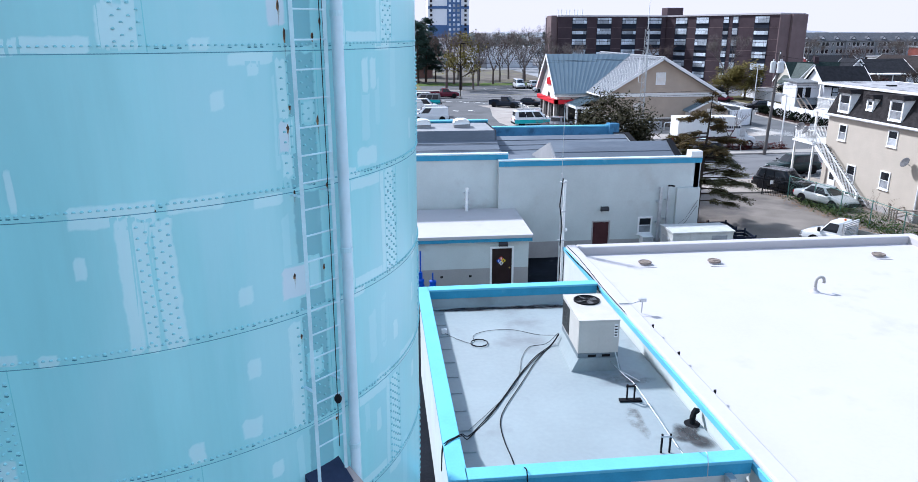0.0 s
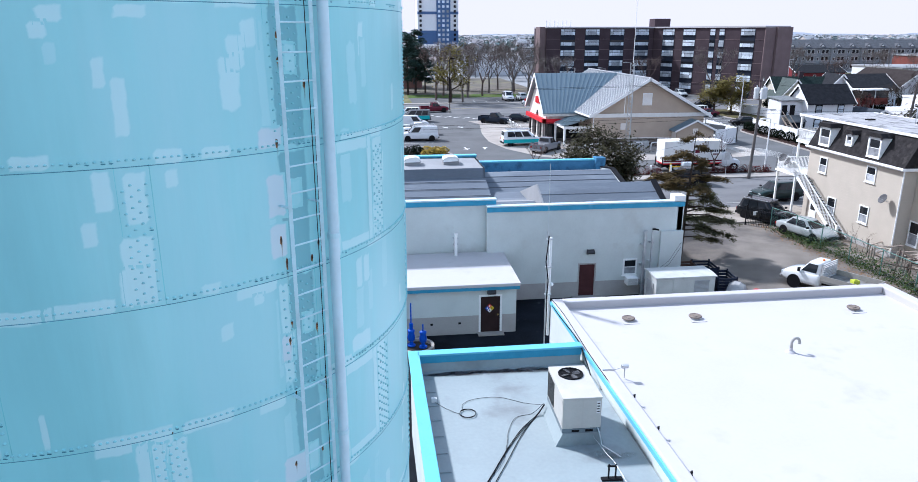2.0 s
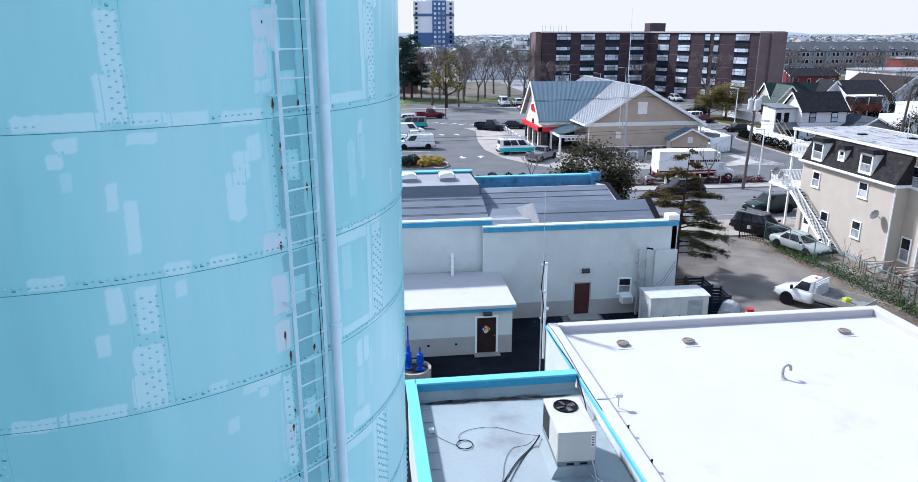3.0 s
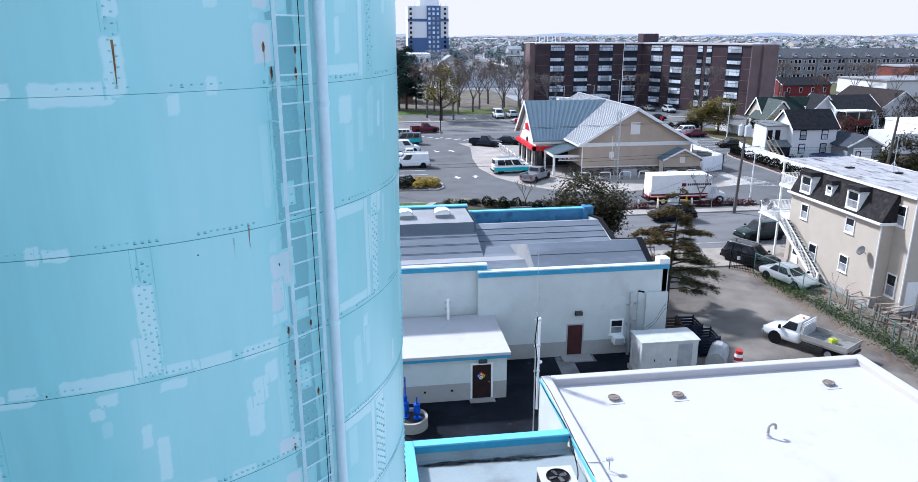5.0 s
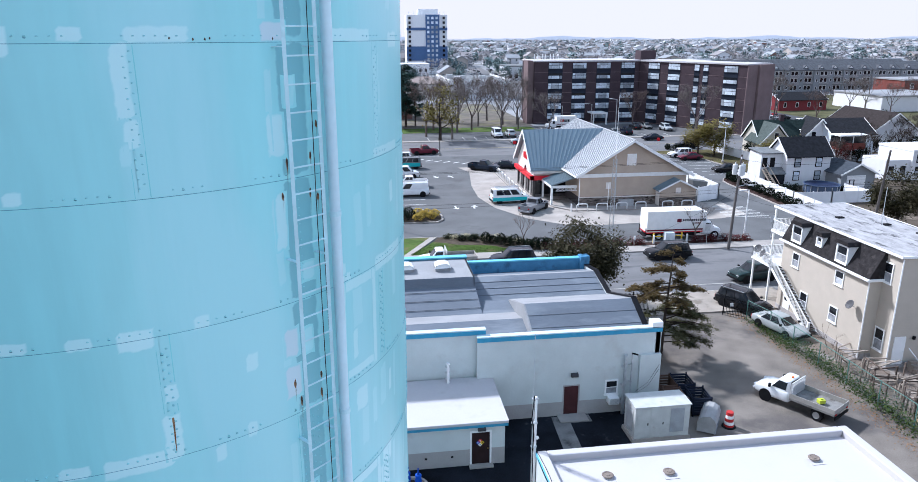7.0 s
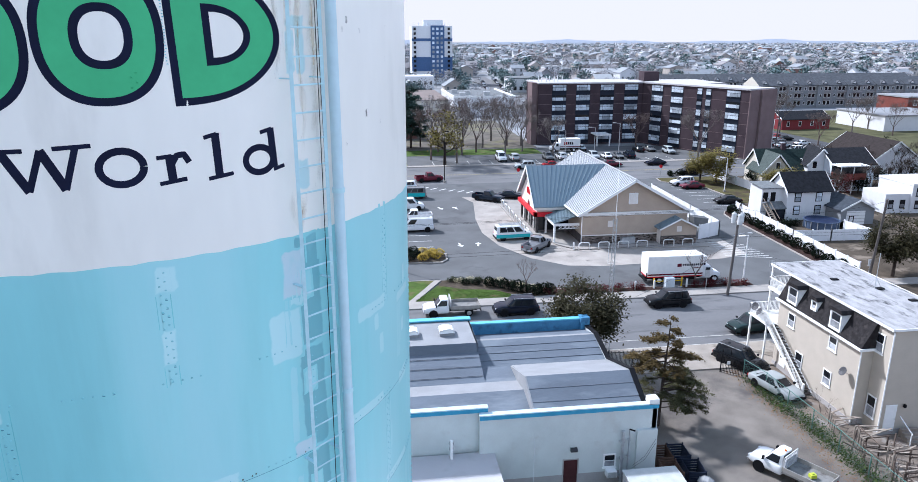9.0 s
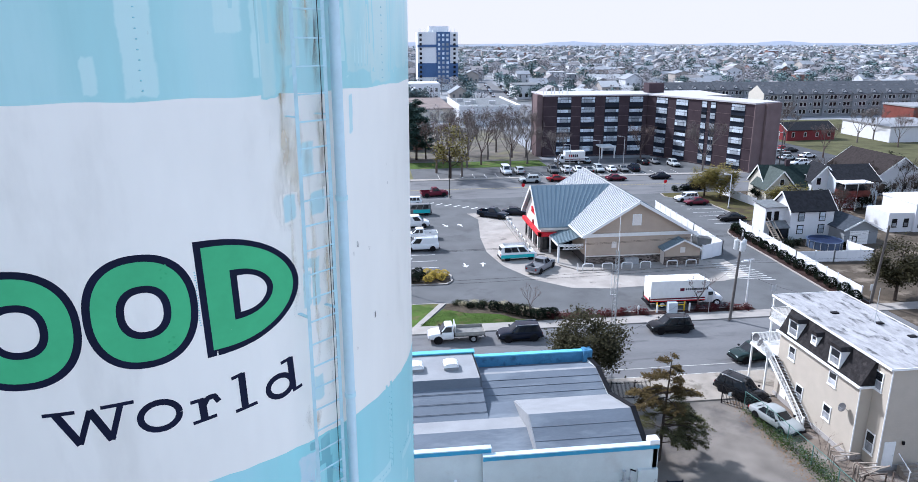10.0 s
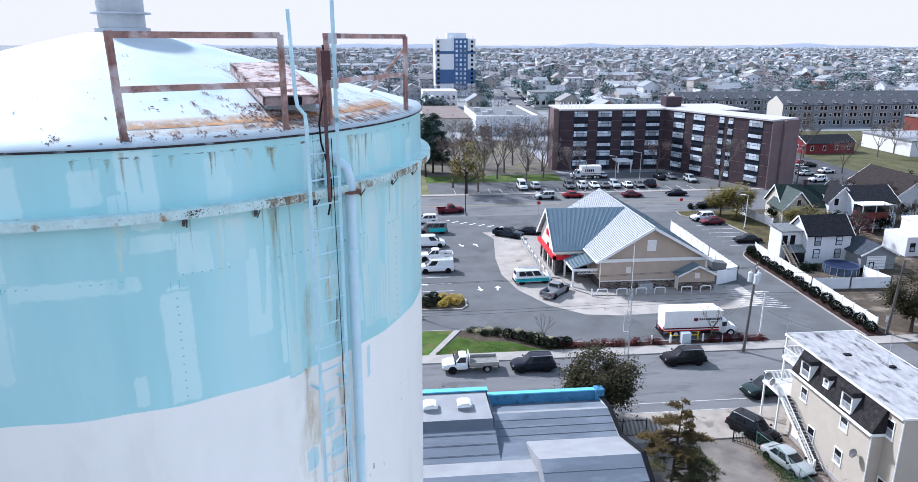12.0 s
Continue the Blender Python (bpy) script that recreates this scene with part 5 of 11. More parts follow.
def low_building():
    b = thing("low_building", "low flat-roofed building with a light blue parapet and grey roof", "building", at=(4.6, 18, 0))
    for n, q in (("wall", (X0 + .06, X0 + .26, Y0 + .06, Y1 - .06)), ("wall", (X0 + .26, X1 - .2, Y0 + .06, Y0 + .26)), ("wall", (X0 + .26, X1 - .2, Y1 - .26, Y1 - .06))):
        part(n, Solid().box(*q, 0, 3.1), white_wall, b)
    part("roof", Solid().box(X0 + .26, X1 - .1, Y0 + .26, Y1 - .26, 2.55, 2.85), membrane, b, "grey membrane roof with ponding stains")
    pw = 0.36
    for q in ((X0, X0 + pw, Y0, Y1), (X0 + pw, X1 - .15, Y0, Y0 + pw), (X0 + pw, X1 - .15, Y1 - pw, Y1)):
        part("parapet", Solid().box(q[0] + .02, q[1] - .02, q[2] + .02, q[3] - .02, 3.05, 3.42), white_wall, b)
        part("fascia", Solid().box(q[0], q[1], q[2], q[3], 3.14, 3.42), blue_trim, b, "blue painted fascia")
        part("coping", Solid().box(q[0] - .03, q[1] + .02, q[2] - .03, q[3] + .03, 3.42, 3.5), cyan_trim, b, "light blue coping", bevel=0.015)
    # membrane upstands and lap joints
    for q in ((X0 + pw - .02, X0 + pw + .12, Y0 + pw, Y1 - pw), (X0 + pw, X1 - .2, Y1 - pw - .1, Y1 - pw + .02)):
        part("upstand", Solid().prism([(q[0], 2.85), (q[1], 2.85), (q[0] if q[1] - q[0] < 1 else q[1], 3.12), (q[0], 3.12)], "y", q[2], q[3]) if q[1] - q[0] < 1 else Solid().prism([(q[2], 2.85), (q[3], 2.85), (q[3], 3.14)], "x", q[0], q[1]), membrane, b)
    lap = Solid()
    for k in range(11):
        lap.box(X0 + pw + .1, X0 + pw + .45, 13.5 + 0.95 * k, 13.512 + 0.95 * k, 2.85, 2.884)
    tagged(part("lap_joints", lap, mat("membrane laps", (0.32, 0.355, 0.365), 0.5), b), kind="stuff")
    return b


low_building()
pond = Solid()
def blot(s, cx, cy, rx, ry, z, seed):
    r = random.Random(seed)
    ph = [r.uniform(0, 6.28) for _ in range(4)]
    pts = []
    for i in range(28):
        a = 2 * math.pi * i / 28
        k = 1 + 0.22 * math.sin(2 * a + ph[0]) + 0.14 * math.sin(3 * a + ph[1]) + 0.1 * math.sin(5 * a + ph[2])
        pts.append((cx + rx * k * math.cos(a), cy + ry * k * math.sin(a), z))
    k = len(s.v)
    s.v += [(cx, cy, z)] + [(cx + .6 * (x - cx), cy + .6 * (y - cy), z) for x, y, _ in pts] + pts
    for i in range(28):
        j = (i + 1) % 28
        s.thin[k + 29 + i] = 0.0
        s.f += [(k, k + 1 + i, k + 1 + j), (k + 1 + i, k + 29 + i, k + 29 + j, k + 1 + j)]
blot(pond, 6.35, 15.4, 0.2, 1.0, 2.8535, 1)
blot(pond, 5.6, 13.2, 2.2, 0.16, 2.8565, 4)
blot(pond, 3.9, 23.35, 2.3, 0.22, 2.8575, 5)
blot(pond, 5.4, 23.4, 1.6, 0.18, 2.8585, 6)
blot(pond, 3.0, 13.15, 1.2, 0.12, 2.8615, 15)
blot(pond, 6.9, 17.6, 0.7, 0.3, 2.8540, 9)
soak = Solid()
blot(soak, 7.4, 14.55, 0.42, 0.6, 2.8595, 12)
blot(soak, 7.5, 14.75, 0.26, 0.36, 2.8605, 2)
gutter = Solid()
for k in range(7):
    blot(gutter, 1.6 + .85 * k, 23.42 - .02 * k, .8, .13 + .05 * (k % 3), 2.8625 + .0004 * k, 30 + k)
single("edge_stain", gutter, faded("black gutter stain", (0.035, 0.036, 0.042), 0.72, 2.2, (.5, 1.6, 1), 0.95), "black wet stain along the foot of the parapet", "stain", kind="structure")
single("drain_stain", soak, faded("wet drain stain", (0.06, 0.06, 0.062), 0.8, 3.0, (1, 1, 1), 0.85), "dark wet stain round the roof drain", "stain", kind="structure")
single("roof_stains", pond, faded("ponding stain", (0.13, 0.115, 0.105), 0.62, 2.4, (1, 1, 1), 0.6), "dark ponding stains on the grey roof", "stain", kind="structure")


def hvac():
    h = thing("rooftop_unit", "beige packaged rooftop air-conditioning unit on a curb", "air conditioner", at=(6.2, 19.3, 2.85))
    beige = mat("beige cabinet paint", (0.47, 0.45, 0.415), 0.45, var=0.06, scale=2, fine=18, bump=0.02)
    def L(s):
        return Solid().add(s, Matrix.Rotation(radians(-2), 4, "Z"))
    w, d, z0, z1 = 0.6, 1.06, 0.56, 1.56
    part("curb", L(Solid().prism([(-0.78, 0), (0.72, 0), (0.58, 0.42), (-0.58, 0.42)], "y", -1.1, 1.04)), membrane, h, "curb wrapped in grey membrane", local=True)
    part("base_rail", L(Solid().box(-w, w, -d, d, 0.42, z0)), mat("dark base rail", (0.16, 0.19, 0.21), 0.5), h, local=True)
    part("cabinet", L(Solid().box(-w, w, -d, d, z0, z1)), beige, h, local=True, bevel=0.02)
    part("top_panel", L(Solid().box(-w - .012, w + .012, -d - .012, d + .012, z1, z1 + .04)), beige, h, local=True, bevel=0.01)
    for x in (-w - .006, w + .001):
        part("side_panel", L(Solid().box(x, x + .005, -d + .08, -0.05, z0 + .06, z1 - .06)), beige, h, local=True)
    coil = Solid()
    for k in range(26):
        coil.box(-w - .02, -w, 0.12 + 0.033 * k, 0.13 + 0.033 * k, z0 + .08, z1 - .08)
    part("coil_grille", L(coil), mat("dark coil", (0.10, 0.10, 0.10), 0.6), h, "dark condenser coil guard", local=True)
    part("fan_ring", L(Solid().lathe((0, 0.48, 0), [(0.36, z1 + .04), (0.36, z1 + .085), (0.4, z1 + .085), (0.4, z1 + .04)], 32)), black_paint, h, local=True)
    part("fan_well", L(Solid().lathe((0, 0.48, 0), [(0.36, z1 + .043), (0, z1 + .043)], 32)), black_paint, h, local=True)
    for k in range(4):
        part("fan_blade", L(Solid().add(Solid().prism([(0.05, -0.03), (0.33, -0.12), (0.34, 0.08), (0.06, 0.05)], "z", 0, 0.006), Matrix.Translation((0, 0.48, z1 + .055)) @ Matrix.Rotation(radians(90 * k + 20), 4, "Z") @ Matrix.Rotation(radians(14), 4, "X"))), mat("grey fan blade", (0.12, 0.12, 0.125), 0.5), h, local=True)
    guard = Solid()
    for k in range(5):
        guard.lathe((0, 0.48, 0), [(0.075 * k + .03, z1 + .08), (0.075 * k + .036, z1 + .085)], 24)
    for k in range(6):
        a = math.pi * k / 6
        guard.rod((-0.37 * math.cos(a), 0.48 - 0.37 * math.sin(a), z1 + .085), (0.37 * math.cos(a), 0.48 + 0.37 * math.sin(a), z1 + .085), 0.004, 4)
    tagged(part("fan_guard", L(guard), black_paint, h, "black wire fan guard", local=True), kind="stuff")
    for x0, x1 in ((-w + .03, -.02), (.02, w - .03)):
        part("access_panel", L(Solid().box(x0, x1, -d - .005, -d, z0 + .04, z1 - .04)), beige, h, local=True, bevel=.004)
    for x in (-0.3, 0.12):
        part("lift_slot", L(Solid().box(x, x + .24, -d - .012, -d, 0.45, 0.52)), black_paint, h, local=True)
    part("rating_plate", L(Solid().box(0.44, 0.55, -d - .009, -d - .005, z1 - .5, z1 - .1)), mat("pale label", (0.7, 0.7, 0.68), 0.5), h, "pale rating label with dark bars", local=True)
    for k in range(4):
        part("label_bar", L(Solid().box(0.455, 0.535, -d - .012, -d - .009, z1 - .46 + .09 * k, z1 - .42 + .09 * k)), black_paint, h, local=True)
    part("disconnect_box", L(Solid().box(w, w + .1, -0.4, -0.15, z0 + .3, z0 + .75)), steel, h, local=True)
    part("drain_pipe", L(Solid().tube([(0.5, -1.0, 0.62), (0.55, -1.15, 0.4), (0.6, -1.3, 0.1), (1.0, -1.9, 0.06)], 0.02, 6)), steel, h, local=True)
    return h


hvac()


def hose(name, pts, r, label, m=None):
    res = []
    n = len(pts)
    for i in range(n - 1):
        p0, p1, p2, p3 = (Vector(pts[max(0, min(n - 1, j))]) for j in (i - 1, i, i + 1, i + 2))
        for k in range(6):
            t = k / 6
            res.append(0.5 * (2 * p1 + (p2 - p0) * t + (2 * p0 - 5 * p1 + 4 * p2 - p3) * t * t + (3 * p1 - p0 - 3 * p2 + p3) * t ** 3))
    res.append(Vector(pts[-1]))
    return single(name, Solid().tube(res, r, 6), m or rubber, label, "cable", smooth=True, at=tuple(pts[0]))


RZ = 2.875
hose("cable", [(5.5, 20.2, 3.2), (5.2, 20.05, RZ), (4.55, 19.3, RZ), (3.85, 18.2, RZ), (2.95, 16.6, RZ), (2.1, 15.3, RZ), (1.82, 14.6, RZ + .35), (1.70, 14.25, 3.5), (1.5, 14.1, 3.515), (1.3, 13.95, 3.51), (1.2, 13.85, 3.42), (1.17, 13.75, 2.9)], 0.014, "thick black cable across the grey roof")
hose("cable", [(5.5, 20.15, 3.2), (5.2, 20.0, RZ), (4.5, 19.15, RZ), (3.7, 17.9, RZ), (2.75, 16.2, RZ), (2.0, 15.1, RZ), (1.80, 14.5, RZ + .35), (1.68, 14.18, 3.5), (1.45, 14.02, 3.515), (1.28, 13.85, 3.51), (1.19, 13.72, 3.4), (1.16, 13.6, 3.0)], 0.012, "thick black cable across the grey roof")
hose("cable", [(5.5, 20.2, 3.15), (5.2, 20.0, RZ), (4.5, 19.0, RZ), (3.75, 17.6, RZ), (3.1, 16.4, RZ), (2.85, 15.7, RZ), (2.8, 14.9, RZ), (2.85, 14.0, RZ), (2.85, 13.2, RZ), (2.86, 12.95, 3.3), (2.86, 12.75, 3.53), (2.86, 12.5, 3.5), (2.87, 12.4, 2.4)], 0.013, "black cable looping over the parapet")
hose("cable", [(5.5, 20.25, 3.2), (5.1, 20.2, RZ), (4.5, 20.0, RZ), (4.1, 19.2, RZ), (3.95, 18.6, RZ), (3.6, 17.6, RZ), (2.85, 16.5, RZ), (2.0, 15.4, RZ)], 0.007, "thin black cable on the roof")
hose("cable", [(5.5, 20.3, 3.1), (5.0, 20.9, RZ), (4.2, 21.4, RZ), (3.4, 21.4, RZ), (2.9, 21.1, RZ), (2.85, 20.6, RZ)], 0.007, "thin black cable on the roof")
hose("cable", [(1.95, 21.4, RZ), (2.2, 21.0, RZ), (2.55, 20.6, RZ), (2.75, 20.45, RZ)], 0.007, "thin black cable on the roof")
coil = []
for i in range(90):
    a = 2 * math.pi * i / 18
    coil.append((2.98 + (0.27 + 0.012 * math.sin(i * 2.1)) * math.cos(a), 20.45 + (0.27 + 0.012 * math.cos(i * 1.7)) * math.sin(a), RZ + 0.004 * (i // 18) + 0.01))
single("coiled_cable", Solid().tube(coil, 0.011, 6), rubber, "coil of black cable lying on the roof", "cable", at=(2.98, 20.45, 2.85))
single("junction_box", Solid().box(1.86, 2.04, 21.35, 21.5, 2.85, 2.99).rod((1.95, 21.42, 2.99), (1.95, 21.42, 3.03), 0.03, 8), white_paint, "small white junction box on the roof", "electrical box", bevel=0.01, at=(1.95, 21.4, 2.85))


def pipe_stand(x, y, rz, base):
    s = thing("pipe_stand", "black steel strut pipe stand on the roof", "pipe stand", "roof pipe stands", at=(x, y, 2.85), rz=rz)
    if base:
        part("foot", Solid().box(-0.3, 0.3, -0.08, 0.08, 0, 0.06), rubber, s, "black rubber foot", local=True, bevel=0.01)
    for dx in (-0.1, 0.1):
        part("upright", Solid().box(dx - .02, dx + .02, -0.02, 0.02, 0.0, 0.5), black_paint, s, local=True)
    part("crossbar", Solid().box(-0.14, 0.14, -0.025, 0.025, 0.42, 0.46), black_paint if base else steel, s, local=True)


pipe_stand(6.52, 16.4, -4, True)
pipe_stand(6.5, 13.95, -4, False)


def roof_drain():
    s = thing("roof_scupper", "black crooked drain fitting on the roof", "drain", at=(7.68, 15.1, 2.85))
    part("flange", Solid().lathe((0, 0, 0), [(0, 0.02), (0.2, 0.02), (0.2, 0.0)], 16), rubber, s, local=True)
    part("neck", Solid().tube([(0, 0, 0), (0, 0, 0.2), (0.04, 0.04, 0.28), (0.1, 0.08, 0.34), (0.16, 0.1, 0.3)], 0.075, 10), rubber, s, local=True)
roof_drain()
hose("conduit", [(6.5, 18.1, 3.2), (6.55, 17.0, 3.3), (6.62, 16.4, 3.33), (6.72, 15.0, 3.15), (6.78, 13.4, 3.05), (6.82, 12.9, 3.52), (6.82, 12.5, 3.5), (6.83, 12.45, 1.2)], 0.010, "grey conduit running over the parapet", steel)
single("wall_vent", Solid().box(7.25, 7.42, 12.3, 12.55, 3.02, 3.2).box(7.27, 7.4, 12.34, 12.5, 2.6, 3.02), steel, "white wall hood on the parapet face", "vent", bevel=0.01)

# ---- white-roofed building ----
WX0, WX1, WY0, WY1 = 7.95, 24.45, 6.0, 28.9


def white_building():
    b = thing("white_roofed_building", "single-storey building with a bright white coated flat roof", "building", at=(16, 17, 0))
    for q in ((WX0, WX0 + .3, WY0, WY1), (WX1 - .3, WX1, WY0, WY1), (WX0 + .3, WX1 - .3, WY1 - .3, WY1), (WX0 + .3, WX1 - .3, WY0, WY0 + .3)):
        part("wall", Solid().box(*q, 0, 3.18), white_wall, b)
    part("roof", Solid().box(WX0 + .3, WX1 - .3, WY0 + .3, WY1 - .3, 2.9, 3.12), white_roof, b, "white coated roof surface")
    for q in ((WX0 + .02, WX0 + .5, WY0, WY1), (WX1 - .5, WX1, WY0, WY1), (WX0 + .5, WX1 - .5, WY1 - .48, WY1), (WX0 + .5, WX1 - .5, WY0, WY0 + .48)):
        part("parapet", Solid().box(*q, 3.05, 3.46), white_roof, b, "thick white coated parapet", bevel=0.06)
    part("fascia", Solid().box(WX0 - .05, WX0 + .02, WY0, WY1, 3.2, 3.36), cyan_trim, b, "light blue edge trim")
    return b


white_building()


def mushroom_vent(x, y):
    v = thing("roof_breather", "low round brown-capped breather vent on the white roof", "vent", "roof breathers", at=(x, y, 3.12))
    part("neck", Solid().lathe((0, 0, 0), [(0.26, 0), (0.2, 0.03), (0.2, 0.09)], 16), white_roof, v, local=True)
    part("cap", Solid().lathe((0, 0, 0), [(0.2, 0.08), (0.27, 0.08), (0.28, 0.11), (0.26, 0.135), (0.2, 0.14), (0.19, 0.125), (0.12, 0.125), (0.11, 0.145), (0, 0.15)], 24), mat("weathered brown cap", (0.20, 0.165, 0.14), 0.7, 0.0, var=0.3, scale=6, fine=30, bump=0.1), v, "brown ringed cap", local=True)
    part("flange", Solid().box(-.34, .34, -.46, -.34, 0.004, .02), white_roof, v, local=True)


for x, y in ((10.85, 26.85), (13.8, 26.7), (21.25, 26.75)):
    mushroom_vent(x, y)


def gooseneck(x, y):
    v = thing("gooseneck_vent", "bent galvanised gooseneck vent pipe on the white roof", "vent pipe", at=(x, y, 3.12))
    pts = [(0, 0, 0)] + [(0, 0, 0.42)] + [(0.16 - 0.16 * math.cos(a), 0, 0.42 + 0.16 * math.sin(a)) for a in (radians(30 * k) for k in range(1, 6))] + [(0.32, 0, 0.4), (0.32, 0, 0.34)]
    part("pipe", Solid().tube(pts, 0.055, 12), mat("weathered grey cap", (0.36, 0.35, 0.33)), v, local=True, smooth=True)
    part("flashing", Solid().lathe((0, 0, 0), [(0.2, 0), (0.09, 0.08), (0.06, 0.2)], 14), white_roof, v, local=True)


gooseneck(15.95, 23.0)


def spigot(x, y):
    v = thing("roof_light_arm", "small grey flood lamp on a conduit arm over the parapet", "lamp", at=(x, y, 3.46))
    part("arm", Solid().tube([(-0.75, 0.1, 0.02), (-0.3, 0.05, 0.03), (0.0, 0, 0.14)], 0.018, 8), steel, v, local=True)
    part("head", Solid().box(-0.08, 0.16, -0.08, 0.08, 0.1, 0.22), steel, v, local=True, bevel=0.02)
    part("post", Solid().rod((0.04, 0, -0.3), (0.04, 0, 0.12), 0.02, 8), steel, v, local=True)


spigot(8.75, 21.7)
hose("conduit", [(7.92, 28.6, 3.3), (7.85, 27.0, 3.4), (7.88, 24.5, 3.45), (7.8, 23.2, 3.3), (7.6, 21.8, 3.2), (7.5, 21.5, 2.9)], 0.022, "grey cables running along the parapet edge")
hose("conduit", [(7.95, 28.7, 3.5), (8.02, 27.2, 3.49), (7.98, 25.0, 3.49), (7.92, 23.0, 3.49), (7.93, 21.0, 3.49)], 0.014, "thin grey cable along the parapet edge")
for k, y in enumerate((19.9, 17.9, 15.6)):
    single("roof_clip", Solid().box(8.46, 8.51, y, y + .06, 3.12, 3.47).bar((8.45, y, 3.47), (8.54, y + .1, 3.44), 0.04, 0.02), black_paint, "small dark clip on the parapet's inner edge", "clip", "parapet clips", at=(8.48, y, 3.4))

# ---- antenna mast at the corner of the white building ----
def whip_mast(x, y):
    v = thing("whip_antenna", "tall thin white whip antenna mast with a clamped white pole", "antenna", at=(x, y, 0))
    part("mast", Solid().rod((x, y, 0), (x, y, 6.6), 0.035, 8).rod((x, y, 6.6), (x, y, 9.6), 0.012, 6), steel, v)
    part("sleeve", Solid().rod((x + .16, y + .05, 1.6), (x + .16, y + .05, 6.3), 0.06, 10), white_paint, v, "white plastic sleeve")
    for z in (3.6, 4.9, 6.2):
        part("clamp", Solid().box(x - .06, x + .24, y - .05, y + .1, z, z + .05), steel, v)
    part("lamp", Solid().ball((x + .25, y, 4.1), 0.09, 8, 4), white_paint, v)
    part("wire_bundle", Solid().tube([(x + .05, y - .04, 6.4), (x - .06, y - .05, 5.2), (x + .07, y - .06, 4.3), (x + .02, y - .05, 3.4)], 0.025, 6), rubber, v)


whip_mast(7.75, 29.05)

# ---- annex with the dark door ----
def wall_lamp(x, y, z):
    v = thing("wall_lamp", "dark hooded wall-pack lamp above a door", "lamp", "wall lamps", at=(x, y, z))
    part("housing", Solid().prism([(0, -0.1), (-0.2, -0.1), (-0.24, 0.0), (-0.16, 0.12), (0, 0.14)], "x", -.2, .2), mat("bronze lamp housing", (0.05, 0.05, 0.055), 0.5), v, local=True, bevel=0.02)
    part("lens", Solid().box(-0.16, 0.16, -0.2, -0.03, -0.115, -0.1), mat("lamp lens", (0.5, 0.5, 0.48), 0.3), v, local=True)


def annex():
    ax0, ax1, ay0, ay1 = -8.0, 7.32, 33.3, 38.0
    b = thing("annex", "small flat-roofed annex with a white roof and blue fascia", "building", at=(2, 35.6, 0))
    part("wall", Solid().box(ax0, ax1, ay0, ay0 + .25, 2.1, 2.5), white_wall, b)
    part("wall", Solid().box(ax1 - .25, ax1, ay0 + .25, ay1, 1.0, 2.5), white_wall, b)
    part("wall_base", Solid().box(ax1 - .25, ax1 + .004, ay0 + .25, ay1, -0.1, 1.0), grey_wall, b, "grey painted lower wall")
    for q in ((ax0, 5.38), (6.55, ax1)):
        part("wall", Solid().box(*q, ay0, ay0 + .25, 1.0, 2.1), white_wall, b)
        part("wall_base", Solid().box(*q, ay0 - .004, ay0 + .25, -0.1, 1.0), grey_wall, b, "grey painted lower wall")
    part("roof", Solid().prism([(ay0 - .25, 2.76), (ay1, 2.95), (ay1, 2.8), (ay0 - .25, 2.6)], "x", ax0, ax1 + .15), white_roof, b, "white coated roof", bevel=0.015)
    rib = Solid().box(ax0, ax1 + .14, ay0 - .2, ay0 - .16, 2.42, 2.62)
    k = ax0
    while k < ax1:
        rib.box(k, k + .05, ay0 - .215, ay0 - .2, 2.42, 2.62)
        k += 0.13
    part("fascia", rib, blue_trim, b, "ribbed blue metal fascia")
    part("soffit", Solid().box(ax0, ax1 + .1, ay0 - .16, ay0, 2.42, 2.46), white_wall, b)
    d = part("door", Solid().box(5.46, 6.47, ay0 + .02, ay0 + .07, 0.0, 2.02), door_brown, b, "dark brown steel door")
    part("door_knob", Solid().ball((6.36, ay0 - .02, 1.0), 0.04, 8, 5), mat("brass", (0.55, 0.38, 0.12), 0.35, 0.9), d, "brass knob")
    part("door_frame", Solid().box(5.36, 5.46, ay0 - .03, ay0 + .08, 0, 2.12).box(6.47, 6.57, ay0 - .03, ay0 + .08, 0, 2.12).box(5.46, 6.47, ay0 - .03, ay0 + .08, 2.02, 2.12), white_paint, b, "white door frame")
    part("step", Solid().box(5.3, 6.65, ay0 - .4, ay0, -0.05, 0.06), concrete, b)
    for x in (2.85, 4.3):
        part("small_grate", Solid().box(x, x + .13, ay0 - .015, ay0 - .004, 0.55, 0.66), black_paint, b)
    return b


annex()
wall_lamp(6.0, 33.28, 2.28)


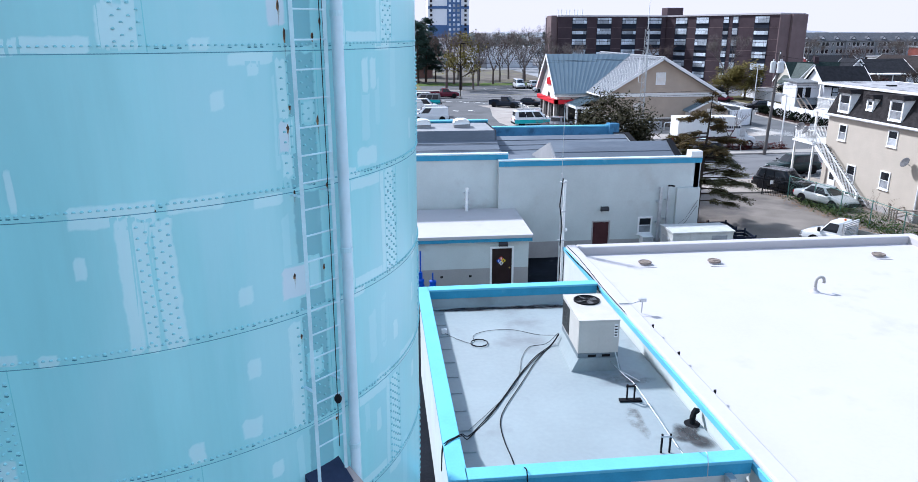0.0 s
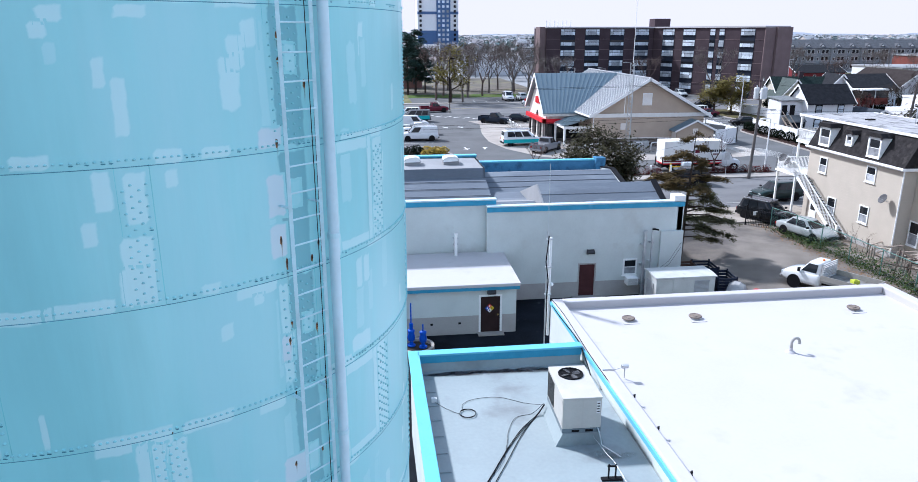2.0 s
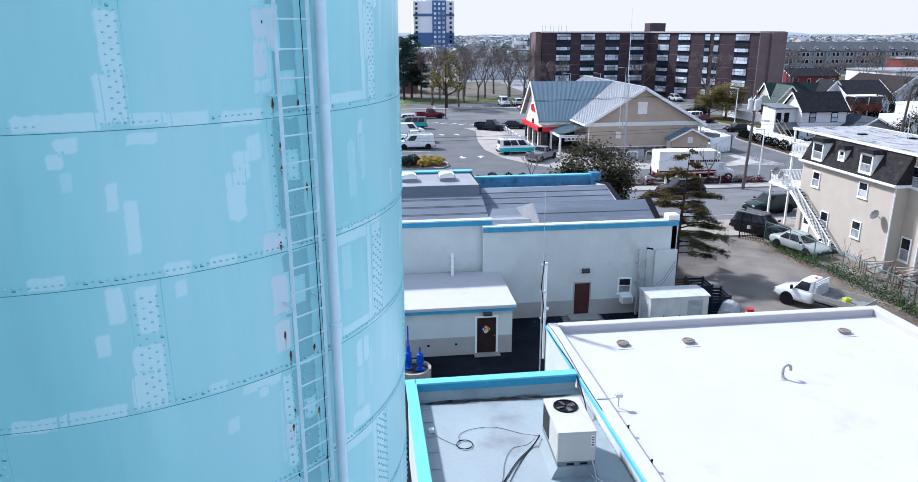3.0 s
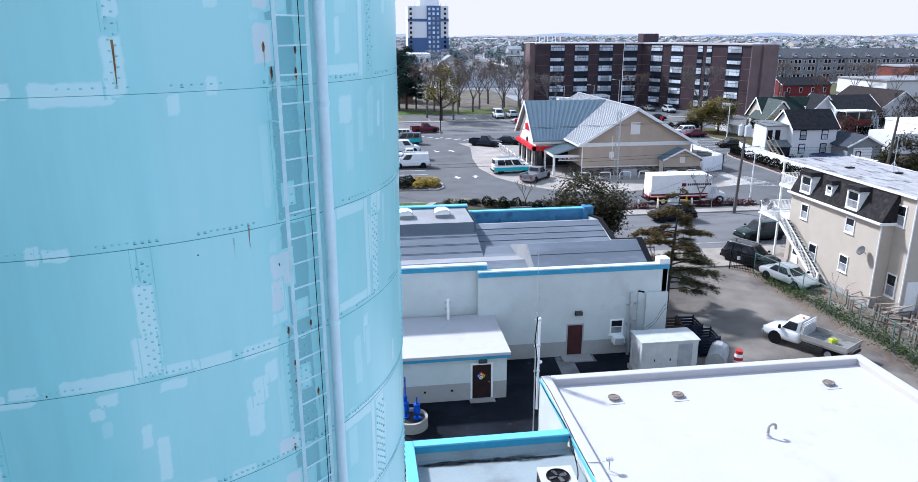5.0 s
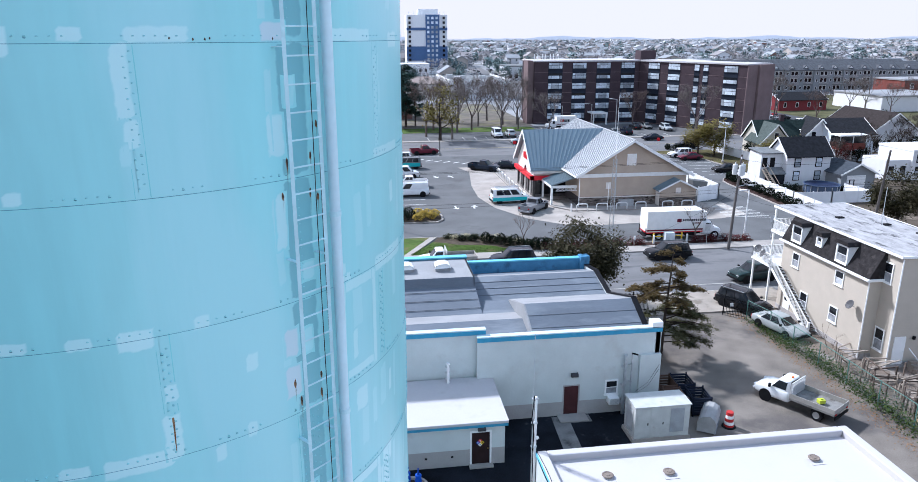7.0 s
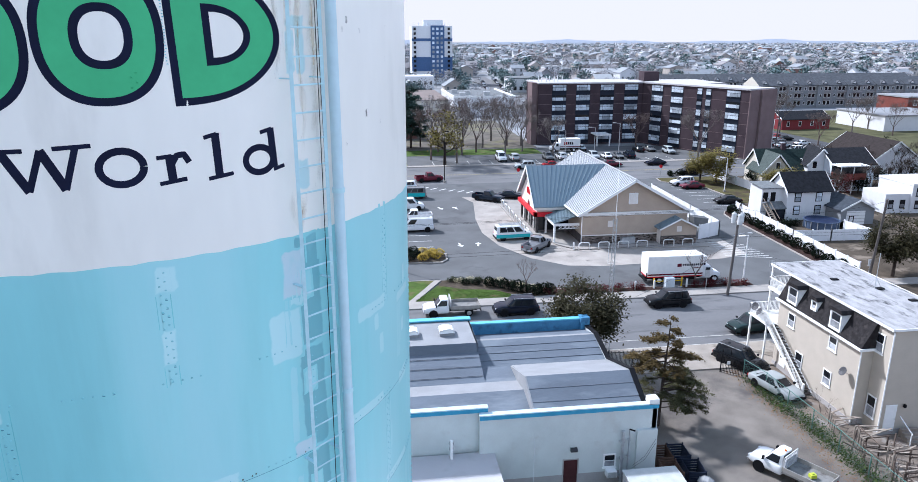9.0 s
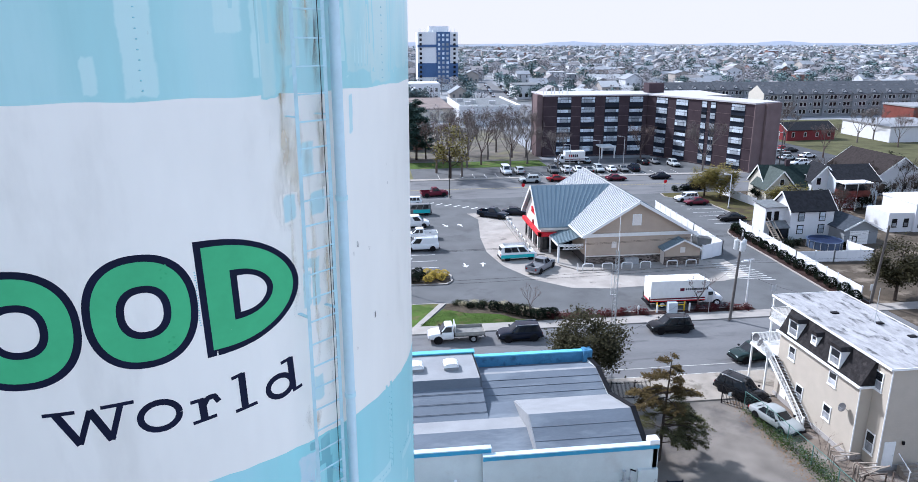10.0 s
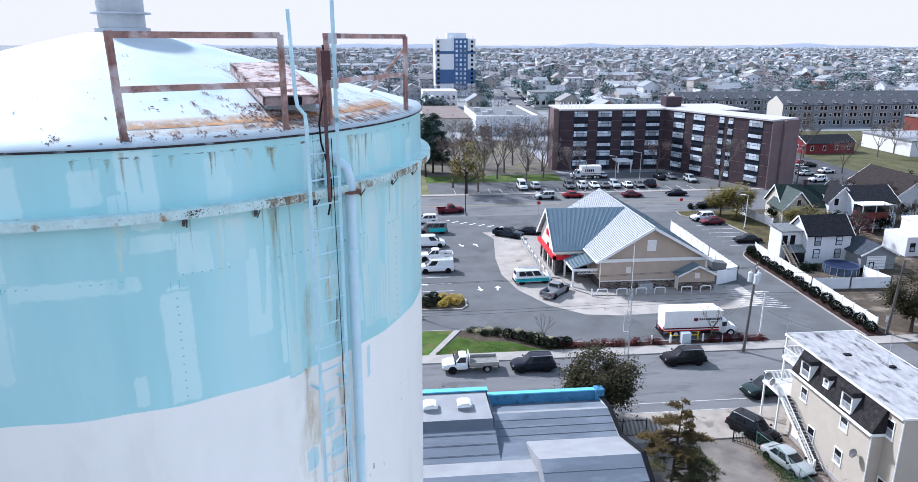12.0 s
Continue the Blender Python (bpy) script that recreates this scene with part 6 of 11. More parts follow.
def hazard_sign(x, y, z, h):
    """Square on its point in four coloured quarters."""
    v = thing("hazard_diamond", "four-colour hazard diamond sign on the dark door", "sign", at=(x, y, z))
    q = h / 2
    for dx, dz, c, n in ((0, q, (0.62, 0.05, 0.03), "red"), (-q, 0, (0.02, 0.09, 0.5), "blue"), (q, 0, (0.75, 0.55, 0.03), "yellow"), (0, -q, (0.8, 0.8, 0.78), "white")):
        part("quarter", Solid().prism([(dx, dz + q * .97), (dx + q * .97, dz), (dx, dz - q * .97), (dx - q * .97, dz)], "y", -0.006, 0.0), mat(n + " sign enamel", c, 0.4, var=0.05), v, n + " quarter", local=True)
        part("numeral_bar", Solid().box(dx - .025, dx + .025, -0.009, -0.006, dz - .05, dz + .05), black_paint if n in ("yellow", "white") else white_paint, v, local=True)


hazard_sign(5.93, 33.315, 1.36, 0.24)


def planter_valves():
    p = thing("concrete_pot", "round concrete well ring filled with dark water", "well", at=(2.0, 31.1, 0))
    part("ring", Solid().lathe((2.0, 31.1, 0), [(0.85, 0), (0.85, 0.55), (0.72, 0.55), (0.72, 0.35), (0.0, 0.35)], 28), concrete, p)
    part("fill", Solid().lathe((2.0, 31.1, 0), [(0.715, 0.4), (0, 0.4)], 28), mat("dark earth fill", (0.035, 0.028, 0.025), 0.6), p)
    blue = mat("blue valve enamel", (0.012, 0.07, 0.42), 0.4, var=0.15, scale=4)
    for x, y, h in ((1.75, 31.25, 2.3), (2.3, 31.0, 1.3)):
        v = thing("blue_valve", "bright blue enamelled valve stand pipe", "valve", "blue valves", at=(x, y, 0.35))
        part("pipe", Solid().rod((x, y, 0.35), (x, y, 0.35 + h * .55), 0.09, 12), blue, v)
        part("body", Solid().lathe((x, y, 0), [(0.09, 0.7), (0.17, 0.75), (0.19, 0.95), (0.14, 1.1), (0.17, 1.2), (0.17, 1.26), (0.07, 1.3)], 16), blue, v, smooth=True)
        part("flange", Solid().lathe((x, y, 0), [(0.1, 0.45), (0.2, 0.45), (0.2, 0.5), (0.1, 0.5)], 16), blue, v)
        part("stem", Solid().rod((x, y, 1.3), (x, y, 0.35 + h), 0.035, 8), blue, v)
planter_valves()

# ---- large building behind with blue parapet trim and a sawtooth roof ----
curtained = mat("glass with a curtain behind", (0.30, 0.31, 0.33), 0.15, var=0.4, scale=1.2, fine=4, bump=0.0, spec=0.6, own=0.4)


def double_window(par, x, y, z, w, h, face, frame_m, split=True, sill=True):
    """A sash window on a wall: face is the outward normal, '-y' or '-x' or '+x' or '+y'. (x, y, z) is its foot's middle on the wall."""
    def B(a0, a1, o0, o1, z0, z1):
        if face == "-y":
            return (x + a0, x + a1, y - o1, y - o0, z + z0, z + z1)
        if face == "+y":
            return (x + a0, x + a1, y + o0, y + o1, z + z0, z + z1)
        if face == "-x":
            return (x - o1, x - o0, y + a0, y + a1, z + z0, z + z1)
        return (x + o0, x + o1, y + a0, y + a1, z + z0, z + z1)
    f = 0.09
    hw = w / 2
    win = part("window", Solid().box(*B(-hw, -hw + f, 0, .06, 0, h)).box(*B(hw - f, hw, 0, .06, 0, h)).box(*B(-hw + f, hw - f, 0, .06, h - f, h)).box(*B(-hw + f, hw - f, 0, .06, 0, f)), frame_m, par, "white framed sash window")
    if split:
        part("pane", Solid().box(*B(-hw + f, hw - f, 0.004, 0.02, f, h / 2 - .02)), curtained, win)
        part("pane", Solid().box(*B(-hw + f, hw - f, 0.004, 0.03, h / 2 + .02, h - f)), glass, win)
        part("meeting_rail", Solid().box(*B(-hw + f, hw - f, 0.004, 0.045, h / 2 - .02, h / 2 + .02)), frame_m, win)
    else:
        part("pane", Solid().box(*B(-hw + f, hw - f, 0.004, 0.02, f, h - f)), glass, win)
    if sill:
        part("sill", Solid().box(*B(-hw - .05, hw + .05, 0, .1, -0.06, 0)), frame_m, win)
    return win


def utility_building():
    b = thing("utility_building", "long pale masonry building with blue parapet trim and sawtooth roof", "building", at=(5, 45, 0))
    yf = 37.75
    def front(x0, x1, y, top, door=None):
        if door:
            part("wall", Solid().box(x0, x1, y, y + .3, 2.08, top), white_wall, b)
            for q in ((x0, door[0]), (door[1], x1)):
                part("wall", Solid().box(*q, y, y + .3, 0.95, 2.08), white_wall, b)
                part("wall_base", Solid().box(*q, y - .004, y + .3, -0.2, 0.95), grey_wall, b, "grey painted lower wall")
        else:
            part("wall", Solid().box(x0, x1, y, y + .3, 0.95, top), white_wall, b)
            part("wall_base", Solid().box(x0, x1, y - .004, y + .3, -0.2, 0.95), grey_wall, b, "grey painted lower wall")
        part("fascia", Solid().box(x0, x1 + .03, y - .05, y, top - .34, top - .06), blue_trim, b, "blue painted fascia")
        part("coping", Solid().box(x0 - .02, x1 + .05, y - .08, y + .36, top - .06, top + .02), mat("weathered pale coping", (0.50, 0.62, 0.67), 0.6, var=0.1, scale=1.5, fine=14, bump=0.03), b, "weathered pale blue coping", bevel=0.012)
    front(6.5, 18.1, yf, 5.66, (11.93, 12.98))
    front(-22, 7.05, yf + .42, 5.98)
    part("parapet_return", Solid().box(17.45, 18.13, yf - .08, yf + .6, 5.6, 5.98), white_paint, b, "white stepped parapet end", bevel=0.03)
    part("buttress", Solid().box(16.75, 18.1, yf - .22, yf, 0, 3.9), white_wall, b)
    # right gable wall follows the roof
    prof = [(yf, 0), (52.7, 0), (52.7, 5.6), (52.4, 5.6), (52.4, 4.95), (49.7, 5.32), (46.6, 4.6), (42.0, 5.98), (38.3, 4.1), (38.0, 5.66), (yf, 5.66)]
    part("wall", Solid().prism(prof, "x", 17.75, 18.05), white_wall, b)
    trim = Solid()
    for p, q in zip(prof[4:8], prof[5:9]):
        trim.bar((17.9, p[0], p[1] + .05), (17.9, q[0], q[1] + .05), 0.36, 0.09)
    part("gable_edge", trim, black_paint, b, "dark metal edge strip")
    part("wall", Solid().box(-22, 18.05, 52.4, 52.7, 0, 5.5), white_wall, b)
    part("back_fascia", Solid().box(8.0, 18.1, 52.34, 52.4, 4.5, 5.5), weathered_trim, b, "wide blue painted parapet face")
    part("back_coping", Solid().box(8.0, 18.15, 52.3, 52.8, 5.5, 5.6), cyan_trim, b)
    part("back_fascia", Solid().box(-22, 8.1, 52.3, 52.4, 5.9, 6.05), blue_trim, b)
    part("back_coping", Solid().box(-22, 8.12, 52.2, 52.8, 6.05, 6.14), cyan_trim, b)
    part("corner_pier", Solid().box(17.4, 18.15, 52.0, 52.8, 0, 5.75), weathered_trim, b)
    # sawtooth roofs: dark slopes to the street side, pale backs
    th = 0.12
    def plane(x0, x1, y0, z0, y1, z1, m, name="roof"):
        part(name, Solid().prism([(y0, z0), (y1, z1), (y1, z1 - th), (y0, z0 - th)], "x", x0, x1), m, b)
    plane(10.4, 17.75, 38.05, 4.1, 42.0, 5.95, slate_roof)
    plane(10.4, 17.75, 42.0, 5.95, 46.6, 4.55, pale_roof)
    plane(8.0, 17.75, 46.6, 4.45, 49.7, 5.28, slate_roof)
    plane(8.0, 17.75, 49.7, 5.28, 50.1, 5.22, pale_roof)
    plane(8.0, 17.75, 50.1, 5.22, 52.4, 4.6, slate_roof)
    plane(-22, 7.05, 38.5, 4.06, 42.2, 4.85, slate_roof)
    plane(7.05, 10.4, 38.05, 4.0, 42.2, 4.85, slate_roof)
    plane(-22, 10.4, 42.2, 4.85, 44.4, 4.42, pale_roof)
    plane(8.0, 10.4, 44.4, 4.42, 46.6, 4.45, slate_roof)
    plane(-22, 8.0, 44.4, 4.42, 47.6, 5.3, slate_roof)
    plane(-22, 8.0, 47.6, 5.3, 47.9, 5.95, slate_roof, "roof_step")
    part("upper_deck", Solid().box(-22, 8.0, 47.9, 52.4, 5.7, 5.95), pale_roof, b, "pale flat upper deck")
    part("step_wall", Solid().prism([(44.4, 4.4), (47.6, 5.3), (47.9, 5.95), (52.4, 5.95), (52.4, 4.0), (44.4, 4.0)], "x", 7.9, 8.02), slate_roof, b)
    part("cheek", Solid().prism([(42.0, 5.95), (46.6, 4.5), (46.6, 4.0), (38.05, 4.0), (38.05, 4.1)], "x", 10.3, 10.42), pale_roof, b)
    seams = Solid()
    for k in range(3):
        seams.box(-22, 8.0, 45.0 + k, 45.03 + k, 4.62 + 0.275 * k, 4.66 + 0.275 * k)
        seams.box(8.0, 17.7, 47.3 + .8 * k, 47.33 + .8 * k, 4.645 + 0.214 * k, 4.68 + 0.214 * k)
        seams.box(10.42, 17.7, 39 + k, 39.03 + k, 4.555 + 0.468 * k, 4.58 + 0.468 * k)
    tagged(part("roof_lap", seams, mat("dark lap line", (0.135, 0.15, 0.175), 0.8), b), kind="stuff")
    d = part("door", Solid().box(12.0, 12.92, yf + .02, yf + .07, 0.02, 2.0), door_red, b, "dark red-brown steel door")
    part("door_frame", Solid().box(11.92, 12.0, yf - .02, yf + .08, 0, 2.08).box(12.92, 13.0, yf - .02, yf + .08, 0, 2.08).box(12.0, 12.92, yf - .02, yf + .08, 2.0, 2.08), grey_wall, b)
    part("doorstep", Solid().box(11.6, 13.4, yf - .9, yf, -0.05, 0.08), concrete, b)
    double_window(b, 15.05, yf, 1.25, 0.85, 1.0, "-y", white_paint)
    return b


utility_building()
wall_lamp(12.6, 37.73, 2.78)


def skylight(x, y):
    v = thing("dome_skylight", "white domed plastic skylight on the flat roof", "skylight", "dome skylights", at=(x, y, 5.95))
    part("curb", Solid().box(-0.55, 0.55, -0.5, 0.5, 0, 0.25), pale_roof, v, local=True)
    part("dome", Solid().prism([(-0.58, 0.25), (0.58, 0.25), (0.5, 0.45), (0.25, 0.56), (-0.25, 0.56), (-0.5, 0.45)], "y", -0.52, 0.52), mat("milky acrylic", (0.78, 0.80, 0.8), 0.25, var=0.05), v, "milky acrylic dome", local=True, bevel=0.1, smooth=True)


skylight(3.1, 49.9); skylight(5.85, 49.9); skylight(-0.2, 49.9)


def window_ac():
    v = thing("window_air_conditioner", "white window air conditioner below the sash", "air conditioner", at=(15.1, 37.7, 0.75))
    part("case", Solid().box(14.78, 15.45, 37.25, 37.75, 0.75, 1.2), white_paint, v, bevel=0.02)
    g = Solid()
    for k in range(9):
        g.box(14.84, 15.4, 37.235, 37.25, 0.79 + .042 * k, 0.81 + .042 * k)
    part("grille", g, steel, v)


window_ac()


def stack_pipe(x, y, z0, z1, r, label, m):
    v = thing("vent_stack", label, "pipe", "wall stacks", at=(x, y, z0))
    part("pipe", Solid().rod((x, y, z0), (x, y, z1), r, 12), m, v, smooth=False)
    part("cap", Solid().rod((x, y, z1), (x, y, z1 + .08), r * 1.25, 12), m, v)
    for k in range(3):
        z = z0 + (z1 - z0) * (0.2 + 0.3 * k)
        part("strap", Solid().box(x - r - .06, x + r + .06, y - .02, y + .3, z, z + .04), steel, v)


stack_pipe(15.75, 37.45, -0.1, 3.95, 0.1, "tall galvanised exhaust stack against the wall", steel)
stack_pipe(16.2, 37.5, 0.2, 4.0, 0.05, "thin dark exhaust pipe against the wall", steel)
single("stack_elbow", Solid().tube([(16.2, 37.5, 4.0), (16.2, 37.45, 4.1), (16.28, 37.3, 4.12), (16.45, 37.2, 4.1)], 0.05, 8), rubber, "black elbow on an exhaust pipe", "pipe", at=(16.2, 37.5, 4))
stack_pipe(4.7, 37.5, 2.9, 4.15, 0.085, "short white flue above the annex roof", white_paint)
single("service_wires", Solid().tube([(18.0, 37.5, 3.2), (17.2, 37.2, 2.2), (16.4, 37.2, 1.6)], 0.012, 4).tube([(18.0, 37.5, 2.9), (17.2, 37.15, 2.0), (16.3, 37.1, 1.45)], 0.012, 4), rubber, "black service wires on the wall", "wire")


def generator():
    g = thing("generator_enclosure", "grey-white louvred standby generator enclosure", "generator", at=(16.9, 35.0, 0))
    x0, x1, y0, y1, z0, z1 = 15.2, 18.55, 34.1, 35.75, 0.25, 2.25
    m = mat("generator paint", (0.47, 0.48, 0.47), 0.5, var=0.1, scale=2, dirt=(0.36, 0.35, 0.33), dirt_at=0.62, dirt_scale=1.5)
    part("skid", Solid().box(x0 - .1, x1 + .1, y0 - .05, y1 + .05, 0, z0), concrete, g)
    part("housing", Solid().box(x0, x1, y0, y1, z0, z1), m, g, bevel=0.03)
    part("lid", Solid().prism([(y0 - .06, z1), (y1 + .06, z1), (y1 + .06, z1 + .06), ((y0 + y1) / 2, z1 + .12), (y0 - .06, z1 + .06)], "x", x0 - .06, x1 + .06), m, g)
    for a, w in ((x0 + .12, 0.75), (x0 + .95, 0.85), (x1 - 1.3, 0.0)):
        if w:
            d = part("access_door", Solid().box(a, a + w, y0 - .02, y0, z0 + .1, z1 - .1), m, g)
            part("latch", Solid().box(a + w - .12, a + w - .06, y0 - .04, y0 - .02, 1.1, 1.25), black_paint, d)
    lv = Solid()
    for k in range(22):
        z = z0 + .3 + .07 * k
        lv.prism([(y0 - .04, z), (y0, z + .045), (y0, z + .06), (y0 - .04, z + .015)], "x", x1 - 1.2, x1 - .35)
    part("louvre", lv, mat("grey louvre", (0.33, 0.34, 0.35), 0.5), g, "grey louvre panel")
    lv = Solid()
    for k in range(18):
        z = z0 + .3 + .075 * k
        lv.prism([(-0.04, z), (0, z + .045), (0, z + .06), (-0.04, z + .015)], "y", y0 + .35, y1 - .35)
    part("louvre", Solid().add(lv, Matrix.Translation((x0, 0, 0))), mat("grey louvre", (0.33, 0.34, 0.35)), g, "grey louvre panel")
    return g


generator()


def crate(x, y, rz, col, name):
    v = thing("open_bin", col + " slatted open bin full of scrap", "bin", "open bins", at=(x, y, 0), rz=rz)
    m = mat(col + " bin paint", {"dark blue": (0.013, 0.018, 0.035), "brown": (0.10, 0.06, 0.045)}[col], 0.6, var=0.25, scale=3)
    part("floor", Solid().box(-0.55, 0.55, -0.75, 0.75, 0.1, 0.16), m, v, local=True)
    for s in (-1, 1):
        for k in range(6):
            part("slat", Solid().box(-0.55, 0.55, s * .75 - .02, s * .75 + .02, 0.18 + .19 * k, 0.31 + .19 * k), m, v, local=True)
            part("slat", Solid().box(s * .55 - .02, s * .55 + .02, -0.75, 0.75, 0.18 + .19 * k, 0.31 + .19 * k), m, v, local=True)
        for q in (-1, 1):
            part("corner_post", Solid().box(s * .55 - .04, s * .55 + .04, q * .75 - .04, q * .75 + .04, 0, 1.35), m, v, local=True)


for x, y, rz, c in ((19.2, 39.0, -4, "brown"), (20.4, 39.0, -4, "dark blue"), (19.1, 37.2, -4, "brown"), (20.6, 37.1, -6, "dark blue")):
    crate(x, y, rz, c, "")


def fuel_tank():
    v = thing("fuel_tank", "grey rounded fuel tank lying beside the generator", "tank", at=(20.4, 35.2, 0), rz=-35)
    m = mat("tank grey", (0.30, 0.30, 0.30), 0.6, var=0.12, scale=2)
    pts = [(-0.5, 0.15), (0.5, 0.15), (0.55, 0.7), (0.42, 1.0), (0.15, 1.15), (-0.15, 1.15), (-0.42, 1.0), (-0.55, 0.7)]
    part("shell", Solid().prism(pts, "y", -1.0, 1.0), m, v, local=True, bevel=0.05)
    part("saddle", Solid().box(-0.5, 0.5, -0.8, -0.6, 0, 0.2).box(-0.5, 0.5, 0.6, 0.8, 0, 0.2), concrete, v, local=True)


fuel_tank()


def drum(x, y):
    v = thing("traffic_drum", "red traffic drum with white bands beside the tank", "traffic drum", "traffic drums", at=(x, y, 0))
    red, wht = mat("faded red plastic", (0.42, 0.035, 0.035), 0.6, var=0.15), mat("reflective white", (0.8, 0.8, 0.78), 0.35)
    for k in range(5):
        r = 0.3 - 0.02 * k
        part("band", Solid().lathe((0, 0, 0), [(0, 0.2 * k), (r, 0.2 * k), (r - .01, 0.2 * k + .2), (0, 0.2 * k + .2)], 18), red if k % 2 == 0 else wht, v, local=True)
    part("foot", Solid().lathe((0, 0, 0), [(0.42, 0), (0.42, 0.05), (0.3, 0.08)], 18), rubber, v, local=True)


drum(21.62, 35.0)

# ---- cream house with mansard roof ----
cream = mat("cream vinyl siding", (0.47, 0.42, 0.355), 0.6, var=0.04, scale=1.2, fine=14, bump=0.05, bands=9.0)
shingle = mat("dark asphalt shingles", (0.026, 0.024, 0.025), 0.95, var=0.35, scale=3.0, fine=22, bump=0.2, bands=7.0, dirt=(0.05, 0.045, 0.044), dirt_at=0.55, dirt_scale=2.0, spec=0.1)
coated = mat("patchy coated roof", (0.33, 0.325, 0.33), 0.8, var=0.25, scale=1.6, fine=10, bump=0.05, stretch=(1.6, 0.55, 1), dirt=(0.07, 0.07, 0.075), dirt_at=0.545, dirt_scale=1.1)
HX, HY0, HY1 = 35.6, 42.3, 52.8


def dormer(h, y, w, z0, z1, xw):
    """A boxed dormer that stands out of the sloping roof."""
    d = part("dormer", Solid().prism([(xw, z0), (xw, z1), (xw + 1.25, z1), (xw + 0.1, z0)], "y", y - w / 2, y + w / 2), white_paint, h, "white boxed dormer")
    part("dormer_roof", Solid().prism([(y - w / 2 - .18, z1), (y + w / 2 + .18, z1), (y + w / 2 - .05, z1 + .3), (y - w / 2 + .05, z1 + .3)], "x", xw - .18, xw + 1.1), shingle, d)
    part("pane", Solid().box(xw - .02, xw, y - w / 2 + .2, y + w / 2 - .2, z0 + .3, (z0 + z1) / 2), curtained, d)
    part("pane", Solid().box(xw - .02, xw, y - w / 2 + .2, y + w / 2 - .2, (z0 + z1) / 2 + .06, z1 - .2), glass, d)
    part("dormer_frame", Solid().box(xw - .05, xw, y - w / 2, y - w / 2 + .14, z0 + .1, z1).box(xw - .05, xw, y + w / 2 - .14, y + w / 2, z0 + .1, z1).box(xw - .05, xw, y - w / 2, y + w / 2, z1 - .12, z1).box(xw - .07, xw, y - w / 2, y + w / 2, z0 + .1, z0 + .22), white_paint, d)


def cream_house():
    h = thing("mansard_house", "three-storey cream house with dark mansard roof and white trim", "house", at=(40, 47, 0))
    part("wall", Solid().box(HX, 36.6, HY0, HY1, 0, 6.2), cream, h, "cream sided projecting wall")
    part("wall", Solid().box(36.6, 43.0, 40.7, HY1, 0, 8.25), cream, h)
    part("foundation", Solid().box(HX - .05, 36.6, HY0 - .04, HY1 + .04, 0, 0.45).box(36.55, 43.05, 40.65, 41.0, 0, 0.45), grey_wall, h)
    part("mansard", Solid().prism([(HX - .18, 6.28), (36.75, 6.28), (36.75, 8.3), (36.45, 8.3)], "y", HY0 - .0, HY1 + .1), shingle, h, "dark shingled mansard slope")
    part("mansard_end", Solid().prism([(HX - .18, 6.28), (36.6, 6.28), (36.6, 8.3), (36.45, 8.3)], "y", HY0 - .12, HY0), shingle, h)
    part("cornice", Solid().box(HX - .3, 36.6, HY0 - .22, HY1 + .2, 6.08, 6.28), white_paint, h, "white cornice", bevel=0.03)
    part("gutter", Solid().box(HX - .38, HX - .28, HY0 - .25, HY1 + .2, 6.16, 6.28), white_paint, h)
    part("flat_roof", Solid().box(36.35, 43.1, 40.55, 55.9, 8.25, 8.42), coated, h, "white coated flat roof blotched with dark patches")
    part("roof_edge", Solid().box(36.3, 36.36, 40.5, 55.95, 8.28, 8.45).box(36.36, 43.15, 40.5, 40.56, 8.28, 8.45).box(43.1, 43.16, 40.5, 55.95, 8.18, 8.46).box(36.36, 43.1, 55.9, 55.96, 8.18, 8.46), white_paint, h, "white roof edge trim")
    for y, z, w, hh in ((50.85, 4.35, 0.95, 1.25), (49.2, 1.25, 1.0, 1.5), (45.4, 4.7, 1.0, 1.15), (45.5, 1.65, 1.0, 1.3)):
        double_window(h, HX, y, z, w, hh, "-x", white_paint)
    for y, z, hh in ((41.9, 6.1, 1.5), (41.7, 1.0, 1.7)):
        double_window(h, 36.6, y, z, 0.95, hh, "-x", white_paint)
    d = part("side_door", Solid().box(HX - .05, HX, 50.9, 51.8, 0.45, 2.45), white_paint, h, "white side door")
    part("door_light", Solid().box(HX - .06, HX - .05, 51.05, 51.65, 1.2, 2.3), glass, d)
    d = part("front_door", Solid().box(36.95, 37.85, 40.64, 40.7, 0.3, 2.4), white_paint, h, "white front door")
    part("door_knob", Solid().ball((37.75, 40.6, 1.3), 0.04, 6, 4), steel, d)
    dormer(h, 51.0, 1.35, 6.35, 7.95, HX - .1)
    dormer(h, 48.4, 0.75, 6.75, 7.75, HX + .1)
    dormer(h, 45.4, 1.35, 6.35, 7.95, HX - .1)
    part("downpipe", Solid().tube([(HX - .1, HY0 - .1, 6.2), (HX - .1, HY0 - .1, 5.9), (HX - .05, HY0 - .06, 5.7), (HX - .05, HY0 - .06, 0.2)], 0.05, 8), white_paint, h)
    part("downpipe", Solid().rod((36.55, 40.62, 8.2), (36.55, 40.62, 0.2), 0.05, 8), white_paint, h)
    # two-level porch at the far end
    part("porch_deck", Solid().box(34.6, 43.0, HY1, 55.8, 3.7, 3.86), white_paint, h, "white porch deck")
    part("upper_deck", Solid().box(36.2, 43.0, HY1, 55.8, 6.1, 6.28), white_paint, h)
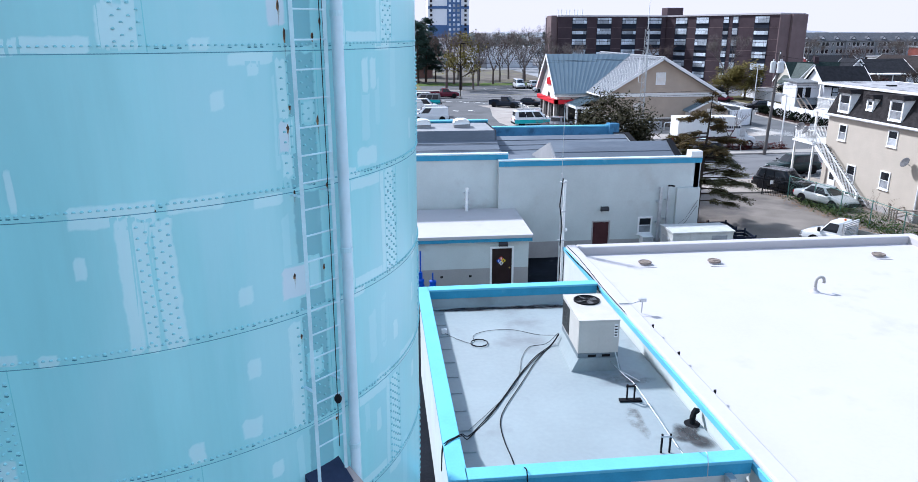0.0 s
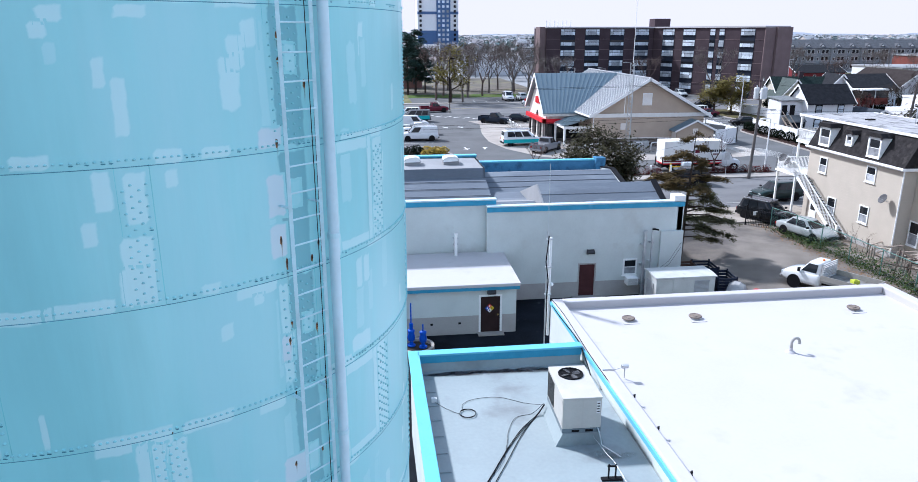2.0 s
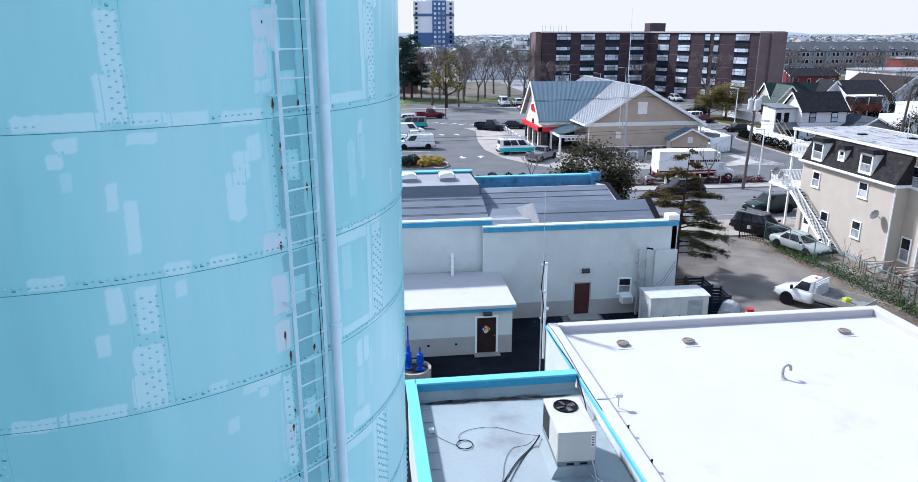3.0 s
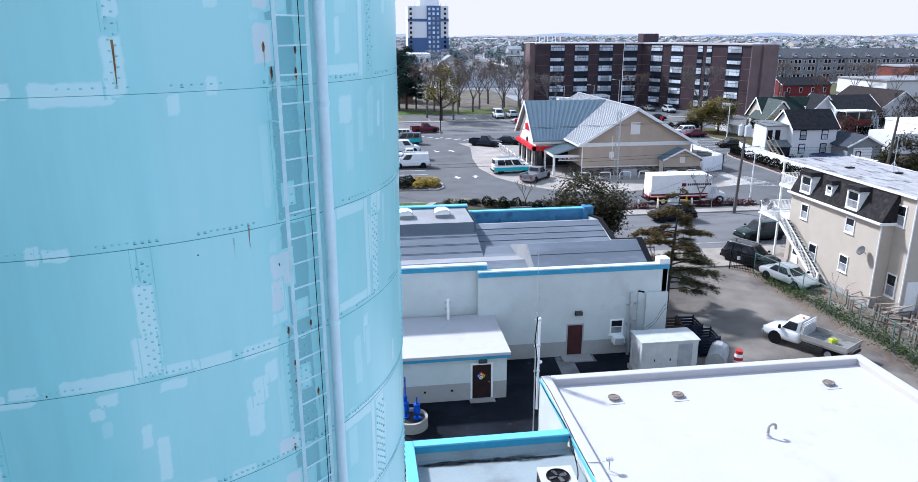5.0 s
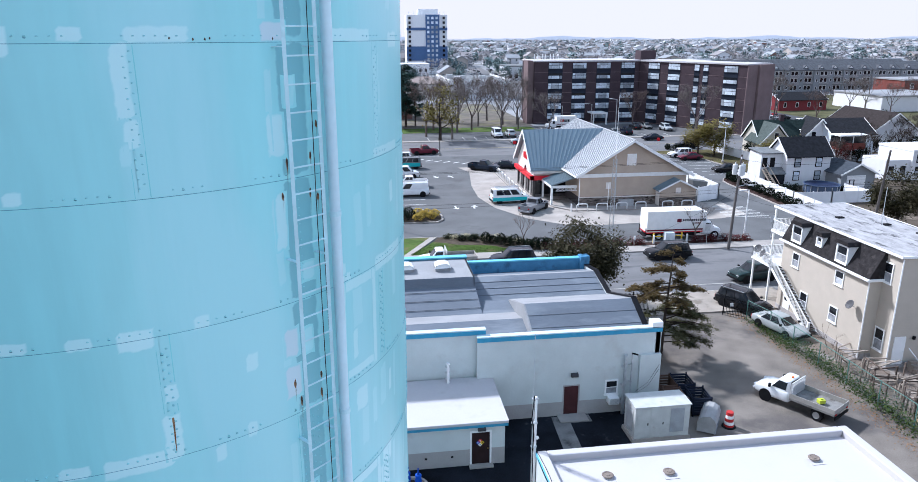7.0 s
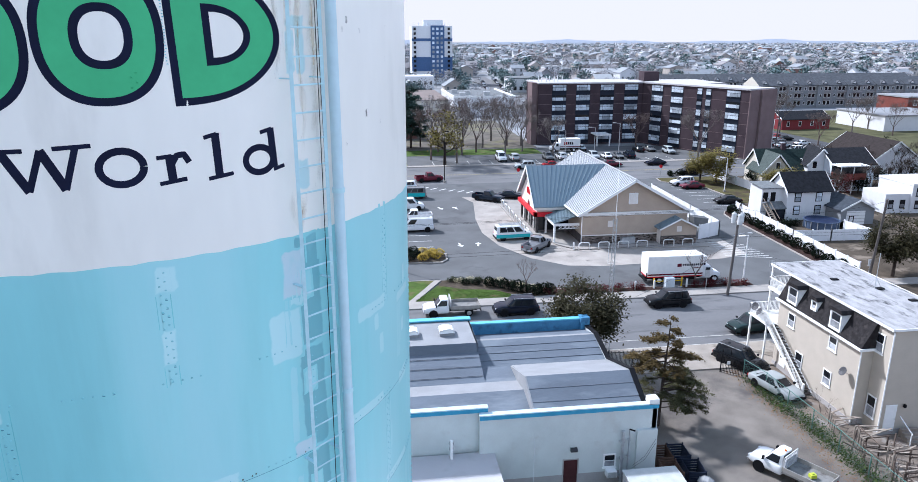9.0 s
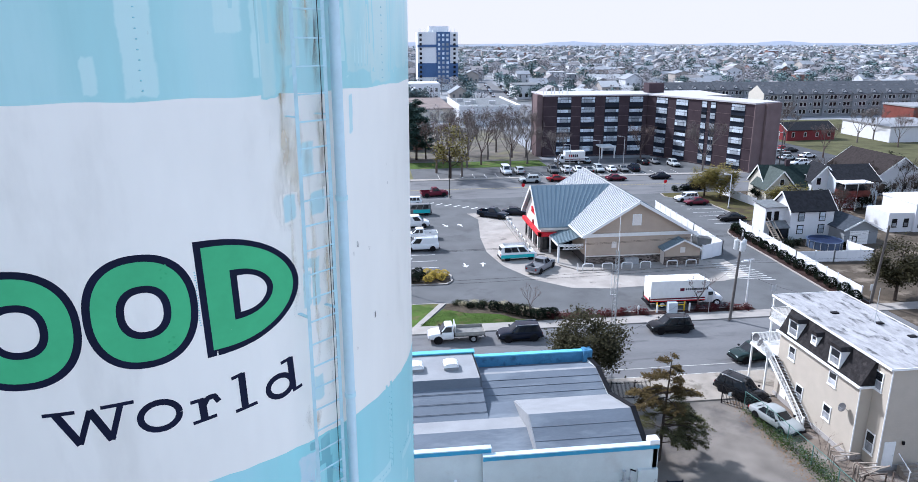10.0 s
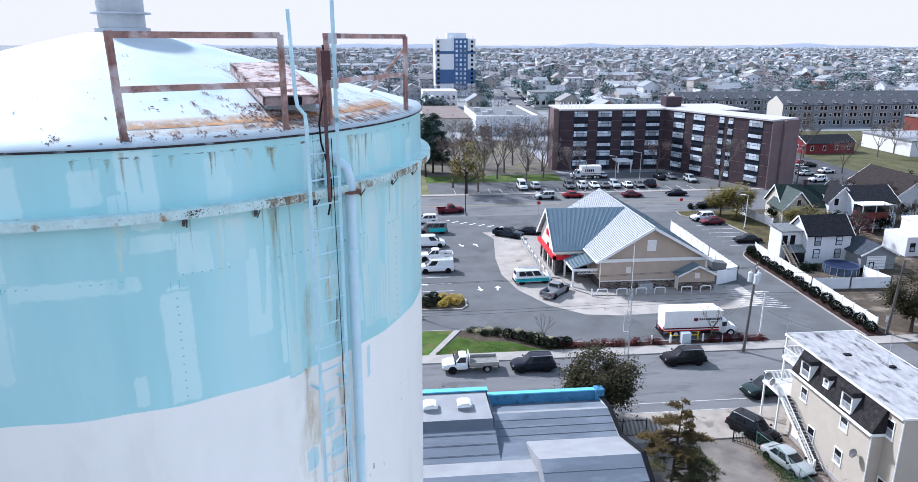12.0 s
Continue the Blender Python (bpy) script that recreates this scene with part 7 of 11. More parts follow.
    for x, y, z0, z1 in ((34.75, 55.6, 0, 3.7), (34.75, 53.0, 0, 3.7), (36.4, 55.65, 3.86, 8.2), (36.4, 53.0, 0, 3.7), (39.6, 55.65, 0, 8.2), (42.8, 55.65, 0, 8.2)):
        part("porch_post", Solid().box(x - .07, x + .07, y - .07, y + .07, z0, z1), white_paint, h)
    def rail(p, q, z):
        n = max(2, int((Vector(q) - Vector(p)).length / 0.13))
        part("porch_rail", Solid().bar((*p, z + .95), (*q, z + .95), 0.08, 0.06).bar((*p, z + .1), (*q, z + .1), 0.05, 0.05), white_paint, h)
        for i in range(n + 1):
            f = i / n
            x, y = p[0] + (q[0] - p[0]) * f, p[1] + (q[1] - p[1]) * f
            part("baluster", Solid().box(x - .018, x + .018, y - .018, y + .018, z + .1, z + .92), white_paint, h)
    rail((34.65, 52.9), (34.65, 55.7), 3.86); rail((34.65, 55.7), (42.9, 55.7), 3.86); rail((36.25, 52.9), (36.25, 55.7), 6.28); rail((36.25, 55.7), (42.9, 55.7), 6.28)
    # side stair down along the wall
    n, y0, y1, z1 = 20, 52.8, 46.9, 3.8
    for i in range(n):
        y, z = y0 + (y1 - y0) * (i + .5) / n, z1 - z1 * (i + 1) / n
        part("stair_tread", Solid().box(34.72, 35.55, y - .15, y + .15, z + .15, z + .19), mat("dark stair tread", (0.06, 0.052, 0.05), 0.8, own=0.15), h)
    for x in (34.68, 35.55):
        part("stair_stringer", Solid().bar((x, y0, z1 - .05), (x, y1, 0.05), 0.05, 0.26), white_paint, h)
    part("stair_handrail", Solid().bar((34.68, y0, z1 + .95), (34.68, y1, 0.98), 0.08, 0.06), white_paint, h)
    for i in range(34):
        f = i / 33
        part("baluster", Solid().box(34.66, 34.7, y0 + (y1 - y0) * f - .018, y0 + (y1 - y0) * f + .018, z1 * (1 - f) + .02, z1 * (1 - f) + .95), white_paint, h)
    part("newel", Solid().box(34.6, 34.76, y1 - .08, y1 + .08, 0, 1.1), white_paint, h)
    return h


cream_house()


def roof_antenna():
    v = thing("tv_antenna", "thin television antenna mast on a tripod", "antenna", at=(41.0, 48.6, 8.42))
    part("mast", Solid().rod((0, 0, 0), (0, 0, 3.0), 0.025, 6), steel, v, local=True)
    for k in range(3):
        a = 2.1 * k
        part("leg", Solid().rod((0, 0, 0.9), (0.6 * math.cos(a), 0.6 * math.sin(a), 0), 0.02, 6), steel, v, local=True)
    for x, y in ((-1.9, 2.4), (0.3, -0.2), (1.0, -3.0)):
        w = thing("roof_opening", "dark square roof hatch opening", "hatch", "roof hatches", at=(41 + x, 48.6 + y, 8.42))
        part("frame", Solid().box(-.3, .3, -.2, .2, 0, .1), black_paint, w, local=True)


roof_antenna()


def dish(x, y, z, rz):
    v = thing("satellite_dish", "grey satellite dish on a wall arm", "satellite dish", "satellite dishes", at=(x, y, z), rz=rz)
    m = mat("dish grey", (0.075, 0.075, 0.08), 0.5)
    part("reflector", Solid().add(Solid().lathe((0, 0, 0), [(0, 0), (0.15, 0.02), (0.28, 0.06), (0.36, 0.11), (0.34, 0.12), (0.27, 0.08), (0.14, 0.04), (0, 0.02)], 20), Matrix.Translation((-0.35, 0, 0.1)) @ Matrix.Rotation(radians(-60), 4, "Y")), m, v, local=True, smooth=True)
    part("arm", Solid().rod((0, 0, -0.1), (-0.33, 0, 0.08), 0.03, 6), steel, v, local=True)
    part("feed", Solid().rod((-0.35, 0, 0.0), (-0.75, 0, 0.25), 0.015, 6), steel, v, local=True)


dish(35.55, 43.3, 3.85, 0)
dish(34.6, 54.4, 4.9, 20)
dish(34.6, 53.4, 4.7, -10)

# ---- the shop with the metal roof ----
# one roof metal in two tones: paler on the sunward slope, darker elsewhere
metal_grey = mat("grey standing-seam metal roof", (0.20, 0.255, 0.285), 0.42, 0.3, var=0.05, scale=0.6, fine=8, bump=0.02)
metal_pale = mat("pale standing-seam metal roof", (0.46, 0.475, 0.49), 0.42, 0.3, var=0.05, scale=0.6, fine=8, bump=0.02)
# rib grey includes the shade the ribs show against the pale slope
shaded_rib = mat("shadowed grey rib", (0.27, 0.285, 0.30), 0.5, 0.2, var=0.05)
beige = mat("beige stucco", (0.43, 0.35, 0.28), 0.85, var=0.06, scale=1, fine=16, bump=0.05)
cream_stucco = mat("pale stucco", (0.72, 0.67, 0.62), 0.85, var=0.05, scale=1, fine=16, bump=0.04)
stone = mat("ledge stone", (0.085, 0.077, 0.075), 0.85, var=0.3, scale=2, fine=10, bump=0.2, own=0.35)
ledge = mat("split ledge stones", (0.15, 0.125, 0.11), 0.85, var=0.25, scale=3, fine=16, bump=0.2, own=0.75)
for link in [k for k in ledge.node_tree.links if k.from_node.type == "OBJECT_INFO"]:
    ledge.node_tree.links.new(ledge.node_tree.nodes.new("ShaderNodeNewGeometry").outputs["Random Per Island"], link.to_socket)
shop_red = mat("red shop fascia", (0.55, 0.02, 0.03), 0.45, var=0.08)


def seam_ribs(p0, p1, up0, up1, n):
    """Ribs on a roof plane: n of them from the eave line p0-p1 up to the line up0-up1."""
    s = Solid()
    for i in range(n + 1):
        f = i / n
        a = Vector(p0).lerp(Vector(p1), f)
        b = Vector(up0).lerp(Vector(up1), f)
        s.bar(a + Vector((0, 0, 0.03)), b + Vector((0, 0, 0.03)), 0.05, 0.07)
    return s


def shop():
    b = thing("convenience_shop", "beige single-storey shop with grey metal gable roofs and red fascia", "shop", at=(37, 104, 0))
    x0, x1, y0, y1 = 30.0, 45.4, 91.6, 117.0
    part("wall", Solid().prism([(x0, 1.35), (x1, 1.35), (x1, 4.4), (37.2, 9.0), (x0, 4.4)], "y", y0, y0 + .3), beige, b, "beige stucco gable wall")
    part("wall", Solid().box(x0, x0 + .3, y0 + .3, 98.4, 1.35, 4.5), beige, b)
    part("wall", Solid().box(x1 - .3, x1, y0 + .3, y1 - .3, 0, 4.5), beige, b)
    part("wall", Solid().box(x0, x1, y1 - .3, y1, 0, 4.5), beige, b)
    part("stone_base", Solid().box(x0 - .06, x1, y0 - .06, y0 + .25, 0, 1.3).box(x0 - .06, x0 + .2, y0 + .25, 98.4, 0, 1.3), stone, b, "dark ledge-stone base course")
    courses = Solid()
    def lay(xa, xb, y, z1):
        """Split-faced stones in thin courses, each a little proud of the last."""
        z, row = 0.02, random.Random(int(xa * 10))
        while z < z1 - .06:
            h, x = row.uniform(.08, .16), xa
            while x < xb - .05:
                w = min(row.uniform(.2, .6), xb - x)
                courses.box(x + .006, x + w - .006, y - row.uniform(.015, .06), y + .02, z + .006, min(z + h, z1) - .006)
                x += w
            z += h
    lay(x0 - .06, 41.0, y0 - .06, 1.3)
    lay(41.0, 46.2, 89.95, 1.3)
    tagged(part("ledge_stone", courses, ledge, b, "mixed brown and grey ledge stones"), kind="stuff")
    part("string_course", Solid().box(x0 - .1, x1 + .1, y0 - .1, y0, 1.3, 1.42), cream_stucco, b)
    part("frieze", Solid().box(x0 - .3, x1 + .3, y0 - .12, y0, 4.15, 4.6), white_paint, b, "white frieze board")
    part("eave_return", Solid().box(x0 - .7, x1 + .8, y0 - .3, y0 - .1, 4.5, 4.66), white_paint, b)
    part("gable_vent", Solid().box(36.55, 37.85, y0 - .08, y0, 5.7, 7.3), white_paint, b, "white louvred gable vent")
    lv = Solid()
    for k in range(10):
        lv.box(36.65, 37.75, y0 - .1, y0 - .08, 5.8 + .145 * k, 5.87 + .145 * k)
    part("gable_louvre", lv, cream_stucco, b)
    part("wall_panel", Solid().box(33.7, 34.4, y0 - .05, y0, 2.5, 3.4), cream_stucco, b)
    # main roof
    e, rz0, rz1 = 0.35, 4.45, 9.25
    xl, xr, ya, yb = 29.2, 46.2, 90.9, 117.8
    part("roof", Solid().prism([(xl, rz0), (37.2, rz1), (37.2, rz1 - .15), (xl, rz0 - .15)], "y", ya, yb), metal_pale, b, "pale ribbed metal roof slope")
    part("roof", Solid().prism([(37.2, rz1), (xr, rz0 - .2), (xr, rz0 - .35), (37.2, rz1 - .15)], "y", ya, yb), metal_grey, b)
    part("roof_ribs", seam_ribs((xl, ya, rz0), (xl, yb, rz0), (37.2, ya, rz1), (37.2, yb, rz1), 54), shaded_rib, b)
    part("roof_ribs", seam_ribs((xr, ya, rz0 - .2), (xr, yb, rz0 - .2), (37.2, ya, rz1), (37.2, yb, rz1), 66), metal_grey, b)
    part("barge_board", Solid().bar((xl, ya - .03, rz0 - .1), (37.2, ya - .03, rz1 - .1), 0.08, 0.38).bar((37.2, ya - .03, rz1 - .1), (xr, ya - .03, rz0 - .3), 0.08, 0.38), white_paint, b, "white barge board")
    part("gutter", Solid().box(xl - .12, xl + .02, ya, 98.2, rz0 - .2, rz0 - .02), white_paint, b)
    part("ridge_cap", Solid().box(37.05, 37.35, ya, yb, rz1 - .02, rz1 + .1), metal_pale, b)
    # front gable towards the car park
    gy0, gy1, gx, gz = 98.2, 108.8, 25.1, 9.35
    gm = (gy0 + gy1) / 2
    part("wall", Solid().prism([(gy0 + .2, 2.9), (gy1 - .2, 2.9), (gy1 - .2, 4.4), (gm, 8.9), (gy0 + .2, 4.4)], "x", gx, gx + .3), cream_stucco, b, "pale stucco front gable")
    part("wall", Solid().box(gx + .3, 30.0, gy0 + .2, gy0 + .5, 2.9, 4.4), cream_stucco, b)
    part("shopfront", Solid().box(gx + .1, 30, gy0 + .35, gy0 + .45, 0.5, 2.9).box(gx + .1, gx + .2, gy0 + .4, gy1 - .4, 0.5, 2.9), glass, b, "dark shopfront glazing")
    part("shopfront_sill", Solid().box(gx, 30, gy0 + .2, gy0 + .5, 0, 0.5).box(gx, gx + .3, gy0 + .5, gy1 - .2, 0, 0.5), stone, b)
    for i in range(7):
        y = gy0 + .3 + i * (gy1 - gy0 - .7) / 6
        part("shopfront_pier", Solid().box(gx - .04, gx + .3, y - .12, y + .22, 0, 2.9), cream_stucco if i % 2 else stone, b)
    part("red_fascia", Solid().box(gx - .5, gx, gy0 - .3, gy1 + .3, 2.7, 3.3).box(gx - .5, 28.2, gy0 - .3, gy0 + .2, 2.7, 3.3), shop_red, b, "red shop fascia", bevel=0.02)
    part("arch_panel", Solid().add(Solid().lathe((0, 0, 0), [(0.0, 0), (0.75, 0)], 24, 0, 180), Matrix.Translation((gx - .015, gm, 3.3)) @ Matrix(((0, 0, 1, 0), (1, 0, 0, 0), (0, 1, 0, 0), (0, 0, 0, 1)))), glass, b, "dark half-round window")
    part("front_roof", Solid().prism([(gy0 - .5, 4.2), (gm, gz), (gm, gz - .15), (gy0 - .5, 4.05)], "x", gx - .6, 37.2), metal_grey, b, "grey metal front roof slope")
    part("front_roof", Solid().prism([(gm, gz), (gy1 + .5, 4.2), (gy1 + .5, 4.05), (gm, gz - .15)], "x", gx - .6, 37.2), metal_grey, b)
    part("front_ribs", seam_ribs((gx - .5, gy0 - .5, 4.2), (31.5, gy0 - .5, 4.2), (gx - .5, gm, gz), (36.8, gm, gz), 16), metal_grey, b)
    part("front_barge", Solid().bar((gx - .63, gy0 - .5, 4.1), (gx - .63, gm, gz - .1), 0.08, 0.36).bar((gx - .63, gm, gz - .1), (gx - .63, gy1 + .5, 4.1), 0.08, 0.36), white_paint, b)
    part("front_frieze", Solid().box(gx - .5, 29.8, gy0 - .4, gy0 + .2, 3.7, 4.15), cream_stucco, b)
    # porch roof at the inner corner, on a white post
    part("porch_roof", Solid().prism([(26.3, 2.95), (30.2, 4.1), (30.2, 3.95), (26.3, 2.8)], "y", 93.0, 98.4), metal_grey, b, "low metal porch roof")
    part("porch_ribs", seam_ribs((26.3, 93.0, 2.95), (26.3, 98.4, 2.95), (30.2, 93.0, 4.1), (30.2, 98.4, 4.1), 12), metal_grey, b)
    part("porch_beam", Solid().box(26.3, 30, 92.95, 93.1, 2.5, 2.85).box(26.25, 26.45, 93.0, 98.2, 2.55, 2.85), white_paint, b)
    tr = Solid()
    for k in range(5):
        x = 27.0 + .6 * k
        tr.bar((x, 93.0, 2.1), (x + .6, 93.0, 2.55), 0.04, 0.06).bar((x + .6, 93.0, 2.1), (x, 93.0, 2.55), 0.04, 0.06)
    tr.box(27.0, 30, 92.96, 93.04, 2.06, 2.12)
    part("porch_lattice", tr, white_paint, b, "white cross lattice")
    for y in (93.1, 97.9):
        part("porch_post", Solid().box(26.3, 26.55, y - .12, y + .12, 0.1, 2.6), white_paint, b)
    part("downpipe", Solid().rod((x0 - .12, y0 - .1, 0.1), (x0 - .12, y0 - .1, 4.4), 0.06, 8), white_paint, b)
    # small gabled store on the front
    sx0, sx1, sy = 41.0, 46.2, 90.0
    part("store_wall", Solid().prism([(sx0, 1.35), (sx1, 1.35), (sx1, 2.5), (43.6, 3.6), (sx0, 2.5)], "y", sy, sy + .2), beige, b)
    part("store_wall", Solid().box(sx0, sx0 + .2, sy + .2, y0, 0, 2.5), cream_stucco, b)
    part("store_wall", Solid().box(sx1 - .2, sx1, sy + .2, y0 + 1, 0, 2.5), cream_stucco, b)
    part("stone_base", Solid().box(sx0, sx1, sy - .05, sy + .2, 0, 1.3), stone, b)
    part("store_roof", Solid().prism([(sx0 - .4, 2.4), (43.6, 3.85), (43.6, 3.72), (sx0 - .4, 2.27)], "y", sy - .4, y0).prism([(43.6, 3.85), (sx1 + .4, 2.4), (sx1 + .4, 2.27), (43.6, 3.72)], "y", sy - .4, y0), metal_grey, b)
    part("store_ribs", seam_ribs((sx0 - .4, sy - .4, 2.4), (sx0 - .4, y0, 2.4), (43.6, sy - .4, 3.85), (43.6, y0, 3.85), 5), metal_grey, b)
    part("store_barge", Solid().bar((sx0 - .4, sy - .42, 2.33), (43.6, sy - .42, 3.78), 0.06, 0.22).bar((43.6, sy - .42, 3.78), (sx1 + .4, sy - .42, 2.33), 0.06, 0.22), white_paint, b)
    part("store_panel", Solid().box(43.25, 43.95, sy - .04, sy, 1.9, 2.7), cream_stucco, b)
    part("meter_box", Solid().box(35.6, 37.6, y0 - .7, y0 - .1, 0.15, 1.0), steel, b, "grey meter cabinet")
    return b


shop()
sg = thing("shop_sign", "red abstract sign shapes on the shop gable", "sign", at=(25.05, 103.4, 5.2))
for k in range(4):
    part("sign_mark", Solid().add(Solid().prism([(-.42 + 0, 0), (0.0, 0.0), (0.1, 1.1 - .08 * k), (-.32, 1.1 - .08 * k)], "x", -.12, 0), Matrix.Translation((0, -1.0 + .62 * k, -.1))), shop_red, sg, local=True, bevel=0.02)


def hoop(x, y):
    v = thing("hoop_bollard", "white painted steel hoop barrier", "bollard", "hoop bollards", at=(x, y, 0.1))
    pts = [(-0.75, 0, 0), (-0.75, 0, 0.75), (-0.68, 0, 0.9), (-0.5, 0, 0.97), (0.5, 0, 0.97), (0.68, 0, 0.9), (0.75, 0, 0.75), (0.75, 0, 0)]
    part("hoop", Solid().tube(pts, 0.075, 8), white_paint, v, local=True, smooth=True)
    return v


for x in (29.6, 32.4, 35.2, 37.9, 41.8, 44.6):
    hoop(x, 89.1)
for k in range(8):
    v = hoop(24.0, 98.4 + 2.6 * k)
    v.matrix_basis = pose(23.6, 97.5 + 2.7 * k, 0.1, 0, 0, 90)
for x, y in ((28.2, 89.4), (48.0, 92.5), (36.9, 72.95), (32.9, 72.9), (30.6, 72.9)):
    single("post_bollard", Solid().lathe((x, y, 0), [(0.11, 0), (0.11, 1.0), (0.08, 1.08), (0, 1.1)], 12), white_paint, "white round bollard post", "bollard", "post bollards", at=(x, y, 0))
yb = thing("yellow_barrier", "yellow steel pipe guard round a utility cabinet", "barrier", at=(34.6, 74.2, 0))
for x in (33.6, 37.0):
    part("post", Solid().rod((x - .6, 73.25, 0), (x - .6, 73.25, 1.2), 0.09, 10), mat("safety yellow", (0.62, 0.42, 0.02), 0.5, var=0.1), yb)
part("bar", Solid().rod((33.0, 73.25, 0.8), (36.4, 73.25, 0.8), 0.06, 8), mat("safety yellow", (0.62, 0.42, 0.02)), yb)
single("utility_cabinet", Solid().box(34.1, 35.2, 72.4, 73.1, 0.05, 1.4), mat("pale blue-grey cabinet", (0.50, 0.55, 0.60), 0.5), "pale blue-grey utility cabinet", "cabinet", bevel=0.04, at=(34.6, 72.8, 0))


def white_fence(pts, h, name="white_vinyl_fence", label="tall white vinyl panel fence"):
    f = thing(name, label, "fence", at=(*pts[0], 0))
    m = mat("white vinyl", (0.76, 0.77, 0.79), 0.45, var=0.04, scale=1)
    for p, q in zip(pts, pts[1:]):
        d = Vector(q) - Vector(p)
        n = max(1, round(d.length / 2.4))
        for i in range(n + 1):
            c = Vector(p) + d * i / n
            part("post", Solid().box(c.x - .07, c.x + .07, c.y - .07, c.y + .07, 0, h + .1), m, f)
        for i in range(n):
            a, b = Vector(p) + d * i / n, Vector(p) + d * (i + 1) / n
            part("panel", Solid().bar((*a, h / 2 + .03), (*b, h / 2 + .03), 0.04, h - .06), m, f)
    return f


white_fence([(47.6, 92.0), (51.6, 93.8), (51.9, 104), (52.4, 121)], 2.2, "screen_fence", "tall white screen fence behind the shop")
white_fence([(59.3, 73.6), (60.1, 88.6), (61.2, 106.6)], 1.9)
white_fence([(72.1, 135.6), (73.2, 122.6)], 1.7)
white_fence([(60.4, 89.0), (66.0, 88.6), (72.1, 88.4), (71.4, 93.4)], 1.7)
single("dumpster", Solid().add(Solid().prism([(-1, 0.15), (1, 0.15), (1.15, 1.25), (-1.15, 1.55)], "y", -0.8, 0.8), Matrix.Translation((49.3, 95.8, 1.0))), mat("dark grey tarp", (0.12, 0.125, 0.13), 0.7), "dark grey covered bin behind the screen fence", "bin", bevel=0.05, at=(49.3, 95.8, 0))

# ---- brown apartment block ----
brick = mat("brown brick", (0.060, 0.043, 0.050), 0.85, var=0.15, scale=0.5, fine=9, bump=0.06, bands=12)
brick_light = mat("lighter brown brick", (0.17, 0.125, 0.125), 0.85, var=0.12, scale=0.5, fine=9, bump=0.05)
bay_dark = mat("dark spandrel", (0.014, 0.02, 0.034), 0.6, var=0.2, scale=0.6)
blind = mat("window with pale blind", (0.47, 0.52, 0.57), 0.18, var=0.35, scale=0.35, fine=2.0, bump=0.0, own=0.45)


def apartment_wing(par, p, q, cols, depth, top):
    """Facade from p to q, seen with its outside on the right of the way; cols: (distance, width) of the window bays."""
    p, q = Vector((*p, 0)), Vector((*q, 0))
    d = (q - p).normalized()
    n = Vector((d.y, -d.x, 0))
    m = Matrix((( d.x, n.x, 0, p.x), (d.y, n.y, 0, p.y), (0, 0, 1, 0), (0, 0, 0, 1)))
    L = (q - p).length
    def S(s):
        return Solid().add(s, m)
    part("wall", S(Solid().box(0, L, -depth, 0, 0, top)), brick, par, "brown brick wing")
    part("roof", S(Solid().box(-.2, L + .2, -depth - .2, .25, top, top + .35)), white_roof, par, "pale roof edge")
    storey = (top - 0.4) / 6
    for k in range(6):
        part("floor_band", S(Solid().box(0, L, 0, 0.04, 0.25 + storey * k, 0.33 + storey * k)), brick_light, par)
    for c, w in cols:
        bay = part("window_bay", S(Solid().box(c - w / 2, c + w / 2, 0.0, 0.06, 0.3, top - .3)), bay_dark, par, "dark glazed bay")
        half = w / 2 - .1
        wide = half * .56 if w > 2.5 else 0.0
        for k in range(6):
            z, hh = 0.3 + storey * k + storey * 0.38, storey * .54
            cells = ((-half, -wide - .07), (-wide, wide), (wide + .07, half)) if wide else ((-half, half),)
            for a, b in cells:
                part("window", S(Solid().box(a + c, b + c, 0.06, 0.1, z, z + hh * .56)), blind, bay)
                part("window", S(Solid().box(a + c, b + c, 0.06, 0.09, z + hh * .62, z + hh)), blind if (k * 7 + int(c * 3)) % 5 else glass, bay)
            part("sill", S(Solid().box(c - w / 2, c + w / 2, 0.06, 0.2, z - .16, z - .06)), bay_dark, bay)
            part("spandrel_rail", S(Solid().box(c - half, c + half, 0.2, 0.23, z - .04, z + .01)), bay_dark, bay)


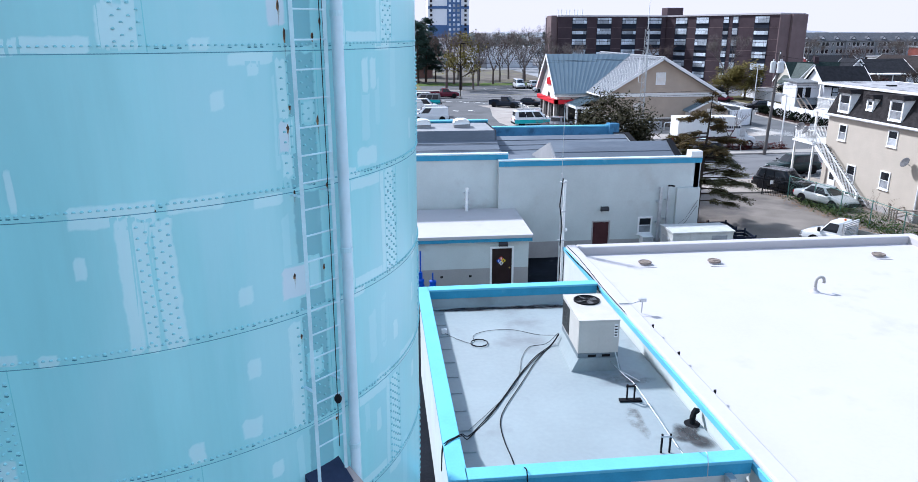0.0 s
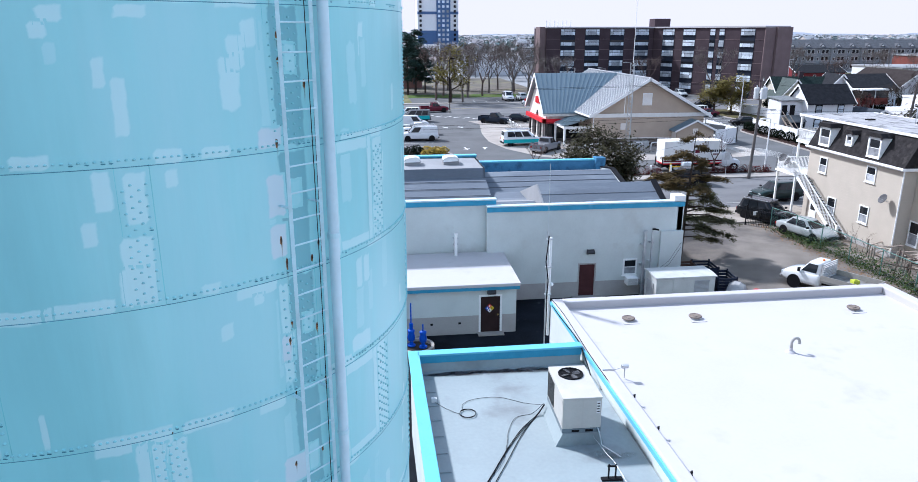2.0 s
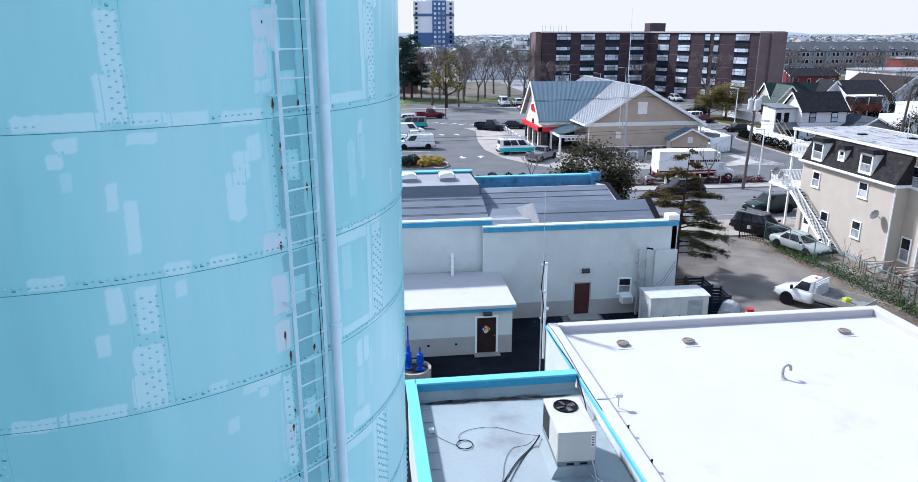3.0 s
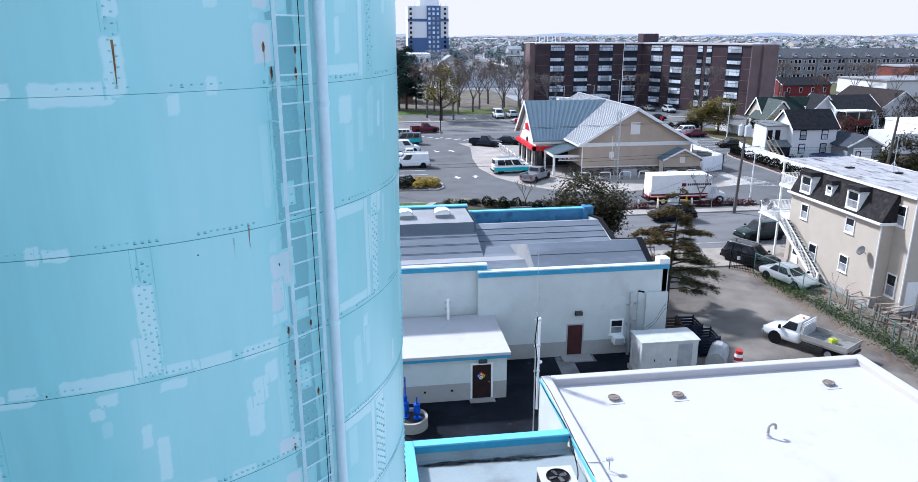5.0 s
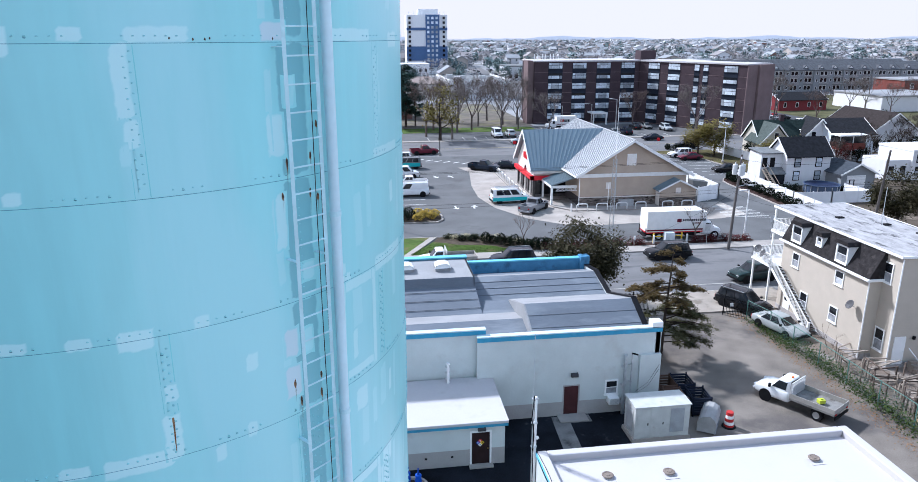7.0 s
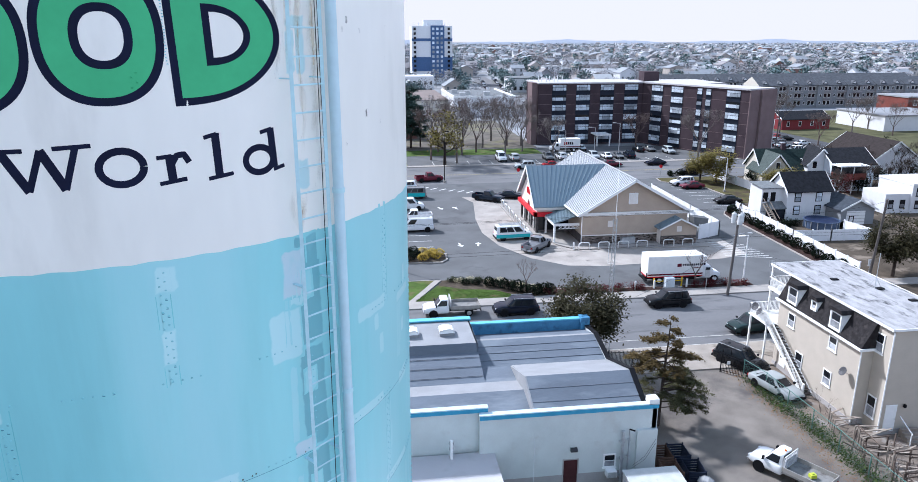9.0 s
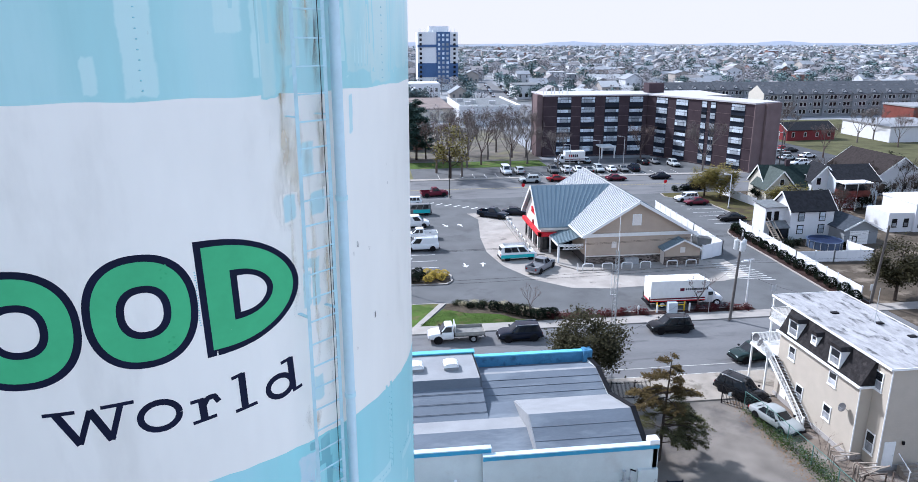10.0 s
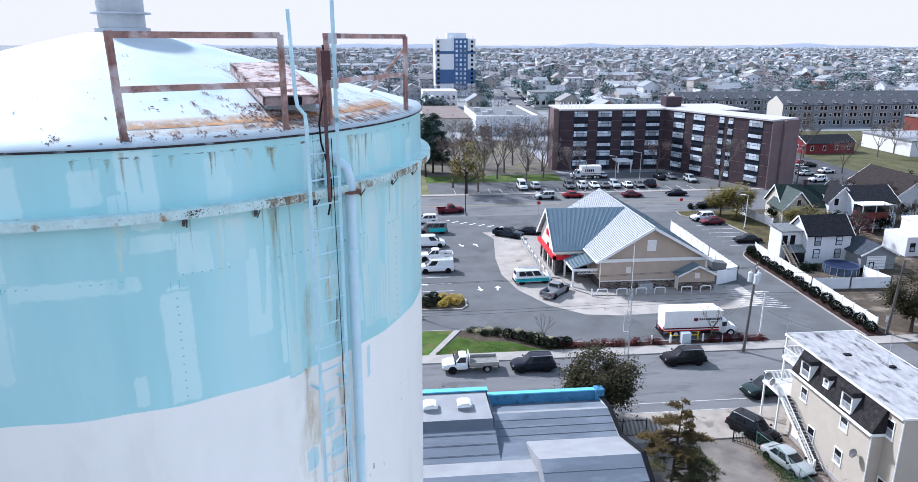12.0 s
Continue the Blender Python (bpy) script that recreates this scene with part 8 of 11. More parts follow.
def apartments():
    a = thing("apartment_block", "six-storey brown brick apartment block with stacked window bays", "apartment block", at=(75, 180, 0))
    top = 16.2
    apartment_wing(a, (47.0, 186.5), (76.0, 186.5), ((5.7, 3.9), (12.3, 3.9), (19.0, 3.9), (25.8, 3.9)), 14, top)
    apartment_wing(a, (76.0, 187.0), (90.2, 156.5), ((5.5, 3.9), (12.2, 3.9), (19.3, 1.6), (22.0, 1.6), (29.2, 3.9)), 9, top)
    part("end_wall", Solid().prism([(90.25, 156.3), (93.3, 157.4), (93.1, 158.2), (90.0, 157.2)], "z", 0, top), brick_light, a)
    part("stair_tower", Solid().prism([(93.6, 156.9), (98.6, 159.2), (96.3, 164.0), (92.0, 162.0)], "z", 0, top + .1), brick_light, a)
    part("corner_tower", Solid().box(45.4, 47.0, 187.3, 192, 0, top + .3), brick_light, a)
    part("plant_room", Solid().box(80, 84.5, 196, 200, top, top + 2.6), brick, a, "brick plant room on the roof")
    part("canopy", Solid().box(62.0, 66.0, 181.5, 186.5, 2.8, 3.2).box(62.1, 62.4, 181.6, 181.9, 0, 2.8).box(65.6, 65.9, 181.6, 181.9, 0, 2.8), white_paint, a)
    part("link_roof", Solid().box(72, 100, 187, 206, 0, top - .6), brick, a)
    part("link_roof_top", Solid().box(71.8, 100.2, 186.9, 206.2, top - .6, top - .2), white_roof, a)
    for k in range(7):
        x = 48 + 1.1 * k
        part("roof_vent", Solid().rod((x, 191 + .8 * (k % 2), top + .3), (x, 191 + .8 * (k % 2), top + 1.9), 0.12, 6), white_paint, a)
    return a


apartments()

# ---- vehicles ----
CARS = {
    # kind: length, width, height, belt height, cabin foot x0 x1, cabin roof x0 x1, wheel radius, wheelbase half, bonnet height
    "sedan": (4.7, 1.82, 1.45, 0.94, -1.85, 1.2, -1.0, 0.35, 0.33, 1.38, 0.86),
    "hatch": (4.3, 1.8, 1.55, 0.97, -2.0, 1.2, -1.55, 0.35, 0.33, 1.3, 0.92),
    "suv": (4.75, 1.9, 1.78, 1.1, -2.3, 1.25, -1.98, 0.45, 0.38, 1.4, 1.06),
    "van": (5.5, 2.0, 2.1, 1.22, -2.7, 1.85, -2.6, 0.95, 0.38, 1.75, 1.18),
    "cargo": (5.5, 2.0, 2.1, 1.22, -2.7, 1.85, -2.6, 0.95, 0.38, 1.75, 1.18),
    "pickup": (5.7, 1.95, 1.86, 1.14, -0.75, 1.35, -0.6, 0.55, 0.4, 1.78, 1.12),
}
car_mesh = {}
glass_car = glass_dark("car glass", (0.015, 0.018, 0.022), 0.06)
lamp_red = mat("tail lamp", (0.35, 0.01, 0.01), 0.25, var=0.1)
lamp_clear = mat("head lamp", (0.6, 0.62, 0.64), 0.15, var=0.1)
chrome = mat("bright trim", (0.6, 0.6, 0.62), 0.25, 0.9, var=0.05)
alloy = mat("alloy rim", (0.42, 0.43, 0.44), 0.35, 0.8, var=0.1)


def loft(stations):
    """Stations of (x, z_low, z_high, half width): a body with rounded shoulders and a lightly crowned top."""
    s = Solid()
    half = ((.86, 0, 0), (.965, 0, .09), (1.0, .3, 0), (1.0, .62, 0), (.985, .84, 0), (.94, .95, 0), (.86, 1.0, 0), (.45, 1.0, .018), (0, 1.0, .024))
    n = 2 * len(half) - 1
    for x, zl, zh, hw in stations:
        side = [(x, hw * a, zl + (zh - zl) * b + c) for a, b, c in half]
        s.v += side + [(p[0], -p[1], p[2]) for p in side[-2::-1]]
    for i in range(len(stations) - 1):
        for j in range(n):
            s.f.append((i * n + j, i * n + (j + 1) % n, (i + 1) * n + (j + 1) % n, (i + 1) * n + j))
    s.f += [tuple(range(n - 1, -1, -1)), tuple((len(stations) - 1) * n + j for j in range(n))]
    return s


def smooth_stations(pts, n=26):
    """Stations eased between the given ones, closer together at both ends."""
    xs = [p[0] for p in pts]
    res = []
    for i in range(n + 1):
        f = .5 - .5 * math.cos(math.pi * i / n)
        x = xs[0] + (xs[-1] - xs[0]) * (.35 * f + .65 * i / n)
        for p, q in zip(pts, pts[1:]):
            if x <= q[0] + 1e-6:
                u = (x - p[0]) / (q[0] - p[0])
                u = u * u * (3 - 2 * u)
                res.append((x, *(p[k] + (q[k] - p[k]) * u for k in (1, 2, 3))))
                break
    return res


class Cabin:
    """The glazed upper body: rounded rings from the belt to the roof."""

    def __init__(self, foot, roof, lo, hi, z0, z1, p=5.0):
        self.foot, self.roof, self.lo, self.hi, self.z0, self.z1, self.p = foot, roof, lo, hi, z0, z1, p

    def at(self, a, v, out=0.0):
        bow = v + .10 * math.sin(math.pi * v)              # screens and sides bulge a little
        x0, x1 = (self.foot[k] + (self.roof[k] - self.foot[k]) * (bow if k == 0 else v + .05 * math.sin(math.pi * v)) for k in (0, 1))
        hy = self.lo + (self.hi - self.lo) * v ** 1.35
        c, q = math.cos(a), math.sin(a)
        f = 1 / (abs(c) ** self.p + abs(q) ** self.p) ** (1 / self.p)
        return ((x0 + x1) / 2 + ((x1 - x0) / 2 + out) * f * c, (hy + out) * f * q, self.z0 + (self.z1 - self.z0) * v + out * .3)

    def shell(self):
        s, n = Solid(), 40
        levels = (0, .25, .5, .72, .88, .96)
        for v in levels:
            s.v += [self.at(2 * math.pi * (i + .5) / n, v) for i in range(n)]
        for shrink, rise in ((.93, .045), (.8, .066), (.4, .082)):
            mid = ((self.roof[0] + self.roof[1]) / 2)
            for i in range(n):
                x, y, z = self.at(2 * math.pi * (i + .5) / n, 1)
                s.v.append((mid + (x - mid) * shrink, y * shrink, self.z1 - .06 + rise))
        rings = len(levels) + 3
        for k in range(rings - 1):
            s.f += [(k * n + i, k * n + (i + 1) % n, (k + 1) * n + (i + 1) % n, (k + 1) * n + i) for i in range(n)]
        s.f.append(tuple((rings - 1) * n + i for i in range(n)))
        return s

    def pane(self, a0, a1, v0, v1):
        s, n, m = Solid(), 6, 4
        for out in (.008, -.01):
            for i in range(n + 1):
                s.v += [self.at(a0 + (a1 - a0) * i / n, v0 + (v1 - v0) * j / m, out) for j in range(m + 1)]
        k = (n + 1) * (m + 1)
        for i in range(n):
            for j in range(m):
                p = i * (m + 1) + j
                s.f += [(p, p + m + 1, p + m + 2, p + 1), (k + p, k + p + 1, k + p + m + 2, k + p + m + 1)]
        return s


def car_parts(kind):
    L, W, H, B, c0, c1, r0, r1, wr, wb, bh = CARS[kind]
    h, w = L / 2, W / 2
    p = {}
    nose = [(c1 - .1, .25, B - .01, w), (c1 + .35, .25, bh + .02, w * .995), (h - .5, .27, bh - .05, w * .96), (h - .14, .3, bh - .17, w * .88), (h, .4, bh - .34, w * .74)]
    if kind == "pickup":
        p["body"] = loft([(-h, .5, B - .46, w * .92), (-h + .12, .34, B - .44, w * .98), (-h + .8, .28, B - .44, w), (c0 - .12, .28, B - .44, w)] + smooth_stations([(c0 - .1, .28, B, w)] + nose, 16))
    elif kind == "sedan":
        p["body"] = loft(smooth_stations([(-h, .45, B - .26, w * .78), (-h + .16, .32, B - .04, w * .92), (-h + .7, .27, B + .02, w * .98), (-.2, .25, B, w)] + nose))
    else:
        p["body"] = loft(smooth_stations([(-h, .45, B - .2, w * .84), (-h + .14, .32, B - .02, w * .95), (-h + .6, .27, B, w * .99), (-.2, .25, B, w)] + nose))
    lo, hi = w * .955, w * {"van": .86, "cargo": .86, "suv": .79, "pickup": .8}.get(kind, .7)
    cab = Cabin((c0, c1), (r0, r1), lo, hi, B - .05, H, {"van": 9.0, "cargo": 9.0, "suv": 6.5, "pickup": 7.0}.get(kind, 5.0))
    p["cabin"] = cab.shell()
    p["windscreen"] = cab.pane(-math.atan2(.84, 1), math.atan2(.84, 1), .14, .88)
    p["rear_window"] = cab.pane(math.pi - math.atan2(.8, 1), math.pi + math.atan2(.8, 1), .3 if kind != "sedan" else .18, .86)
    cuts = {"cargo": ((.3, .82),), "van": ((-.78, -.3), (-.24, .22), (.3, .82)), "suv": ((-.8, -.42), (-.36, .12), (.18, .8)), "pickup": ((-.75, -.08), (0, .78))}.get(kind, ((-.7, -.02), (.04, .78)))
    p["side"] = [cab.pane(sg * math.atan2(1, a), sg * math.atan2(1, b), .12, .88) for a, b in cuts for sg in (1, -1)]
    ty = Solid().lathe((0, 0, 0), [(wr * .6, -.1), (wr * .96, -.105), (wr, -.07), (wr, .07), (wr * .96, .105), (wr * .6, .1)], 20)
    rim = Solid().lathe((0, 0, 0), [(0, .085), (wr * .2, .1), (wr * .5, .075), (wr * .62, .1), (wr * .62, -.05), (0, -.05)], 20)
    turn = Matrix.Rotation(radians(-90), 4, "X")
    p["tyre"], p["rim"] = Solid().add(ty, turn), Solid().add(rim, turn)
    p["arch"] = Solid().add(Solid().lathe((0, 0, 0), [(0, 0.0), (wr * 1.18, 0.0), (wr * 1.18, -.02), (0, -.02)], 20), turn)
    return p, (h, w, B, bh, wr, wb, H, r0, r1, hi)


def car(kind, colour, x, y, rz, label, roof=None, plain=False):
    """A vehicle that faces along its own +x."""
    if kind not in car_mesh:
        pr, dims = car_parts(kind)
        meshes = {k: (v.mesh(k) if isinstance(v, Solid) else [s.mesh(k) for s in v]) for k, v in pr.items()}
        car_mesh[kind] = (meshes, dims)
    me, (h, w, B, bh, wr, wb, H, r0, r1, hi) = car_mesh[kind]
    c = thing({"hatch": "hatchback", "cargo": "van"}.get(kind, kind), label, "van" if kind in ("van", "cargo") else "pickup truck" if kind == "pickup" else "car", "parked vehicles", at=(x, y, 0), rz=rz)
    body = part("body", me["body"], colour, c, local=True, smooth=True)
    part("cabin", me["cabin"], colour, c, local=True, smooth=True)
    part("windscreen", me["windscreen"], glass_car, c, local=True)
    part("rear_window", me["rear_window"], glass_car, c, local=True)
    for s in me["side"]:
        part("side_window", s, glass_car, c, local=True)
    for sx in (-1, 1):
        for sy in (-1, 1):
            wm = Matrix.Translation((sx * wb, sy * (w - .1), wr)) @ (Matrix.Rotation(math.pi, 4, "Z") if sy < 0 else Matrix())
            t = part("wheel", me["tyre"], rubber, c, local=True)
            t.matrix_basis = wm
            part("rim", me["rim"], alloy, t, local=True)
            a = part("wheel_arch", me["arch"], black_paint, c, local=True)
            a.matrix_basis = Matrix.Translation((sx * wb, sy * (w + .004), wr * 1.05)) @ (Matrix.Rotation(math.pi, 4, "Z") if sy < 0 else Matrix())
    for sy in (-1, 1):
        key = (kind, "lamps", sy)
        if key not in car_mesh:
            car_mesh[key] = (Solid().box(h - .26, h - .05, min(sy * .5, sy * .8) * w, max(sy * .5, sy * .8) * w, bh - .36, bh - .24).mesh("headlight"),
                             Solid().box(-h - .01, -h + .12, min(sy * .6, sy * .84) * w, max(sy * .6, sy * .84) * w, B - .38, B - .18).mesh("tail_light"))
        part("headlight", car_mesh[key][0], lamp_clear, c, local=True)
        part("tail_light", car_mesh[key][1], lamp_red, c, local=True)
    key = (kind, "bumpers")
    if key not in car_mesh:
        car_mesh[key] = (Solid().box(h - .1, h + .06, -w * .85, w * .85, .36, .56).mesh("bumper"), Solid().box(-h - .08, -h + .06, -w * .88, w * .88, .38, .6).mesh("bumper"), Solid().box(h - .08, h + .005, -w * .4, w * .4, bh - .36, bh - .25).mesh("grille"))
    bm = chrome if kind == "pickup" else black_paint
    if (kind, "trim") not in car_mesh:
        mirror = []
        for sy in (-1, 1):
            mirror.append(Solid().box(CARS[kind][5] - .38, CARS[kind][5] - .22, sy * (w + .09) - .1, sy * (w + .09) + .1, B + .02, B + .18).mesh("mirror"))
        sill = [Solid().box(-wb + wr * 1.2, wb - wr * 1.2, sy * w - .02, sy * w + .012, .25, .36).mesh("sill") for sy in (-1, 1)]
        car_mesh[(kind, "trim")] = (mirror, sill)
    for k in (0, 1):
        part("mirror", car_mesh[(kind, "trim")][0][k], black_paint, c, local=True, bevel=0.03)
        part("sill", car_mesh[(kind, "trim")][1][k], black_paint, c, local=True)
    part("bumper", car_mesh[key][0], bm, c, local=True, bevel=0.02)
    part("bumper", car_mesh[key][1], bm, c, local=True, bevel=0.02)
    part("grille", car_mesh[key][2], black_paint, c, local=True)
    if kind == "pickup":
        part("bed_liner", Solid().box(-h + .15, -.85, -w + .14, w - .14, B - .44, B - .42), black_paint, c, local=True)
        for sy in (-1, 1):
            part("bed_side", Solid().box(-h + .05, -.78, sy * w * .94 - .055, sy * w * .94 + .055, B - .55, B + .05), colour, c, local=True)
        part("tailgate", Solid().box(-h, -h + .1, -w * .9, w * .9, B - .55, B + .05), colour, c, local=True)
    if roof == "rack":
        for k in range(3):
            xx = -1.9 + 1.4 * k
            part("rack_bar", Solid().box(xx, xx + .05, -hi, hi, H + .12, H + .16).box(xx, xx + .05, -hi, -hi + .05, H, H + .14).box(xx, xx + .05, hi - .05, hi, H, H + .14), steel, c, local=True)
        for sy in (-.5, .1):
            ld = Solid().box(-2.2, 1.3, sy, sy + .04, H + .16, H + .22).box(-2.2, 1.3, sy + .4, sy + .44, H + .16, H + .22)
            for k in range(12):
                ld.box(-2.1 + .28 * k, -2.07 + .28 * k, sy, sy + .44, H + .17, H + .21)
            part("ladder", ld, steel, c, "aluminium ladder on the rack", local=True)
    if roof == "rails":
        for sy in (-1, 1):
            part("roof_rail", Solid().box(r0 + .1, r1 - .1, sy * hi * .9 - .02, sy * hi * .9 + .02, H, H + .06), steel, c, local=True)
    return c


def paint(name, col):
    return mat(name + " car paint", col, 0.08, 0.0, var=0.04, scale=1.2, fine=6, bump=0.0, spec=0.3)


WHITE, BLACK, NAVY, SILVER, RED, DKRED, GREEN, GREY, TEAL = (paint(n, c) for n, c in (("white", (0.72, 0.73, 0.74)), ("black", (0.006, 0.007, 0.009)), ("navy", (0.006, 0.009, 0.02)), ("silver", (0.42, 0.45, 0.46)),
    ("red", (0.30, 0.02, 0.025)), ("dark red", (0.12, 0.015, 0.03)), ("dark green", (0.018, 0.035, 0.035)), ("grey", (0.16, 0.165, 0.17)), ("teal", (0.04, 0.42, 0.44))))


def work_truck(x, y, rz, col, label, beacon=True):
    """A chassis-cab pickup with a flat bed, a headboard rack and side boards."""
    c = thing("flatbed_truck", label, "pickup truck", "work trucks", at=(x, y, 0), rz=rz)
    part("cab_body", loft(smooth_stations([(0.35, .45, 1.2, .96), (0.6, .42, 1.22, 1.0), (1.7, .42, 1.2, 1.0), (2.3, .42, 1.14, .98), (2.8, .45, 1.06, .92), (3.0, .5, .84, .8)], 18)), col, c, local=True, smooth=True)
    cab = Cabin((0.35, 1.9), (0.42, 1.2), .95, .78, 1.15, 1.93, 7.0)
    part("cabin", cab.shell(), col, c, local=True, smooth=True)
    part("windscreen", cab.pane(-math.atan2(.84, 1), math.atan2(.84, 1), .14, .88), glass_car, c, local=True)
    part("rear_window", cab.pane(math.pi - math.atan2(.7, 1), math.pi + math.atan2(.7, 1), .3, .86), glass_car, c, local=True)
    for sg in (1, -1):
        part("side_window", cab.pane(sg * math.atan2(1, -.7), sg * math.atan2(1, .78), .16, .84), glass_car, c, local=True)
    part("chassis", Solid().box(-2.7, 1.0, -.45, .45, .5, .78), black_paint, c, local=True)
    bed = mat("weathered bed deck", (0.22, 0.215, 0.205), 0.7, 0.2, var=0.2, scale=2, dirt=(0.12, 0.11, 0.10), dirt_at=0.54, dirt_scale=1.5)
    part("bed", Solid().box(-2.95, .2, -1.08, 1.08, .82, .95), bed, c, "worn flat bed", local=True)
    for q in ((-2.95, .2, -1.08, -1.03), (-2.95, .2, 1.03, 1.08), (-2.98, -2.93, -1.08, 1.08)):
        part("side_board", Solid().box(*q, .95, 1.27), mat("dull galvanised board", (0.34, 0.325, 0.30), 0.6, 0.2, var=0.15, scale=2), c, local=True)
    rk = Solid().box(.12, .2, -1.0, 1.0, .95, 1.02).box(.12, .2, -1.0, 1.0, 1.88, 1.96)
    rk.box(.12, .2, -1.02, -.94, .95, 1.96).box(.12, .2, .94, 1.02, .95, 1.96)
    rack = part("headboard", rk, mat("dull white rack", (0.5, 0.5, 0.5), 0.5), c, "slatted headboard rack", local=True)
    for k in range(7):
        part("slat", Solid().box(.12, .2, -.94, .94, 1.12 + .11 * k, 1.165 + .11 * k), mat("dull white rack", (0.5, 0.5, 0.5), 0.5), rack, local=True)
    for sx in (-1.75, 2.0):
        for sy in (-1, 1):
            tw = part("wheel", car_mesh["pickup"][0]["tyre"], rubber, c, local=True)
            tw.matrix_basis = Matrix.Translation((sx, sy * .88, .4)) @ (Matrix.Rotation(math.pi, 4, "Z") if sy < 0 else Matrix())
            part("rim", car_mesh["pickup"][0]["rim"], alloy, tw, local=True)
            ar = part("wheel_arch", car_mesh["pickup"][0]["arch"], black_paint, c, local=True)
            ar.matrix_basis = Matrix.Translation((sx, sy * (1.004 if sx > 0 else .78), .44)) @ (Matrix.Rotation(math.pi, 4, "Z") if sy < 0 else Matrix())
    part("bumper", Solid().box(2.92, 3.08, -.9, .9, .45, .68), chrome, c, local=True, bevel=0.02)
    part("bumper", Solid().box(-3.05, -2.95, -1.0, 1.0, .55, .72), black_paint, c, local=True)
    for sy in (-1, 1):
        part("headlight", Solid().box(2.86, 3.0, sy * .7 - .15, sy * .7 + .15, .78, .95), lamp_clear, c, local=True)
        part("mirror", Solid().box(1.65, 1.78, sy * 1.05 - .1, sy * 1.05 + .1, 1.2, 1.45), black_paint, c, local=True)
        part("tail_light", Solid().box(-3.0, -2.96, sy * .85 - .1, sy * .85 + .1, .84, .93), lamp_red, c, local=True)
    if beacon:
        part("beacon", Solid().lathe((0.6, 0, 1.9), [(.09, 0), (.09, .1), (.05, .15), (0, .16)], 12), mat("orange beacon", (0.7, 0.16, 0.02), 0.3), c, "orange roof beacon", local=True)
    return c


def van_livery(c):
    part("livery_band", Solid().box(-2.72, 2.3, -1.012, -1.002, 0.45, 0.95), TEAL, c, "teal lower livery band", local=True)
    part("livery_band", Solid().box(-2.72, 2.3, 1.002, 1.012, 0.45, 0.95), TEAL, c, "teal lower livery band", local=True)
    for k in range(4):
        part("livery_mark", Solid().box(-2.0 + .32 * k, -1.78 + .32 * k, -0.985, -0.93, 1.3, 1.75), NAVY, c, local=True)


# on the drive and beside the cream house
car("pickup", DKRED, 13.1, 140.4, 8, "dark red pickup truck on the main road")
wt = work_truck(27.2, 36.6, 121, WHITE, "white flatbed work truck parked on the gravel drive")
wt.scale = (0.88, 0.9, 0.95)
single("yellow_tool_case", Solid().box(27.6, 28.0, 35.1, 35.45, 0.95, 1.2).box(27.72, 27.88, 35.2, 35.3, 1.2, 1.26), mat("yellow-green plastic", (0.45, 0.5, 0.05), 0.5), "yellow-green tool case on the truck bed", "tool case", bevel=0.02, at=(27.8, 35.3, .95))
car("sedan", paint("pale silver", (0.31, 0.33, 0.33)), 32.95, 47.9, -75, "pale silver coupe parked nose out by the fence")
car("suv", BLACK, 32.5, 52.7, -63, "black off-road vehicle parked beside the porch", "rails")
car("suv", GREEN, 37.6, 60.0, 188, "dark green sport utility vehicle pulling along the street")
work_truck(8.6, 68.5, 180, WHITE, "white flatbed pickup parked at the kerb", False)
car("suv", NAVY, 15.4, 67.9, 180, "black sport utility vehicle parked at the kerb", "rails")
car("suv", BLACK, 32.3, 67.8, 180, "black crossover parked at the kerb", "rails")
# left row of the car park
car("cargo", WHITE, 7.4, 102.4, 180, "white work van with a ladder rack", "rack")
car("pickup", WHITE, 7.7, 108.6, 180, "white crew-cab pickup in a parking bay")
car("cargo", WHITE, 7.2, 116.2, 0, "white panel van in a parking bay")
tv = car("van", GREY, 8.3, 125.0, 180, "grey-green graphic-wrapped van in a parking bay")
part("livery_band", Solid().box(-2.5, .6, -1.012, -1.002, .5, 1.15), TEAL, tv, "teal graphic wrap", local=True)
part("livery_band", Solid().box(-2.5, .6, 1.002, 1.012, .5, 1.15), TEAL, tv, "teal graphic wrap", local=True)
car("suv", WHITE, 7.6, 132.5, 180, "white sport utility vehicle in a parking bay")
vv = car("van", WHITE, 21.1, 96.1, 4, "white and teal service van with ladders on the roof", "rack")
van_livery(vv)
car("pickup", paint("dull silver", (0.22, 0.225, 0.24)), 23.3, 90.6, 48, "grey silver pickup truck in front of the shop")
car("sedan", NAVY, 26.2, 122.6, -16, "dark blue saloon beside the shop forecourt")
car("pickup", paint("black blue", (0.012, 0.02, 0.035)), 21.9, 121.2, -36, "dark blue pickup truck turning into the car park")
